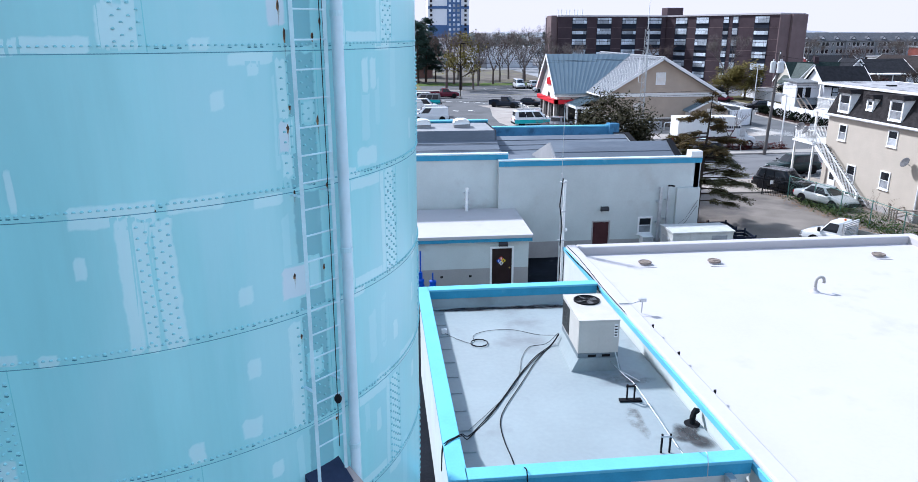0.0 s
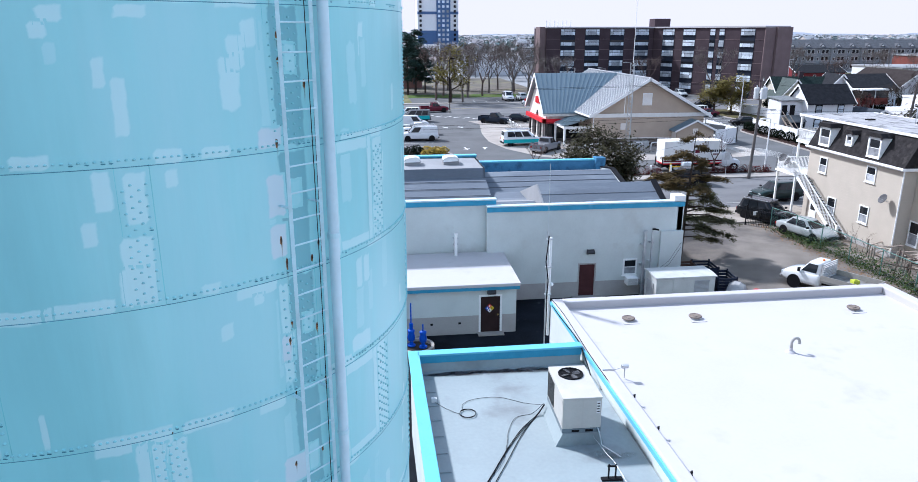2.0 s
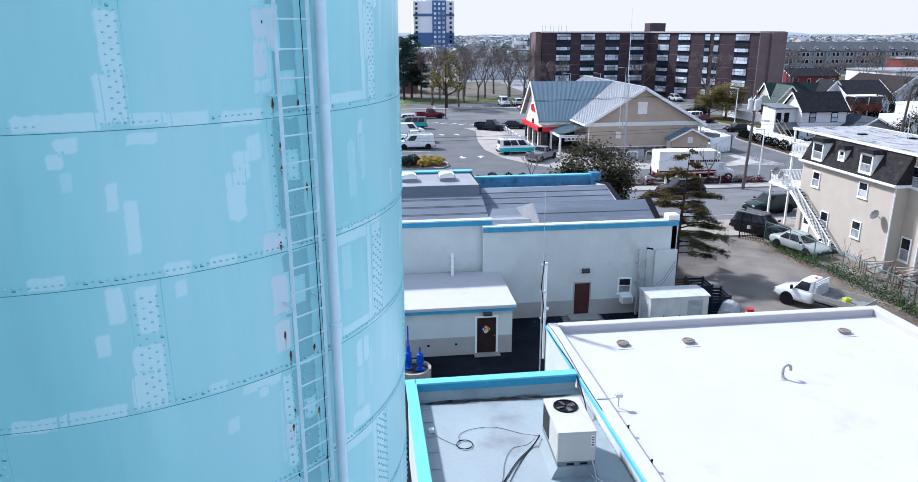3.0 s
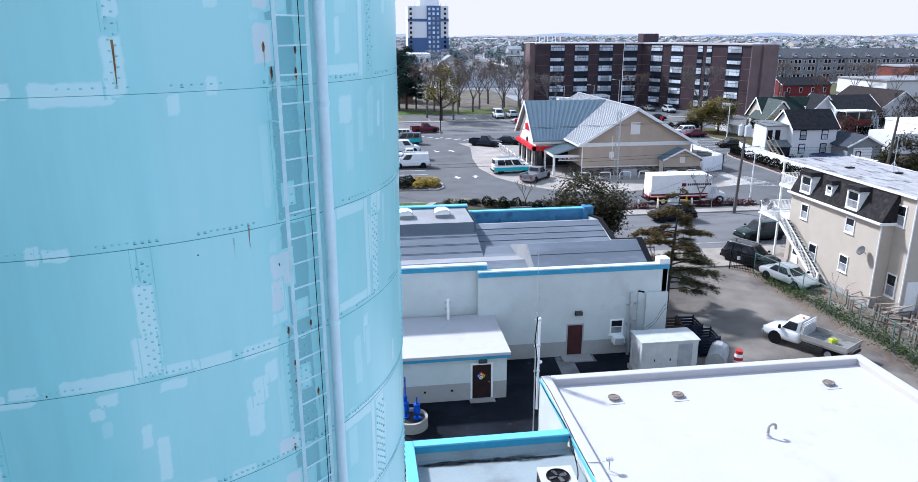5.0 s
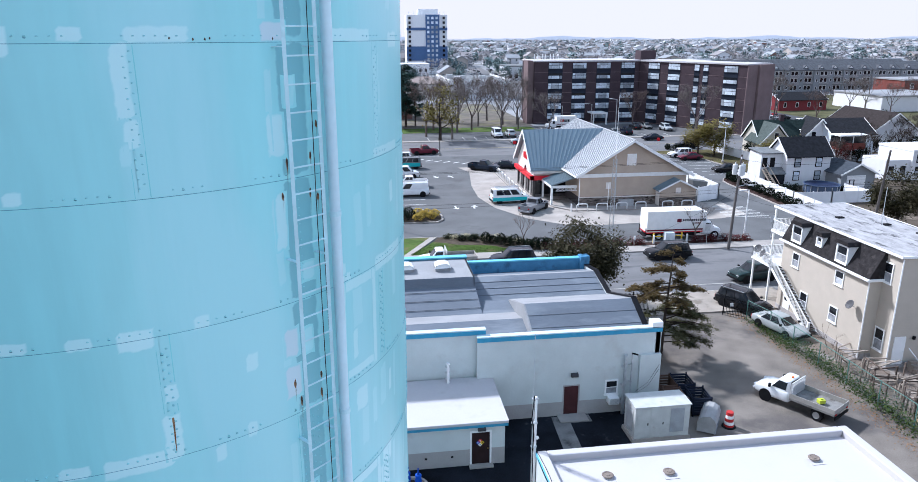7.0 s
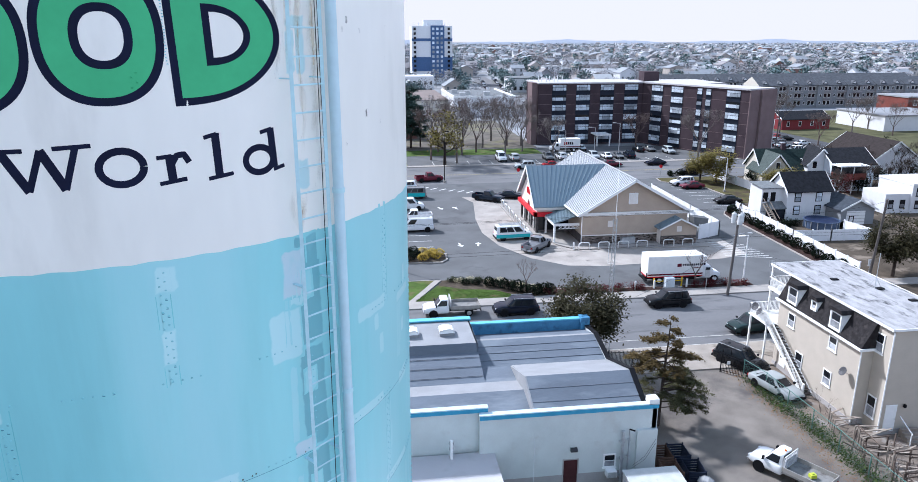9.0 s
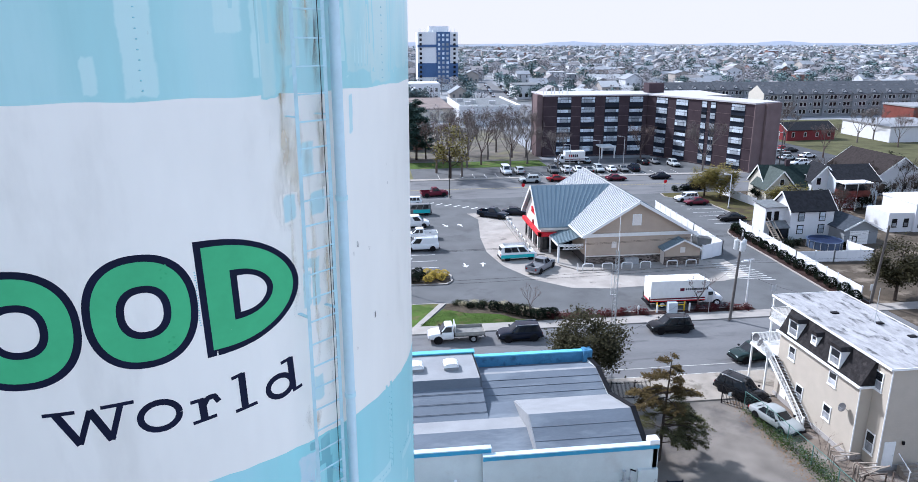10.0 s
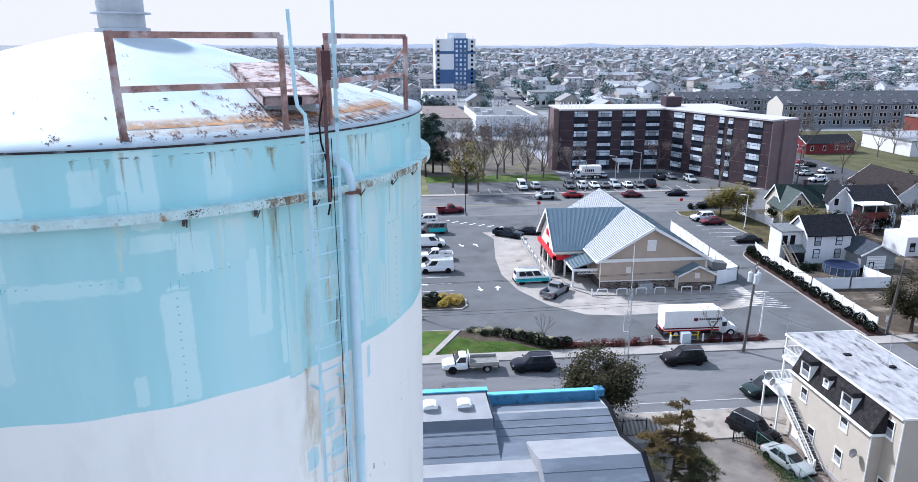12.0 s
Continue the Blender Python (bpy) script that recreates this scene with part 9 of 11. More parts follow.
# beyond the shop
for kind, col, x, y, rz, lab in (("suv", SILVER, 35.6, 151.6, 180, "silver crossover on the main road"), ("sedan", RED, 42.2, 152.6, 0, "red saloon on the main road"), ("sedan", DKRED, 55.7, 151.8, 0, "dark red saloon on the main road"), ("sedan", NAVY, 66.4, 152.4, 180, "dark saloon on the main road"),
                                 ("suv", WHITE, 62.3, 129.3, 184, "white sport utility vehicle in a bay beside the lawn"), ("sedan", DKRED, 62.8, 126.2, 182, "dark red saloon in a bay beside the lawn"), ("sedan", BLACK, 63.4, 113.4, 178, "black saloon in a bay near the hedge"), ("suv", BLACK, 68.4, 139.8, 176, "black sport utility vehicle beyond the lawn strip")):
    car(kind, col, x, y, rz, lab)
for i, (x, y, k, col) in enumerate(((32.4, 163.0, "van", WHITE), (35.6, 163.0, "suv", SILVER), (43.9, 163, "suv", GREY), (47.1, 163, "suv", WHITE), (50.2, 163, "sedan", WHITE), (52.6, 163, "sedan", GREY), (55.2, 163, "suv", SILVER), (58.4, 163, "sedan", WHITE), (61.3, 163, "sedan", GREY), (64.2, 163.2, "suv", NAVY), (76.5, 168, "suv", SILVER), (70, 172, "sedan", BLACK), (73.2, 172.5, "sedan", GREY), (56, 176, "sedan", SILVER))):
    car(k, col, x, y, 90 if i % 2 else -90, ("white", "silver", "grey")[(WHITE, SILVER, GREY).index(col)] + " car in the far car park" if col in (WHITE, SILVER, GREY) else "dark car in the far car park")
for i, (x, y) in enumerate(((110.5, 173), (111, 176.2), (118, 175.8), (118.5, 163.5), (119, 185.6), (111.4, 180), (111.5, 183.3), (108.5, 164.6), (118.6, 189), (112, 190))):
    car(("sedan", "suv")[i % 2], (SILVER, GREY, WHITE, RED, BLACK)[i % 5], x, y, 10 + 180 * (i % 2), "parked car in the side car park")


def box_truck(x, y, rz, label, box_col, marks, small=False):
    c = thing("box_truck", label, "truck", "delivery trucks", at=(x, y, 0), rz=rz)
    L = 7.0 if not small else 5.2
    z1 = 3.95 if not small else 3.3
    part("cargo_box", Solid().box(-L / 2 - 1.2, L / 2 - 1.2, -1.22, 1.22, 1.15, z1), box_col, c, "white cargo box", local=True, bevel=0.03)
    part("box_roof", Solid().box(-L / 2 - 1.22, L / 2 - 1.18, -1.24, 1.24, z1, z1 + .05), white_paint, c, local=True)
    part("skirt_rail", Solid().box(-L / 2 - 1.22, L / 2 - 1.18, -1.24, 1.24, 1.02, 1.16), shop_red if not small else steel, c, "red lower rail", local=True)
    x0 = L / 2 - 1.15
    part("cab", loft([(x0, .6, 2.3, 1.0), (x0 + .5, .55, 2.45, 1.05), (x0 + 1.05, .55, 2.35, 1.03), (x0 + 1.5, .55, 1.5, 1.0), (x0 + 2.2, .55, 1.38, .95), (x0 + 2.4, .6, 1.2, .85)]), WHITE, c, local=True)
    part("windscreen", Solid().prism([(x0 + 1.1, 1.55), (x0 + 1.52, 1.55), (x0 + 1.12, 2.3), (x0 + 1.05, 2.3)], "y", -.85, .85), glass_car, c, local=True)
    for sy in (-1, 1):
        part("side_window", Solid().box(x0 + .4, x0 + 1.0, sy * 1.05 - .015, sy * 1.05 + .015, 1.5, 2.15), glass_car, c, local=True)
        for sx in (-L / 2 + .4, x0 + 1.6):
            tw = part("wheel", Solid().add(car_parts("pickup")[0]["tyre"], Matrix.Diagonal((1.25, 1.3, 1.25, 1))), rubber, c, local=True)
            tw.matrix_basis = Matrix.Translation((sx, sy * .98, .5)) @ (Matrix.Rotation(math.pi, 4, "Z") if sy < 0 else Matrix())
            part("rim", Solid().add(car_parts("pickup")[0]["rim"], Matrix.Diagonal((1.25, 1.3, 1.25, 1))), white_paint, tw, local=True)
        part("headlight", Solid().box(x0 + 2.28, x0 + 2.42, sy * .7 - .15, sy * .7 + .15, .85, 1.05), lamp_clear, c, local=True)
        part("livery_stripe", Solid().box(-L / 2 - 1.2, L / 2 - 1.2, sy * 1.225 - .004, sy * 1.225 + .004, 1.3, 1.5), DKRED, c, "dark red livery stripe", local=True)
        for a, b, za, zb, m in marks:
            part("livery_mark", Solid().box(a, b, sy * 1.226 - .004, sy * 1.226 + .004, za, zb), m, c, local=True)
    part("chassis", Solid().box(-L / 2 - 1.2, x0 + 1.2, -.5, .5, .55, 1.0), black_paint, c, local=True)
    part("tank", Solid().box(.2, 1.4, -1.1, -.6, .5, .95), black_paint, c, local=True)
    part("tail_lift", Solid().box(-L / 2 - 1.5, -L / 2 - 1.2, -1.15, 1.15, .6, .72).box(-L / 2 - 1.32, -L / 2 - 1.24, -1.15, -1.05, .6, 1.7).box(-L / 2 - 1.32, -L / 2 - 1.24, 1.05, 1.15, .6, 1.7), black_paint, c, local=True)
    if not small:
        part("chiller", Solid().box(L / 2 - 1.2, L / 2 - .6, -.9, .9, 2.7, 3.7), white_paint, c, "white refrigeration unit", local=True, bevel=0.06)
    return c


marks = [(-1.0, -.45, 2.45, 2.9, DKRED)] + [(-.3 + .27 * k, -.3 + .27 * k + .18, 2.55, 2.85, NAVY) for k in range(11)] + [(1.2 + .12 * k, 1.28 + .12 * k, 2.15, 2.35, DKRED) for k in range(6)]
bt_ = box_truck(37.2, 75.4, -1, "white refrigerated box truck with red stripe at the kerb", white_paint, marks)
bt_.scale = (0.97, 0.92, 0.86)
box_truck(51.2, 174.5, 180, "white step van in front of the apartment block", white_paint, [(-1.9 + .5 * k, -1.9 + .5 * k + .38, 1.9, 2.6, NAVY if k < 3 else RED) for k in range(5)], True)

# ---- plants ----
bark = mat("grey-brown bark", (0.055, 0.044, 0.038), 0.95, var=0.3, scale=3, fine=20, bump=0.2, spec=0.08)
pale_bark = mat("pale grey bark", (0.15, 0.13, 0.12), 0.95, var=0.3, scale=3, fine=20, bump=0.15, spec=0.08)
leaf_dark = mat("dark evergreen leaves", (0.009, 0.014, 0.009), 0.85, var=0.5, scale=1.2, fine=6, bump=0.0, spec=0.03)
leaf_olive = mat("olive bronze leaves", (0.036, 0.033, 0.016), 0.65, var=0.5, scale=1.2, fine=6, bump=0.0, spec=0.08)
leaf_rust = mat("browning fir needles", (0.085, 0.06, 0.024), 0.75, var=0.45, scale=0.9, fine=6, bump=0.0, spec=0.08)
leaf_green = mat("green fir needles", (0.026, 0.03, 0.015), 0.7, var=0.5, scale=1.0, fine=6, bump=0.0, spec=0.08)
leaf_yellow = mat("yellow-green foliage", (0.15, 0.125, 0.035), 0.7, var=0.4, scale=1.5, fine=6, bump=0.0, spec=0.08)
leaf_red = mat("dark red shrub leaves", (0.07, 0.012, 0.014), 0.7, var=0.5, scale=2, fine=10, bump=0.0, spec=0.08)
leaf_pine = mat("blue-green pine needles", (0.04, 0.072, 0.06), 0.7, var=0.5, scale=0.8, fine=6, bump=0.0, spec=0.08)
ivy = mat("ivy and weeds", (0.04, 0.06, 0.018), 0.75, var=0.5, scale=1.6, fine=9, bump=0.0, spec=0.08)
twig = mat("winter twigs", (0.13, 0.10, 0.09), 0.95, var=0.3, scale=2, fine=10, bump=0.0, spec=0.08)
dead_leaf = mat("fallen brown leaves", (0.22, 0.12, 0.055), 0.9, var=0.5, scale=4, fine=15, bump=0.0, spec=0.08)


def leaf(s, p, size, r, flat=0.0):
    a, b = r.uniform(0, 6.283), r.uniform(-1, 1) * (1 - flat)
    d = Vector((math.cos(a), math.sin(a), b)).normalized()
    e = Vector((-math.sin(a), math.cos(a), r.uniform(-.6, .6))).normalized()
    k = len(s.v)
    p = Vector(p)
    s.v += [tuple(p - d * size * .5), tuple(p + e * size * .32), tuple(p + d * size * .5), tuple(p - e * size * .32)]
    s.f.append((k, k + 1, k + 2, k + 3))


def grow(s, p, d, length, rad, depth, r, ends, spread=0.6, up=0.15, kids=(2, 3)):
    p, d = Vector(p), Vector(d).normalized()
    mid = p + d * length * .5 + Vector((r.uniform(-1, 1), r.uniform(-1, 1), r.uniform(-.5, .5))) * length * .06
    q = p + d * length
    s.tube([p, mid, q], rad, 5 if depth > 2 else 3, rad * .62)
    if depth == 0:
        ends.append(q)
        return
    for i in range(r.randint(*kids)):
        nd = d + Vector((r.uniform(-1, 1), r.uniform(-1, 1), r.uniform(-.5, .8) + up)) * spread
        grow(s, q if r.random() < .7 else p.lerp(q, .7), nd, length * r.uniform(.6, .82), rad * .6, depth - 1, r, ends, spread, up, kids)
    if depth < 3:
        ends.append(q)


tree_mesh = {}


def put_tree(name, key, x, y, rz, scale, label, category, wood_m, leaf_m, make, group="", z=0.0):
    if key not in tree_mesh:
        w, l = make()
        tree_mesh[key] = (w.mesh("trunk") if w and w.v else None, l.mesh("crown") if l and l.v else None)
    w, l = tree_mesh[key]
    t = thing(name, label, category, group, at=(x, y, z), rz=rz)
    t.scale = scale if isinstance(scale, tuple) else (scale, scale, scale)
    if w:
        part("trunk" if l else "twig_crown", w, wood_m, t, local=True)
    if l:
        part("crown", l, leaf_m, t, local=True)
    return t


def bare(seed, h=8.0, depth=5):
    def make():
        r, s, ends = random.Random(seed), Solid(), []
        s.tube([(0, 0, 0), (.05, .03, h * .14), (0, .05, h * .28)], h * .022, 7, h * .017)
        for i in range(4):
            a = 1.57 * i + r.uniform(-.5, .5)
            grow(s, (0, .05, h * r.uniform(.22, .3)), (math.cos(a) * .6, math.sin(a) * .6, 1), h * .24, h * .0095, depth - 1, r, ends, .62, .22)
        for e in ends:
            for _ in range(5):
                d = Vector((r.gauss(0, 1), r.gauss(0, 1), r.gauss(.5, .8))).normalized() * h * r.uniform(.04, .1)
                q = Vector((-d.y, d.x, 0)).normalized() * h * .0016
                s.poly([e - q, e + q, e + d])
        return s, None
    return make


def leafy(seed, h, rad, n, size, low=0.25, flat=0.0):
    """A broad crown: limbs, then clumps of small leaves round their ends."""
    def make():
        r, s, ends, l = random.Random(seed), Solid(), [], Solid()
        s.tube([(0, 0, 0), (.04, 0, h * .2), (0, .04, h * .4)], h * .03, 7, h * .02)
        for i in range(6):
            a = 1.05 * i + r.uniform(-.4, .4)
            grow(s, (0, 0, h * r.uniform(.15, .4)), (math.cos(a), math.sin(a), r.uniform(.4, 1.2)), rad * .5, h * .012, 2, r, ends, .7, .1)
        for i in range(46):
            a, b = r.uniform(0, 6.283), r.uniform(-.9, 1)
            k = (1 - b * b) ** .5
            q = r.uniform(.55, 1.0)
            ends.append(Vector((rad * q * k * math.cos(a), rad * q * k * math.sin(a), h * (low + 1) / 2 + (h * (1 - low) / 2) * b * q)))
        per = max(1, n // len(ends))
        for e in ends:
            cs = r.uniform(.16, .32) * rad
            for _ in range(per):
                o = Vector((r.gauss(0, 1), r.gauss(0, 1), r.gauss(0, .8))) * cs * .6
                leaf(l, e + o, size * r.uniform(.6, 1.3), r, flat)
        return s, l
    return make


def cedar(seed, boughs, lean, h, size, others=()):
    """Open crown of flat needle pads on long boughs: each (height, bearing in degrees, length)."""
    def make():
        r, s, l = random.Random(seed), Solid(), Solid()
        s.tube([(0, 0, 0), (lean * .35, .03, h * .4), (lean * .75, -.03, h * .75), (lean, 0, h)], .15, 8, .015)
        for z, bearing, length in list(boughs) + list(others):
            a = radians(bearing)
            root = Vector((lean * z / h, 0, z + .1))
            out = Vector((math.cos(a), math.sin(a), 0))
            side = Vector((-math.sin(a), math.cos(a), 0))
            tip = root + out * length + Vector((0, 0, -.12 * length))
            s.tube([root, root.lerp(tip, .5) + Vector((0, 0, .09 * length)), tip], .018 + .012 * length, 5, .008)
            if (z, bearing, length) in others:
                continue
            for k in range(4 + int(length * 5)):
                # side twigs, each with its flat spray of needles
                f = r.uniform(.3, 1.0)
                p = root.lerp(tip, f) + Vector((0, 0, .16 * length * f * (1 - f)))
                reach = r.uniform(.25, .75) * (1.25 - .6 * f) * min(1.2, .5 + .35 * length)
                e = p + (side * r.choice((-1, 1)) * r.uniform(.4, 1) + out * r.uniform(.2, .9)).normalized() * reach + Vector((0, 0, r.uniform(-.22, .08)))
                s.rod(p, e, .009, 3)
                for _ in range(int(72 * reach / .5)):
                    q = r.uniform(.1, 1.08)
                    leaf(l, p.lerp(e, q) + Vector((r.gauss(0, .11), r.gauss(0, .11), r.gauss(-.03, .06))), size * r.uniform(.6, 1.3), r, .5)
        return s, l
    return make


def pine(seed, h, rad, n, size):
    """A bare lower trunk and uneven level limbs, each ending in flattened clumps of needles."""
    def make():
        r, s, l = random.Random(seed), Solid(), Solid()
        s.tube([(0, 0, 0), (.08, .05, h * .35), (-.05, .1, h * .7), (0, .05, h * .96)], h * .02, 7, .03)
        clumps = [(Vector((0, .05, h * .96)), .55)]
        for i in range(22):
            f = .24 + .72 * i / 22
            a = i * 2.4 + r.uniform(-.6, .6)
            R = rad * (1 - .62 * f) * r.uniform(.55, 1.15)
            root, tip = Vector((0, .05, h * f)), Vector((R * math.cos(a), R * math.sin(a), h * f + R * r.uniform(-.05, .3)))
            s.tube([root, root.lerp(tip, .5) + Vector((0, 0, .08)), tip], .05, 4, .015)
            clumps += [(tip, r.uniform(.45, .8)), (root.lerp(tip, .6), r.uniform(.35, .6))]
        for c, q in clumps:
            for _ in range(n // len(clumps)):
                o = Vector((r.gauss(0, .5), r.gauss(0, .5), r.gauss(0, .28))) * q
                leaf(l, c + o, size * r.uniform(.6, 1.3), r, .3)
        return s, l
    return make


def shrub(seed, n, size):
    def make():
        r, l = random.Random(seed), Solid()
        lumps = [(Vector((r.uniform(-.5, .5), r.uniform(-.5, .5), r.uniform(.25, .65))), r.uniform(.35, .6)) for _ in range(7)]
        for _ in range(n):
            c, q = r.choice(lumps)
            d = Vector((r.gauss(0, 1), r.gauss(0, 1), r.gauss(0, 1))).normalized() * q * r.uniform(.7, 1.08)
            p = c + d
            if p.z > 0:
                leaf(l, p, size * r.uniform(.6, 1.4), r)
        w = Solid()
        for i in range(5):
            a = 1.26 * i
            w.tube([(0, 0, 0), (.2 * math.cos(a), .2 * math.sin(a), .3), (.4 * math.cos(a), .4 * math.sin(a), .6)], .03, 4, .01)
        return w, l
    return make


def clipped(seed, n, size):
    """A round-clipped bush: leaves in a thick shell about a dark heart, with a slightly lumpy outline."""
    def make():
        r, l, w = random.Random(seed), Solid(), Solid()
        ph = [r.uniform(0, 6.28) for _ in range(3)]
        for _ in range(n):
            a, b = r.uniform(0, 6.283), r.uniform(-.75, 1)
            k = (1 - b * b) ** .5
            q = (.62 + .05 * math.sin(3 * a + ph[0]) + .04 * math.sin(5 * b + ph[1])) * r.uniform(.8, 1.04)
            leaf(l, (q * k * math.cos(a), q * k * math.sin(a), .52 + .52 * b * q / .62), size * r.uniform(.7, 1.3), r)
        for i in range(6):
            a = 1.05 * i
            w.tube([(0, 0, 0), (.2 * math.cos(a), .2 * math.sin(a), .35), (.42 * math.cos(a), .42 * math.sin(a), .75)], .03, 4, .01)
        return w, l
    return make


# by the utility building and the street
upper_boughs = [(8.55, 40, .35), (8.3, 200, .4), (7.6, 10, .7), (7.3, 190, 1.4), (7.0, 160, 1.7), (6.9, 300, 1.0), (6.5, 20, 1.3), (5.9, 175, 2.6), (5.7, 205, 2.9), (5.5, 150, 2.8), (5.6, 5, 2.7), (5.2, 190, 3.2), (5.2, 80, 1.8), (5.1, 280, 1.9)]
lower_boughs = [(5.0, 20, 1.7), (4.8, 330, 1.5), (4.7, 120, 1.6), (4.3, 10, 2.0), (4.0, 345, 2.3), (3.7, 60, 2.0), (3.5, 355, 3.0), (3.2, 20, 3.4), (3.0, 335, 3.1), (2.7, 5, 3.9), (2.5, 40, 2.8), (2.3, 310, 2.4), (1.9, 350, 3.2), (3.1, 240, 1.2), (1.4, 355, 2.5)]
inner = [(2.2 + .42 * k, 137 * k % 360, 1.8 - .1 * k + .3 * (k % 3)) for k in range(15)]
lower_boughs += inner[:7]
upper_boughs += inner[7:]
conifer = put_tree("cedar_tree", "cedar", 21.2, 44.2, 0, 1.0, "open conifer with flat browning pads, beside the drive", "tree", bark, leaf_rust, cedar(5, upper_boughs, .35, 8.8, .15, lower_boughs))
part("lower_crown", cedar(8, lower_boughs, .35, 8.8, .115)()[1], mat("dark olive needles", (0.07, 0.068, 0.032), 0.75, var=0.5, scale=0.9, fine=6, bump=0.0, spec=0.08), conifer, "green lower needle pads", local=True)
put_tree("evergreen_tree", "bush_a", 18.9, 56.0, 0, 1.0, "dense dark evergreen tree behind the utility building", "tree", bark, leaf_olive, leafy(11, 7.6, 3.5, 17000, .25, .1))
put_tree("bare_sapling", "bare_s", 5.2, 58.6, 40, 0.55, "small bare grey sapling by the street", "tree", twig, None, bare(21, 7, 4))
put_tree("bare_sapling", "bare_s", 18.0, 74.2, 140, 0.62, "small bare sapling in the planting bed", "tree", twig, None, bare(21, 7, 4))
put_tree("bare_sapling", "bare_s", 38.2, 73.6, 200, 0.72, "small bare tree in the mulch bed", "tree", twig, None, bare(21, 7, 4))
# park and main road
for i, (x, y, s) in enumerate(((12.6, 186, 1.95), (15.2, 187, 1.35), (10.4, 181, 1.8), (8.0, 190, 2.0), (4.5, 192, 1.7), (13.8, 204, 1.6))):
    put_tree("pine_tree", "pine%d" % (i % 3), x, y, 57 * i, s, "tall dark pine with layered clumps at the edge of the park", "tree", bark, leaf_pine, pine(30 + i, 8.2, 2.3, 5200, .3), "park pines")
put_tree("autumn_tree", "aut", 18.4, 158.4, 0, 1.75, "tall half-bare tree with yellowing leaves", "tree", bark, leaf_yellow, leafy(41, 7.5, 2.5, 1600, .32, .25))
for i, (x, y, s) in enumerate(((16.0, 166, 1.8), (21.5, 160.5, 1.6), (24.3, 172, 1.7), (28.5, 176, 1.65), (34.5, 168.6, 1.7), (31.5, 184, 1.7), (38.5, 186, 1.8), (42.5, 186, 1.9), (45.3, 163.9, 1.45), (27.0, 190, 1.7), (22.0, 195, 1.8), (36.0, 196, 1.8), (70.9, 176.0, 1.35), (80.6, 160.4, 1.6), (40.5, 176, 1.4), (19.0, 178, 1.7), (101, 170, 1.3), (104, 198, 1.4), (122, 175, 1.3), (126, 200, 1.5), (150, 200, 1.5), (156, 190, 1.3), (160, 206, 1.5), (140, 226, 1.6), (172, 200, 1.5))):
    put_tree("bare_tree", "bare%d" % (i % 4), x, y, 71 * i, s * .92, "bare deciduous tree with fine grey-brown twigs", "tree", pale_bark if i % 3 else twig, None, bare(50 + i % 4, 8, 6), "bare trees")
# gardens on the right
put_tree("evergreen_tree", "bush_b", 63.6, 73.2, 0, 1.0, "rounded dark evergreen tree in a sandy yard", "tree", bark, leaf_olive, leafy(61, 7.6, 3.2, 9000, .3, .25))
put_tree("golden_conifer", "gold_a", 69.6, 129.8, 0, 1.15, "spreading olive-yellow cedar beside the car park", "tree", bark, leaf_yellow, leafy(63, 6.5, 3.0, 6000, .32, .2, .6))
put_tree("golden_conifer", "gold_a", 67.6, 132.6, 90, 1.0, "spreading olive-yellow cedar beside the car park", "tree", bark, leaf_yellow, leafy(63, 6.5, 3.0, 3600, .32, .2, .6))
put_tree("golden_conifer", "gold_b", 77.6, 119.0, 0, (1.45, 1.0, 0.9), "wide yellow-green conifer beside the fence", "tree", bark, leaf_yellow, leafy(64, 5.5, 3.2, 3600, .3, .1, .6))
put_tree("red_tree", "redt", 83.5, 112.5, 0, 1.0, "bare-stemmed tree with rusty red leaves", "tree", bark, leaf_red, leafy(66, 5.5, 2.4, 1400, .26, .2))
put_tree("evergreen_tree", "bush_c", 112.5, 138.1, 0, 1.25, "dark evergreen beside a white house", "tree", bark, leaf_dark, leafy(67, 6.0, 2.6, 2400, .34, .1))
for i, (x, y, q) in enumerate(((79.5, 108.5, 1.0), (83.0, 112.5, .9), (90.5, 113.0, 1.1), (98.5, 117.0, 1.0), (88.5, 127.0, .9), (100.0, 129.0, 1.1), (104.5, 121.0, 1.0), (108.0, 128.0, 1.2), (96.0, 137.0, 1.1), (92.0, 133.0, .8), (118.0, 133.0, 1.2), (79.0, 121.0, .8), (93.0, 95.0, 1.0), (99.0, 104.0, 1.1))):
    put_tree("bare_tree", "bare%d" % (i % 4), x, y, 83 * i, q * .8, "bare garden tree between the houses", "tree", bark, None, bare(50 + i % 4, 8, 6), "garden trees")
for i, (x, y, q) in enumerate(((82.0, 116.5, 1.0), (91.5, 117.5, .8), (99.5, 124.5, 1.0), (103.0, 133.5, 1.2), (106.0, 112.0, 1.2), (94.5, 111.0, .9), (76.0, 126.5, .8), (111.0, 124.0, 1.1))):
    put_tree("evergreen_tree", "bush_c", x, y, 60 * i, (q, q, q * .75), "dark evergreen between the houses", "tree", bark, leaf_dark, leafy(67, 6.0, 2.6, 2400, .34, .1), "garden evergreens")
def lerp(x, xs, ys):
    """Straight-line value at x of the line through (xs, ys)."""
    for a, b, c, d in zip(xs, xs[1:], ys, ys[1:]):
        if x <= b:
            return c + (d - c) * max(0.0, (x - a)) / (b - a)
    return ys[-1]


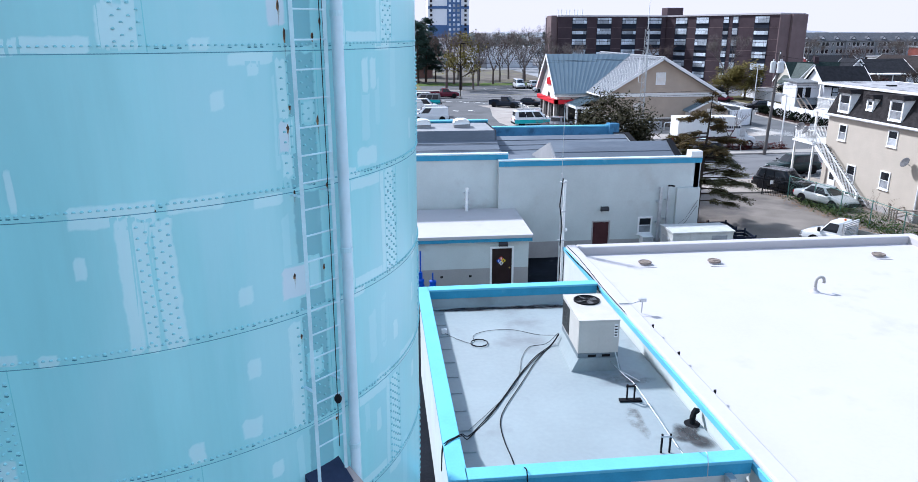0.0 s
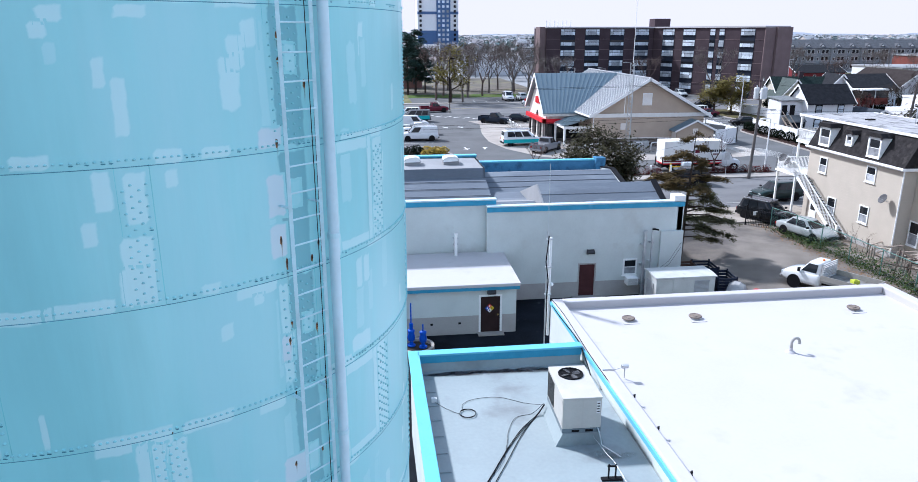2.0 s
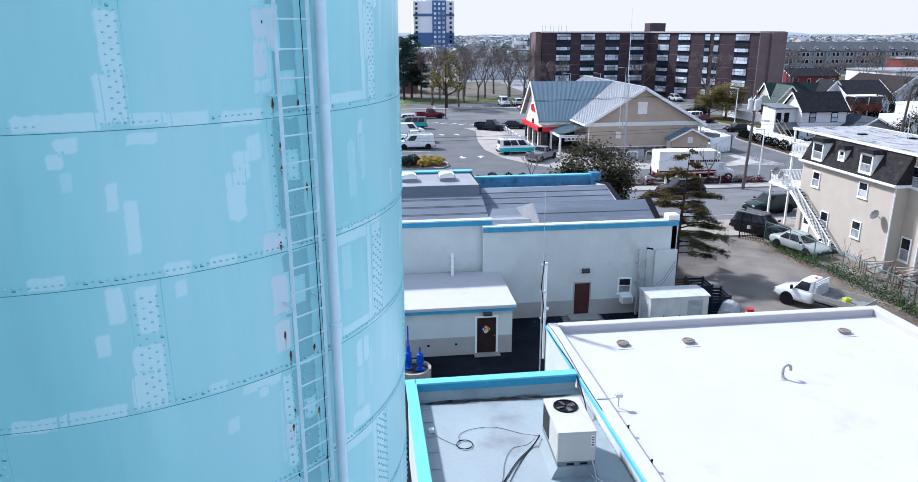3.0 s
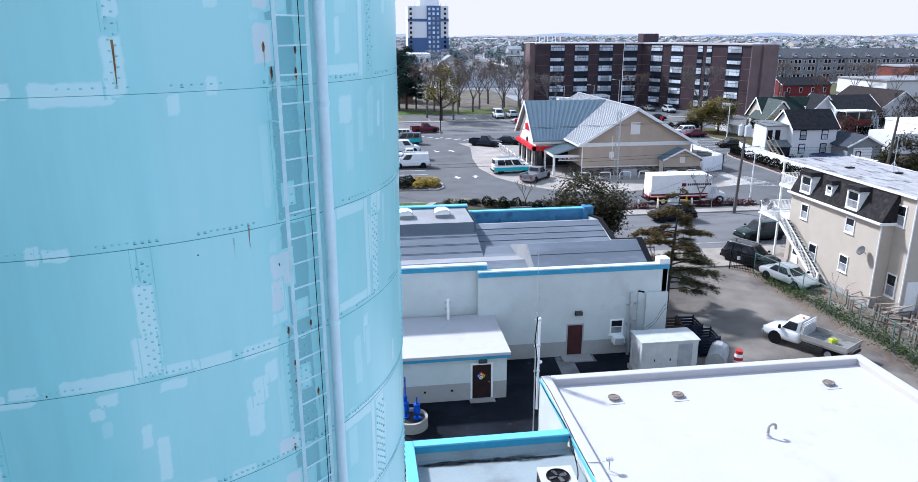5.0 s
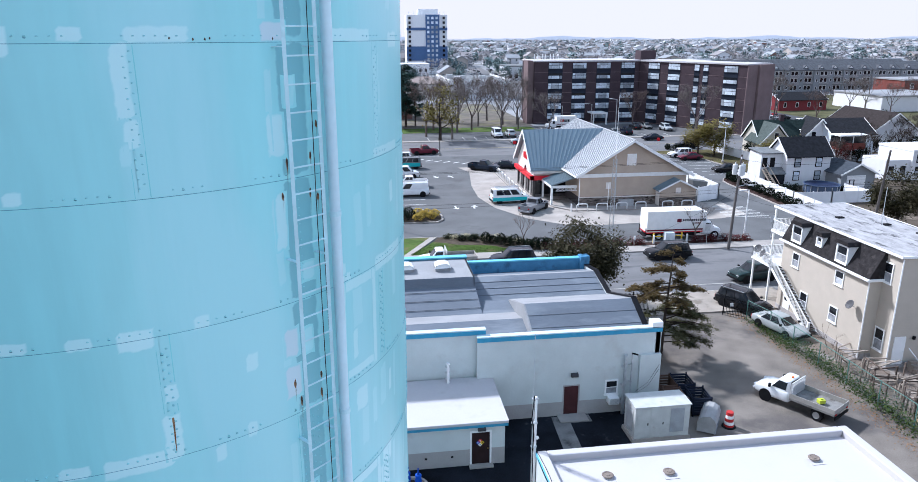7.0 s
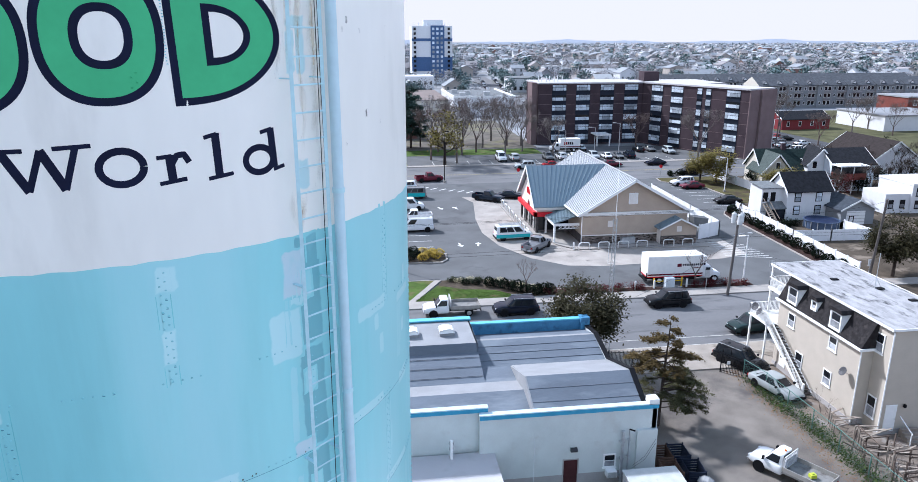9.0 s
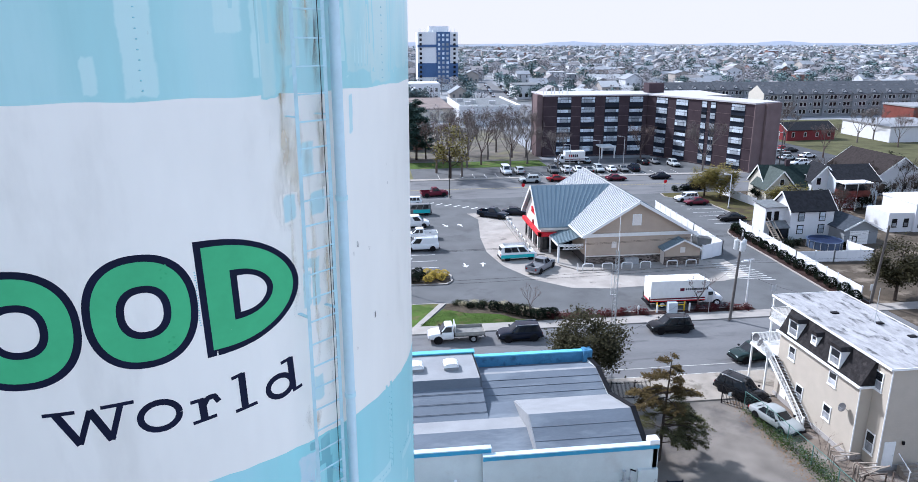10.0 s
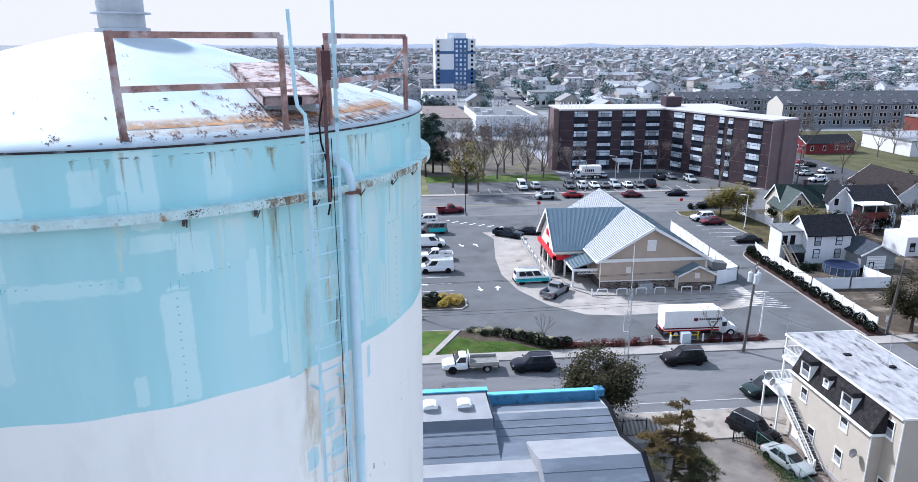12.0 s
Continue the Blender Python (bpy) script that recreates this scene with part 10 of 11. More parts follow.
# hedges and low shrubs
for i in range(14):
    f = i / 13
    put_tree("hedge_shrub", "ball%d" % (i % 3), 58.55 + 1.2 * f + .15 * math.sin(i * 2.0), 73.6 + 31.8 * f, 50 * i, (1.25, 1.25, 1.3 + .1 * math.sin(i * 1.7)), "clipped round dark evergreen shrub by the white fence", "shrub", bark, leaf_dark, clipped(70 + i % 3, 1500, .12), "fence hedge", .1)
put_tree("hedge_shrub", "ball1", 60.6, 106.6, 10, (1.3, 1.3, 1.2), "clipped round dark evergreen shrub by the white fence", "shrub", bark, leaf_dark, clipped(71, 1500, .12), "fence hedge", .1)
for i in range(22):
    x = 20.3 + 1.12 * i + .2 * math.sin(i * 3)
    if 32.6 < x < 37.6:
        continue
    put_tree("red_shrub", "rshrub%d" % (i % 2), x, 72.86 + .22 * math.sin(i * 5), 40 * i, (.85, .85, .75), "low dark red shrub in the mulch bed", "shrub", bark, leaf_red, shrub(80 + i % 2, 520, .15), "red shrubs", .08)
bleached = mat("bleached grass", (0.30, 0.27, 0.17), 0.9, var=0.3, scale=2, bump=0)
bed_kinds = (("low olive shrub in the bed", leaf_green, 90), ("pale bleached grass clump in the bed", bleached, 91), ("dense dark evergreen shrub in the planting bed", leaf_dark, 92))
for i in range(26):
    # creeping cover at the back of the bed
    x = 9.6 + .44 * i + .25 * math.sin(i * 4)
    y = lerp(x, (9, 12, 15, 17.3, 19.5, 21.5, 23), (78.6, 78.4, 77.6, 76.2, 74.6, 73.6, 73.0))
    label, m, seed = bed_kinds[1 if i % 4 == 2 else 0]
    put_tree("bed_shrub", "bshrub%d" % seed, x, y + .5 * math.sin(i * 2.3), 61 * i, (.8, .7, .42 + .06 * (i % 3)), label, "shrub", bark, m, shrub(seed, 420, .15), "bed shrubs", .08)
for i, (x, y, q, h) in enumerate(((14.0, 76.2, 1.0, 1.15), (14.8, 75.9, .8, .8), (15.6, 75.0, .95, 1.3), (16.3, 74.6, .8, .9), (16.9, 73.9, 1.0, 1.4), (17.6, 73.4, .8, 1.0), (18.3, 72.9, 1.0, 1.1), (19.0, 72.7, .9, 1.3), (19.8, 73.0, 1.1, 1.2), (20.6, 73.4, 1.0, 1.0), (12.6, 77.0, .8, .7), (11.4, 77.3, .8, .6))):
    put_tree("bed_shrub", "bshrub%d" % (92 + i % 2), x, y, 47 * i, (q, q, h), bed_kinds[2][0], "shrub", bark, leaf_dark, clipped(92 + i % 2, 800, .14), "bed shrubs", .08)
for i, (x, y, c) in enumerate(((4.2, 88.0, 0), (5.3, 89.4, 0), (6.4, 88.4, 0), (7.2, 87.0, 1), (8.0, 88.2, 1), (9.0, 87.6, 1), (8.6, 89.2, 1), (7.4, 89.7, 1), (5.4, 87.2, 0), (9.5, 88.9, 1), (6.2, 90.2, 0))):
    put_tree("island_shrub", "ishrub%d" % c, x, y, 40 * i, (1.15, 1.15, 1.0), ("dark shrub on the kerb island", "golden yellow shrub on the kerb island")[c], "shrub", bark, (leaf_dark, mat("golden shrub", (0.38, 0.27, 0.04), 0.7, var=0.4, scale=2, bump=0))[c], clipped(100 + c, 900, .13), "island shrubs", .12)
for i, (x, y) in enumerate(((65.6, 97.6), (64.4, 97.0), (72.2, 94.6), (64.0, 139.0), (66.2, 139.2), (70, 142))):
    put_tree("garden_shrub", "shrub%d" % (i % 3), x, y, 33 * i, 1.1, "dark rounded shrub in a garden", "shrub", bark, leaf_dark, shrub(70 + i % 3, 1100, .16), "garden shrubs")

# weeds, ivy and litter along the chain-link fence
r = random.Random(12)
weeds, litter = Solid(), Solid()
for _ in range(5200):
    y = r.uniform(30, 50.4)
    x = 32.0 + r.gauss(0, .42) + (0.4 if y < 44 else 0)
    h = .9 * r.random() ** 2 * (1.0 if y < 45 else .5)
    leaf(weeds, (x, y, h + .03), r.uniform(.08, .2), r)
single("ivy", weeds, ivy, "green ivy and weeds climbing the wire fence", "ivy", kind="stuff")
for _ in range(2600):
    y = r.uniform(30, 52)
    leaf(litter, (31.3 + r.gauss(0, .45), y, .012 + .02 * r.random()), r.uniform(.05, .11), r, 1.0)
single("leaf_litter", litter, dead_leaf, "fallen brown leaves along the fence", "leaf litter", kind="stuff")
tuft = Solid()
for _ in range(5200):
    x = r.uniform(5.2, 18.2)
    y = r.uniform(72.35, lerp(x, (5, 8.1, 11, 14.6, 16.5, 18.5), (72.5, 77.1, 75.4, 74.6, 72.9, 72.4)))
    leaf(tuft, (x, y, .12), r.uniform(.06, .14), r)
single("grass_tufts", tuft, grass_mat, "short grass on the lawn strip", "grass", kind="stuff")
brush = Solid()
ends = []
for i in range(26):
    x, y = r.uniform(33.2, 36.3), r.uniform(33, 45)
    grow(brush, (x, y, 0), (r.uniform(-.5, .5), r.uniform(-.5, .5), 1), r.uniform(.5, .9), .018, 3, r, ends, .7, .1)
single("brush", brush, twig, "tangle of bare brush behind the fence", "brush", kind="stuff")
slab("back_yard", 33.0, 62.3, 20.0, 54.0, -0.25, 0.02, mat("littered yard soil", (0.17, 0.14, 0.115), 0.95, var=0.35, scale=0.8, fine=14, bump=0.15, dirt=(0.27, 0.25, 0.23), dirt_at=0.55, dirt_scale=0.5), "littered soil yard behind the fence", "yard")

def old_fence():
    """Old posts and rails left standing by the house, some fallen across."""
    t = thing("old_fence", "tangle of weathered timber posts and rails beside the house", "fence", at=(34.6, 36.5, 0))
    q = random.Random(31)
    m = mat("rotting timber", (0.11, 0.085, 0.07), 0.95, var=0.35, scale=3, fine=20, bump=0.1, own=0.35)
    pts = [(33.3 + 1.25 * (i % 3) + q.uniform(-.2, .2), 31.5 + 1.25 * (i // 3) + q.uniform(-.3, .3)) for i in range(21)]
    for x, y in pts:
        part("post", Solid().bar((x, y, 0), (x + q.uniform(-.15, .15), y + q.uniform(-.15, .15), q.uniform(1.0, 1.9)), .08, .08), m, t)
    for i in range(26):
        x, y = pts[q.randrange(len(pts))]
        z = q.uniform(.4, 1.5)
        a = q.choice((0, 0, 1.57)) + q.uniform(-.25, .25)
        n = q.uniform(1.6, 3.2)
        part("rail", Solid().bar((x, y, z), (x + n * math.cos(a), y + n * math.sin(a), z + q.uniform(-.4, .3)), .06, .08), m, t)
    return t


old_fence()

# ---- fences ----
def wire_fence():
    f = thing("chain_link_fence", "green-coated chain-link fence with pipe rails", "fence", at=(32, 41, 0))
    m = mat("green fence coating", (0.10, 0.20, 0.17), 0.5, var=0.15, scale=3)
    pts = [(31.6, 50.6), (32.1, 48.0), (32.2, 45.0), (32.3, 42.0), (32.35, 39.0), (32.4, 36.0), (32.45, 33.0), (32.5, 30.0)]
    for p in pts:
        part("post", Solid().rod((*p, 0), (*p, 1.75), .035, 8), m, f)
    for p, q in zip(pts, pts[1:]):
        part("top_rail", Solid().rod((*p, 1.7), (*q, 1.7), .025, 6), m, f)
        w = Solid()
        L = (Vector(q) - Vector(p)).length
        n = int(L / .17)
        for i in range(n + 1):
            for sgn in (1, -1):
                a = i / n
                b = a + sgn * 1.65 / L
                z0, z1 = .05, 1.68
                if b < 0 or b > 1:
                    bb = max(0, min(1, b))
                    z1 = z0 + (z1 - z0) * abs(bb - a) / abs(b - a)
                    b = bb
                P, Q = Vector(p), Vector(q)
                w.rod((*P.lerp(Q, a), z0), (*P.lerp(Q, b), z1), .004, 3)
        tagged(part("wire_mesh", w, m, f), kind="stuff")


wire_fence()


def picket(name, p, q, h, label, gap=0.12):
    f = thing(name, label, "fence", at=(*p, 0))
    P, Q = Vector(p), Vector(q)
    n = int((Q - P).length / gap)
    for i in range(n + 1):
        c = P.lerp(Q, i / n)
        w = .04 if i % 18 == 0 else .012
        part("post" if i % 18 == 0 else "picket", Solid().box(c.x - w, c.x + w, c.y - w, c.y + w, 0, h + (.1 if i % 18 == 0 else 0)), black_paint, f)
    for z in (.2, h - .15):
        part("rail", Solid().bar((*p, z), (*q, z), .03, .04), black_paint, f)


picket("metal_gate", (30.2, 51.9), (31.6, 50.6), 1.6, "black steel picket gate beside parked cars")
picket("metal_fence", (18.4, 53.6), (24.2, 53.5), 1.8, "black steel picket fence beside the driveway")
single("gate_sign", Solid().box(30.55, 30.85, 51.45, 51.5, .9, 1.2), white_paint, "small white notice on the gate", "sign", at=(30.7, 51.5, 1))
# lumber frame and rails in the yard behind the fence
r = random.Random(4)
for i in range(16):
    x, y = 33.4 + .25 * (i % 6), 34.5 + .55 * i
    lum = thing("timber", "weathered grey timber lying in the yard", "timber", "yard timber", at=(x, y, .3))
    part("board", Solid().bar((0, 0, .5 + .1 * (i % 3)), (r.uniform(1.2, 2.8), r.uniform(-1.2, 1.2), r.uniform(.5, .9)), .12, .05), wood_grey, lum, local=True)
    part("stake", Solid().box(-.04, .04, -.04, .04, -.3, r.uniform(.6, 1.3)), wood_grey, lum, local=True)
single("block_pile", Solid().box(33.3, 34.3, 33.0, 33.9, 0, .9).box(33.5, 34.4, 32.3, 33.0, 0, .55), mat("yellowish concrete block", (0.38, 0.31, 0.2), 0.9, var=0.2, scale=3, bump=.1), "stack of yellowish concrete blocks", "blocks", bevel=0.02, at=(33.8, 33, 0))
hs = thing("entry_steps", "grey wooden entry steps with a hand rail", "steps", at=(38.6, 39.8, 0))
for k in range(4):
    part("tread", Solid().box(38.0, 39.4, 40.3 - .3 * k - .3, 40.3 - .3 * k, 0, .72 - .18 * k), wood_grey, hs)
part("hand_rail", Solid().bar((38.0, 40.4, 1.6), (38.0, 39.0, .9), .06, .06).bar((38.0, 39.1, 0), (38.0, 39.1, 1.0), .06, .06), white_paint, hs)
lam = thing("entry_lamp", "small dark lantern beside the door", "lamp", at=(38.4, 40.66, 2.3))
part("lantern", Solid().box(-.08, .08, -.16, 0, -.12, .14), black_paint, lam, local=True, bevel=.02)

# ---- poles, wires and lamps ----
pole_wood = mat("weathered pole timber", (0.12, 0.11, 0.105), 0.9, var=0.25, scale=2, fine=20, bump=0.12, stretch=(1, 1, 0.15))


def utility_pole(x, y, h, lean, label, kit=True):
    p = thing("utility_pole", label, "utility pole", "utility poles", at=(x, y, 0))
    top = (lean[0], lean[1], h)
    part("pole", Solid().rod((0, 0, 0), top, .17, 12, .11), pole_wood, p, local=True)
    if kit:
        part("crossarm", Solid().add(Solid().box(-1.1, 1.1, -.06, .06, -.08, .08), Matrix.Translation((lean[0], lean[1], h - .4)) @ Matrix.Rotation(radians(60), 4, "Z")), pole_wood, p, local=True)
        for k in range(4):
            part("insulator", Solid().add(Solid().lathe((0, 0, 0), [(.05, 0), (.06, .05), (.04, .1), (.05, .16), (0, .18)], 8), Matrix.Translation((lean[0], lean[1], h - .32)) @ Matrix.Rotation(radians(60), 4, "Z") @ Matrix.Translation((-.95 + .63 * k, 0, 0))), mat("porcelain", (0.6, 0.6, 0.6), 0.3), p, local=True)
        for a in (20, 140, 260):
            cx, cy = lean[0] * .8 + .48 * math.cos(radians(a)), lean[1] * .8 + .48 * math.sin(radians(a))
            part("transformer", Solid().lathe((cx, cy, h - 2.2), [(0, 0), (.25, 0), (.27, .05), (.27, 1.05), (.2, 1.15), (.06, 1.16), (.05, 1.35), (0, 1.36)], 16), mat("pale grey transformer", (0.55, 0.57, 0.58), 0.45), p, "pale grey can transformer", local=True, smooth=False)
        part("bracket", Solid().box(-.35 + lean[0] * .8, .35 + lean[0] * .8, -.05, .05, h - 1.9, h - 1.8).box(-.35 + lean[0] * .8, .35 + lean[0] * .8, -.05, .05, h - 1.3, h - 1.2), steel, p, local=True)
        part("street_lamp", Solid().tube([(0, 0, h - 3.6), (1.0, -.2, h - 3.3), (1.5, -.3, h - 3.3)], .035, 6).box(1.4, 1.95, -.42, -.18, h - 3.38, h - 3.25), steel, p, local=True)
    return p


utility_pole(40.4, 69.9, 10.6, (.35, -.1), "wooden utility pole with three grey transformers")
utility_pole(60.3, 73.0, 10.8, (-2.6, -4.0), "leaning wooden utility pole at the corner", False)
utility_pole(99.0, 158.0, 10.0, (.2, 0), "wooden utility pole with a crossarm", False)


def wires(name, ends, sag, label, r=.014):
    for p, q in ends:
        s = Solid()
        p, q = Vector(p), Vector(q)
        s.tube([p.lerp(q, k / 14) - Vector((0, 0, sag * 4 * (k / 14) * (1 - k / 14))) for k in range(15)], r, 3)
        single(name, s, rubber, label, "wire", group="overhead wires")


wires("power_line", [((40.6, 69.7, 10.3 - .12 * k), (-60, 70.5, 10.4 - .12 * k)) for k in range(2)] + [((40.5, 69.8, 6.9 - .35 * k), (-60, 70.4, 7.0 - .35 * k)) for k in range(2)], .9, "black overhead line along the street")
wires("power_line", [((40.6, 69.7, 7.2 - .3 * k), (130, 70.5, 8.2 - .3 * k)) for k in range(2)] + [((40.7, 69.8, 10.1), (57.9, 69.2, 10.5))], .9, "black overhead line along the street")
wires("service_drop", [((40.5, 69.8, 6.6), (17.9, 52.6, 5.6)), ((40.4, 69.8, 6.4), (43.0, 55.9, 7.9))], .8, "service wire from the pole", .011)


def lamp_post(x, y, h, arm, label, m=None, double=False):
    p = thing("street_lamp", label, "street lamp", "lamp posts", at=(x, y, 0))
    m = m or white_paint
    part("base", Solid().lathe((0, 0, 0), [(.25, 0), (.25, .5), (0, .5)], 12), concrete, p, local=True)
    part("column", Solid().rod((0, 0, .4), (0, 0, h), .09, 10, .06), m, p, local=True)
    for sgn in ((1, -1) if double else (1,)):
        part("arm", Solid().bar((0, 0, h - .05), (sgn * arm[0], sgn * arm[1], h), .08, .06), m, p, local=True)
        a = math.atan2(sgn * arm[1], sgn * arm[0])
        part("lamp_head", Solid().add(Solid().box(-.1, .75, -.16, .16, -.05, .09), Matrix.Translation((sgn * arm[0], sgn * arm[1], h)) @ Matrix.Rotation(a, 4, "Z")), m, p, local=True, bevel=.02)


lamp_post(44.2, 73.4, 5.9, (-.5, -.1), "white square lamp post by the street")
lamp_post(67.2, 121.8, 6.6, (-.5, .3), "white lamp post by the fence")
lamp_post(16.0, 138.2, 10.3, (.2, .0), "tall dark lamp post beside the main road", black_paint)
lamp_post(61.2, 162.4, 8.4, (-.8, .9), "white lamp post in the far car park", steel)
lamp_post(56.4, 166.3, 7.0, (-.8, .5), "grey lamp post in the far car park", steel)
lamp_post(46.4, 157.4, 7.5, (-.8, .3), "grey lamp post in the far car park", steel)
lamp_post(99.5, 160.5, 9.0, (.8, .2), "pale lamp post beside the apartment block", white_paint, True)
lamp_post(4.1, 83.4, 4.6, (.1, 0), "slim white lamp post by the car park", white_paint)


def lattice_mast(x, y, h):
    """A three-legged lattice with a whip on top."""
    t = thing("lattice_mast", "tall slender galvanised lattice radio mast", "radio mast", at=(x, y, 0))
    m = mat("dull galvanising", (0.40, 0.42, 0.43), 0.5, 0.5, var=0.15, scale=2)
    legs = [Vector((.26 * math.cos(a), .26 * math.sin(a), 0)) for a in (.5, 2.6, 4.7)]
    for g in legs:
        part("leg", Solid().rod(g, g * .75 + Vector((0, 0, h)), .022, 6), m, t, local=True)
    n = int(h / .42)
    brace = Solid()
    for i in range(n):
        z0, z1 = h * i / n, h * (i + 1) / n
        for k in range(3):
            a, b = legs[k], legs[(k + 1) % 3]
            f0, f1 = 1 - .25 * z0 / h, 1 - .25 * z1 / h
            brace.rod(a * f0 + Vector((0, 0, z0)), b * f1 + Vector((0, 0, z1)), .01, 3).rod(b * f0 + Vector((0, 0, z0)), a * f1 + Vector((0, 0, z1)), .01, 3)
    part("bracing", brace, m, t, local=True)
    part("whip", Solid().rod((0, 0, h), (0, 0, h + 5.5), .03, 6, .012), white_paint, t, "white whip antenna", local=True)
    part("side_antenna", Solid().tube([(0, 0, h - 4.2), (-.5, 0, h - 4.2), (-.5, 0, h - 2.2)], .02, 6), white_paint, t, local=True)


lattice_mast(22.1, 57.9, 12.6)


def sign_post(x, y, h, m, label, round_=False):
    s = thing("road_sign", label, "road sign", "road signs", at=(x, y, 0))
    part("post", Solid().rod((0, 0, 0), (0, 0, h), .03, 6), steel, s, local=True)
    pts = [(.38 * math.cos(radians(22.5 + 45 * k)), h - .1 + .38 * math.sin(radians(22.5 + 45 * k))) for k in range(8)] if round_ else [(-.3, h - .5), (.3, h - .5), (.3, h + .3), (-.3, h + .3)]
    part("plate", Solid().prism(pts, "y", -.045, -.03), m, s, local=True)


sign_post(61.4, 137.9, 2.4, shop_red, "red octagonal stop sign at the junction", True)
sign_post(38.5, 71.4, 2.3, steel, "grey back of a small road sign")
sign_post(59.9, 72.7, 2.2, white_paint, "white road sign on the corner pole")
sign_post(47.6, 73.4, 2.4, steel, "small grey road sign by the street corner")
sign_post(30.95, 137.4, 2.5, shop_red, "red stop sign at the car park exit", True)

# ---- houses on the right ----
siding_white = mat("white siding", (0.66, 0.665, 0.68), 0.6, var=0.04, scale=1, fine=12, bump=0.05, bands=8)
siding_grey = mat("grey siding", (0.235, 0.25, 0.265), 0.65, var=0.05, scale=1, fine=12, bump=0.05, bands=8)
siding_cream = mat("pale cream siding", (0.52, 0.49, 0.42), 0.65, var=0.05, scale=1, fine=12, bump=0.05, bands=8)
siding_red = mat("dark red siding", (0.19, 0.035, 0.04), 0.7, var=0.08, scale=1, fine=12, bump=0.05, bands=8)
roof_black = mat("black shingles", (0.022, 0.023, 0.027), 0.95, var=0.3, scale=2, fine=14, bump=0.12, spec=0.1)
roof_brown = mat("brown shingles", (0.036, 0.03, 0.029), 0.95, var=0.25, scale=2, fine=14, bump=0.12, spec=0.08)
roof_grey = mat("grey shingles", (0.16, 0.17, 0.175), 0.9, var=0.25, scale=2, fine=14, bump=0.12)


def house(x, y, rz, w, d, eave, ridge, wall, roof, label, along="x", rows=((1.2, 4),), chimney=False, trim=True):
    """A gabled house about (x, y): w along its x, d along its y; ridge along the axis named."""
    h = thing("house", label, "house", "neighbouring houses", at=(x, y, 0), rz=rz)
    a, b = w / 2, d / 2
    if along == "x":
        part("wall", Solid().prism([(-b, 0), (b, 0), (b, eave), (0, ridge - .1), (-b, eave)], "x", -a, a), wall, h, local=True)
        part("roof", Solid().prism([(-b - .4, eave - .25), (0, ridge), (0, ridge + .14), (-b - .4, eave - .1)], "x", -a - .35, a + .35), roof, h, local=True)
        part("roof", Solid().prism([(b + .4, eave - .25), (b + .4, eave - .1), (0, ridge + .14), (0, ridge)], "x", -a - .35, a + .35), roof, h, local=True)
        if trim:
            for s in (-a - .37, a + .33):
                part("barge_board", Solid().bar((s, -b - .4, eave - .18), (s, 0, ridge + .05), .05, .25).bar((s, 0, ridge + .05), (s, b + .4, eave - .18), .05, .25), white_paint, h, local=True)
    else:
        part("wall", Solid().prism([(-a, 0), (a, 0), (a, eave), (0, ridge - .1), (-a, eave)], "y", -b, b), wall, h, local=True)
        part("roof", Solid().prism([(-a - .4, eave - .25), (0, ridge), (0, ridge + .14), (-a - .4, eave - .1)], "y", -b - .35, b + .35), roof, h, local=True)
        part("roof", Solid().prism([(a + .4, eave - .25), (a + .4, eave - .1), (0, ridge + .14), (0, ridge)], "y", -b - .35, b + .35), roof, h, local=True)
        if trim:
            for s in (-b - .37, b + .33):
                part("barge_board", Solid().bar((-a - .4, s, eave - .18), (0, s, ridge + .05), .05, .25).bar((0, s, ridge + .05), (a + .4, s, eave - .18), .05, .25), white_paint, h, local=True)
    for z, n in rows:
        for i in range(n):
            xx = -a + w * (i + .5) / n
            win = part("window", Solid().box(xx - .5, xx + .5, -b - .05, -b, z, z + 1.5), white_paint, h, local=True)
            part("pane", Solid().box(xx - .38, xx + .38, -b - .07, -b - .05, z + .1, z + 1.4), glass, win, local=True)
        for i in range(max(1, n - 1)):
            yy = -b + d * (i + .5) / max(1, n - 1)
            win = part("window", Solid().box(-a - .05, -a, yy - .5, yy + .5, z, z + 1.5), white_paint, h, local=True)
            part("pane", Solid().box(-a - .07, -a - .05, yy - .38, yy + .38, z + .1, z + 1.4), glass, win, local=True)
    if chimney:
        part("chimney", Solid().box(-.4, .4, -.35, .35, ridge - 1, ridge + 1.1), brick, h, local=True)
    return h


wh = house(69.9, 103.0, 0, 7.4, 5.2, 4.8, 7.3, siding_white, roof_black, "white two-storey house with black roof and dark-framed windows", "x", ())
for xx in (68.4, 72.0):
    for z in (.9, 3.0):
        wn_ = part("window", Solid().box(xx - 70.3 - .55, xx - 70.3 + .55, -2.66, -2.6, z, z + 1.5), black_paint, wh, "black framed sash window", local=True)
        part("pane", Solid().box(xx - 70.3 - .42, xx - 70.3 + .42, -2.69, -2.66, z + .12, z + .7), blind, wn_, local=True)
        part("pane", Solid().box(xx - 70.3 - .42, xx - 70.3 + .42, -2.69, -2.66, z + .8, z + 1.38), blind, wn_, local=True)
part("side_wing", Solid().box(-7.2, -3.7, -1.2, 2.4, 0, 5.0), siding_white, wh, local=True)
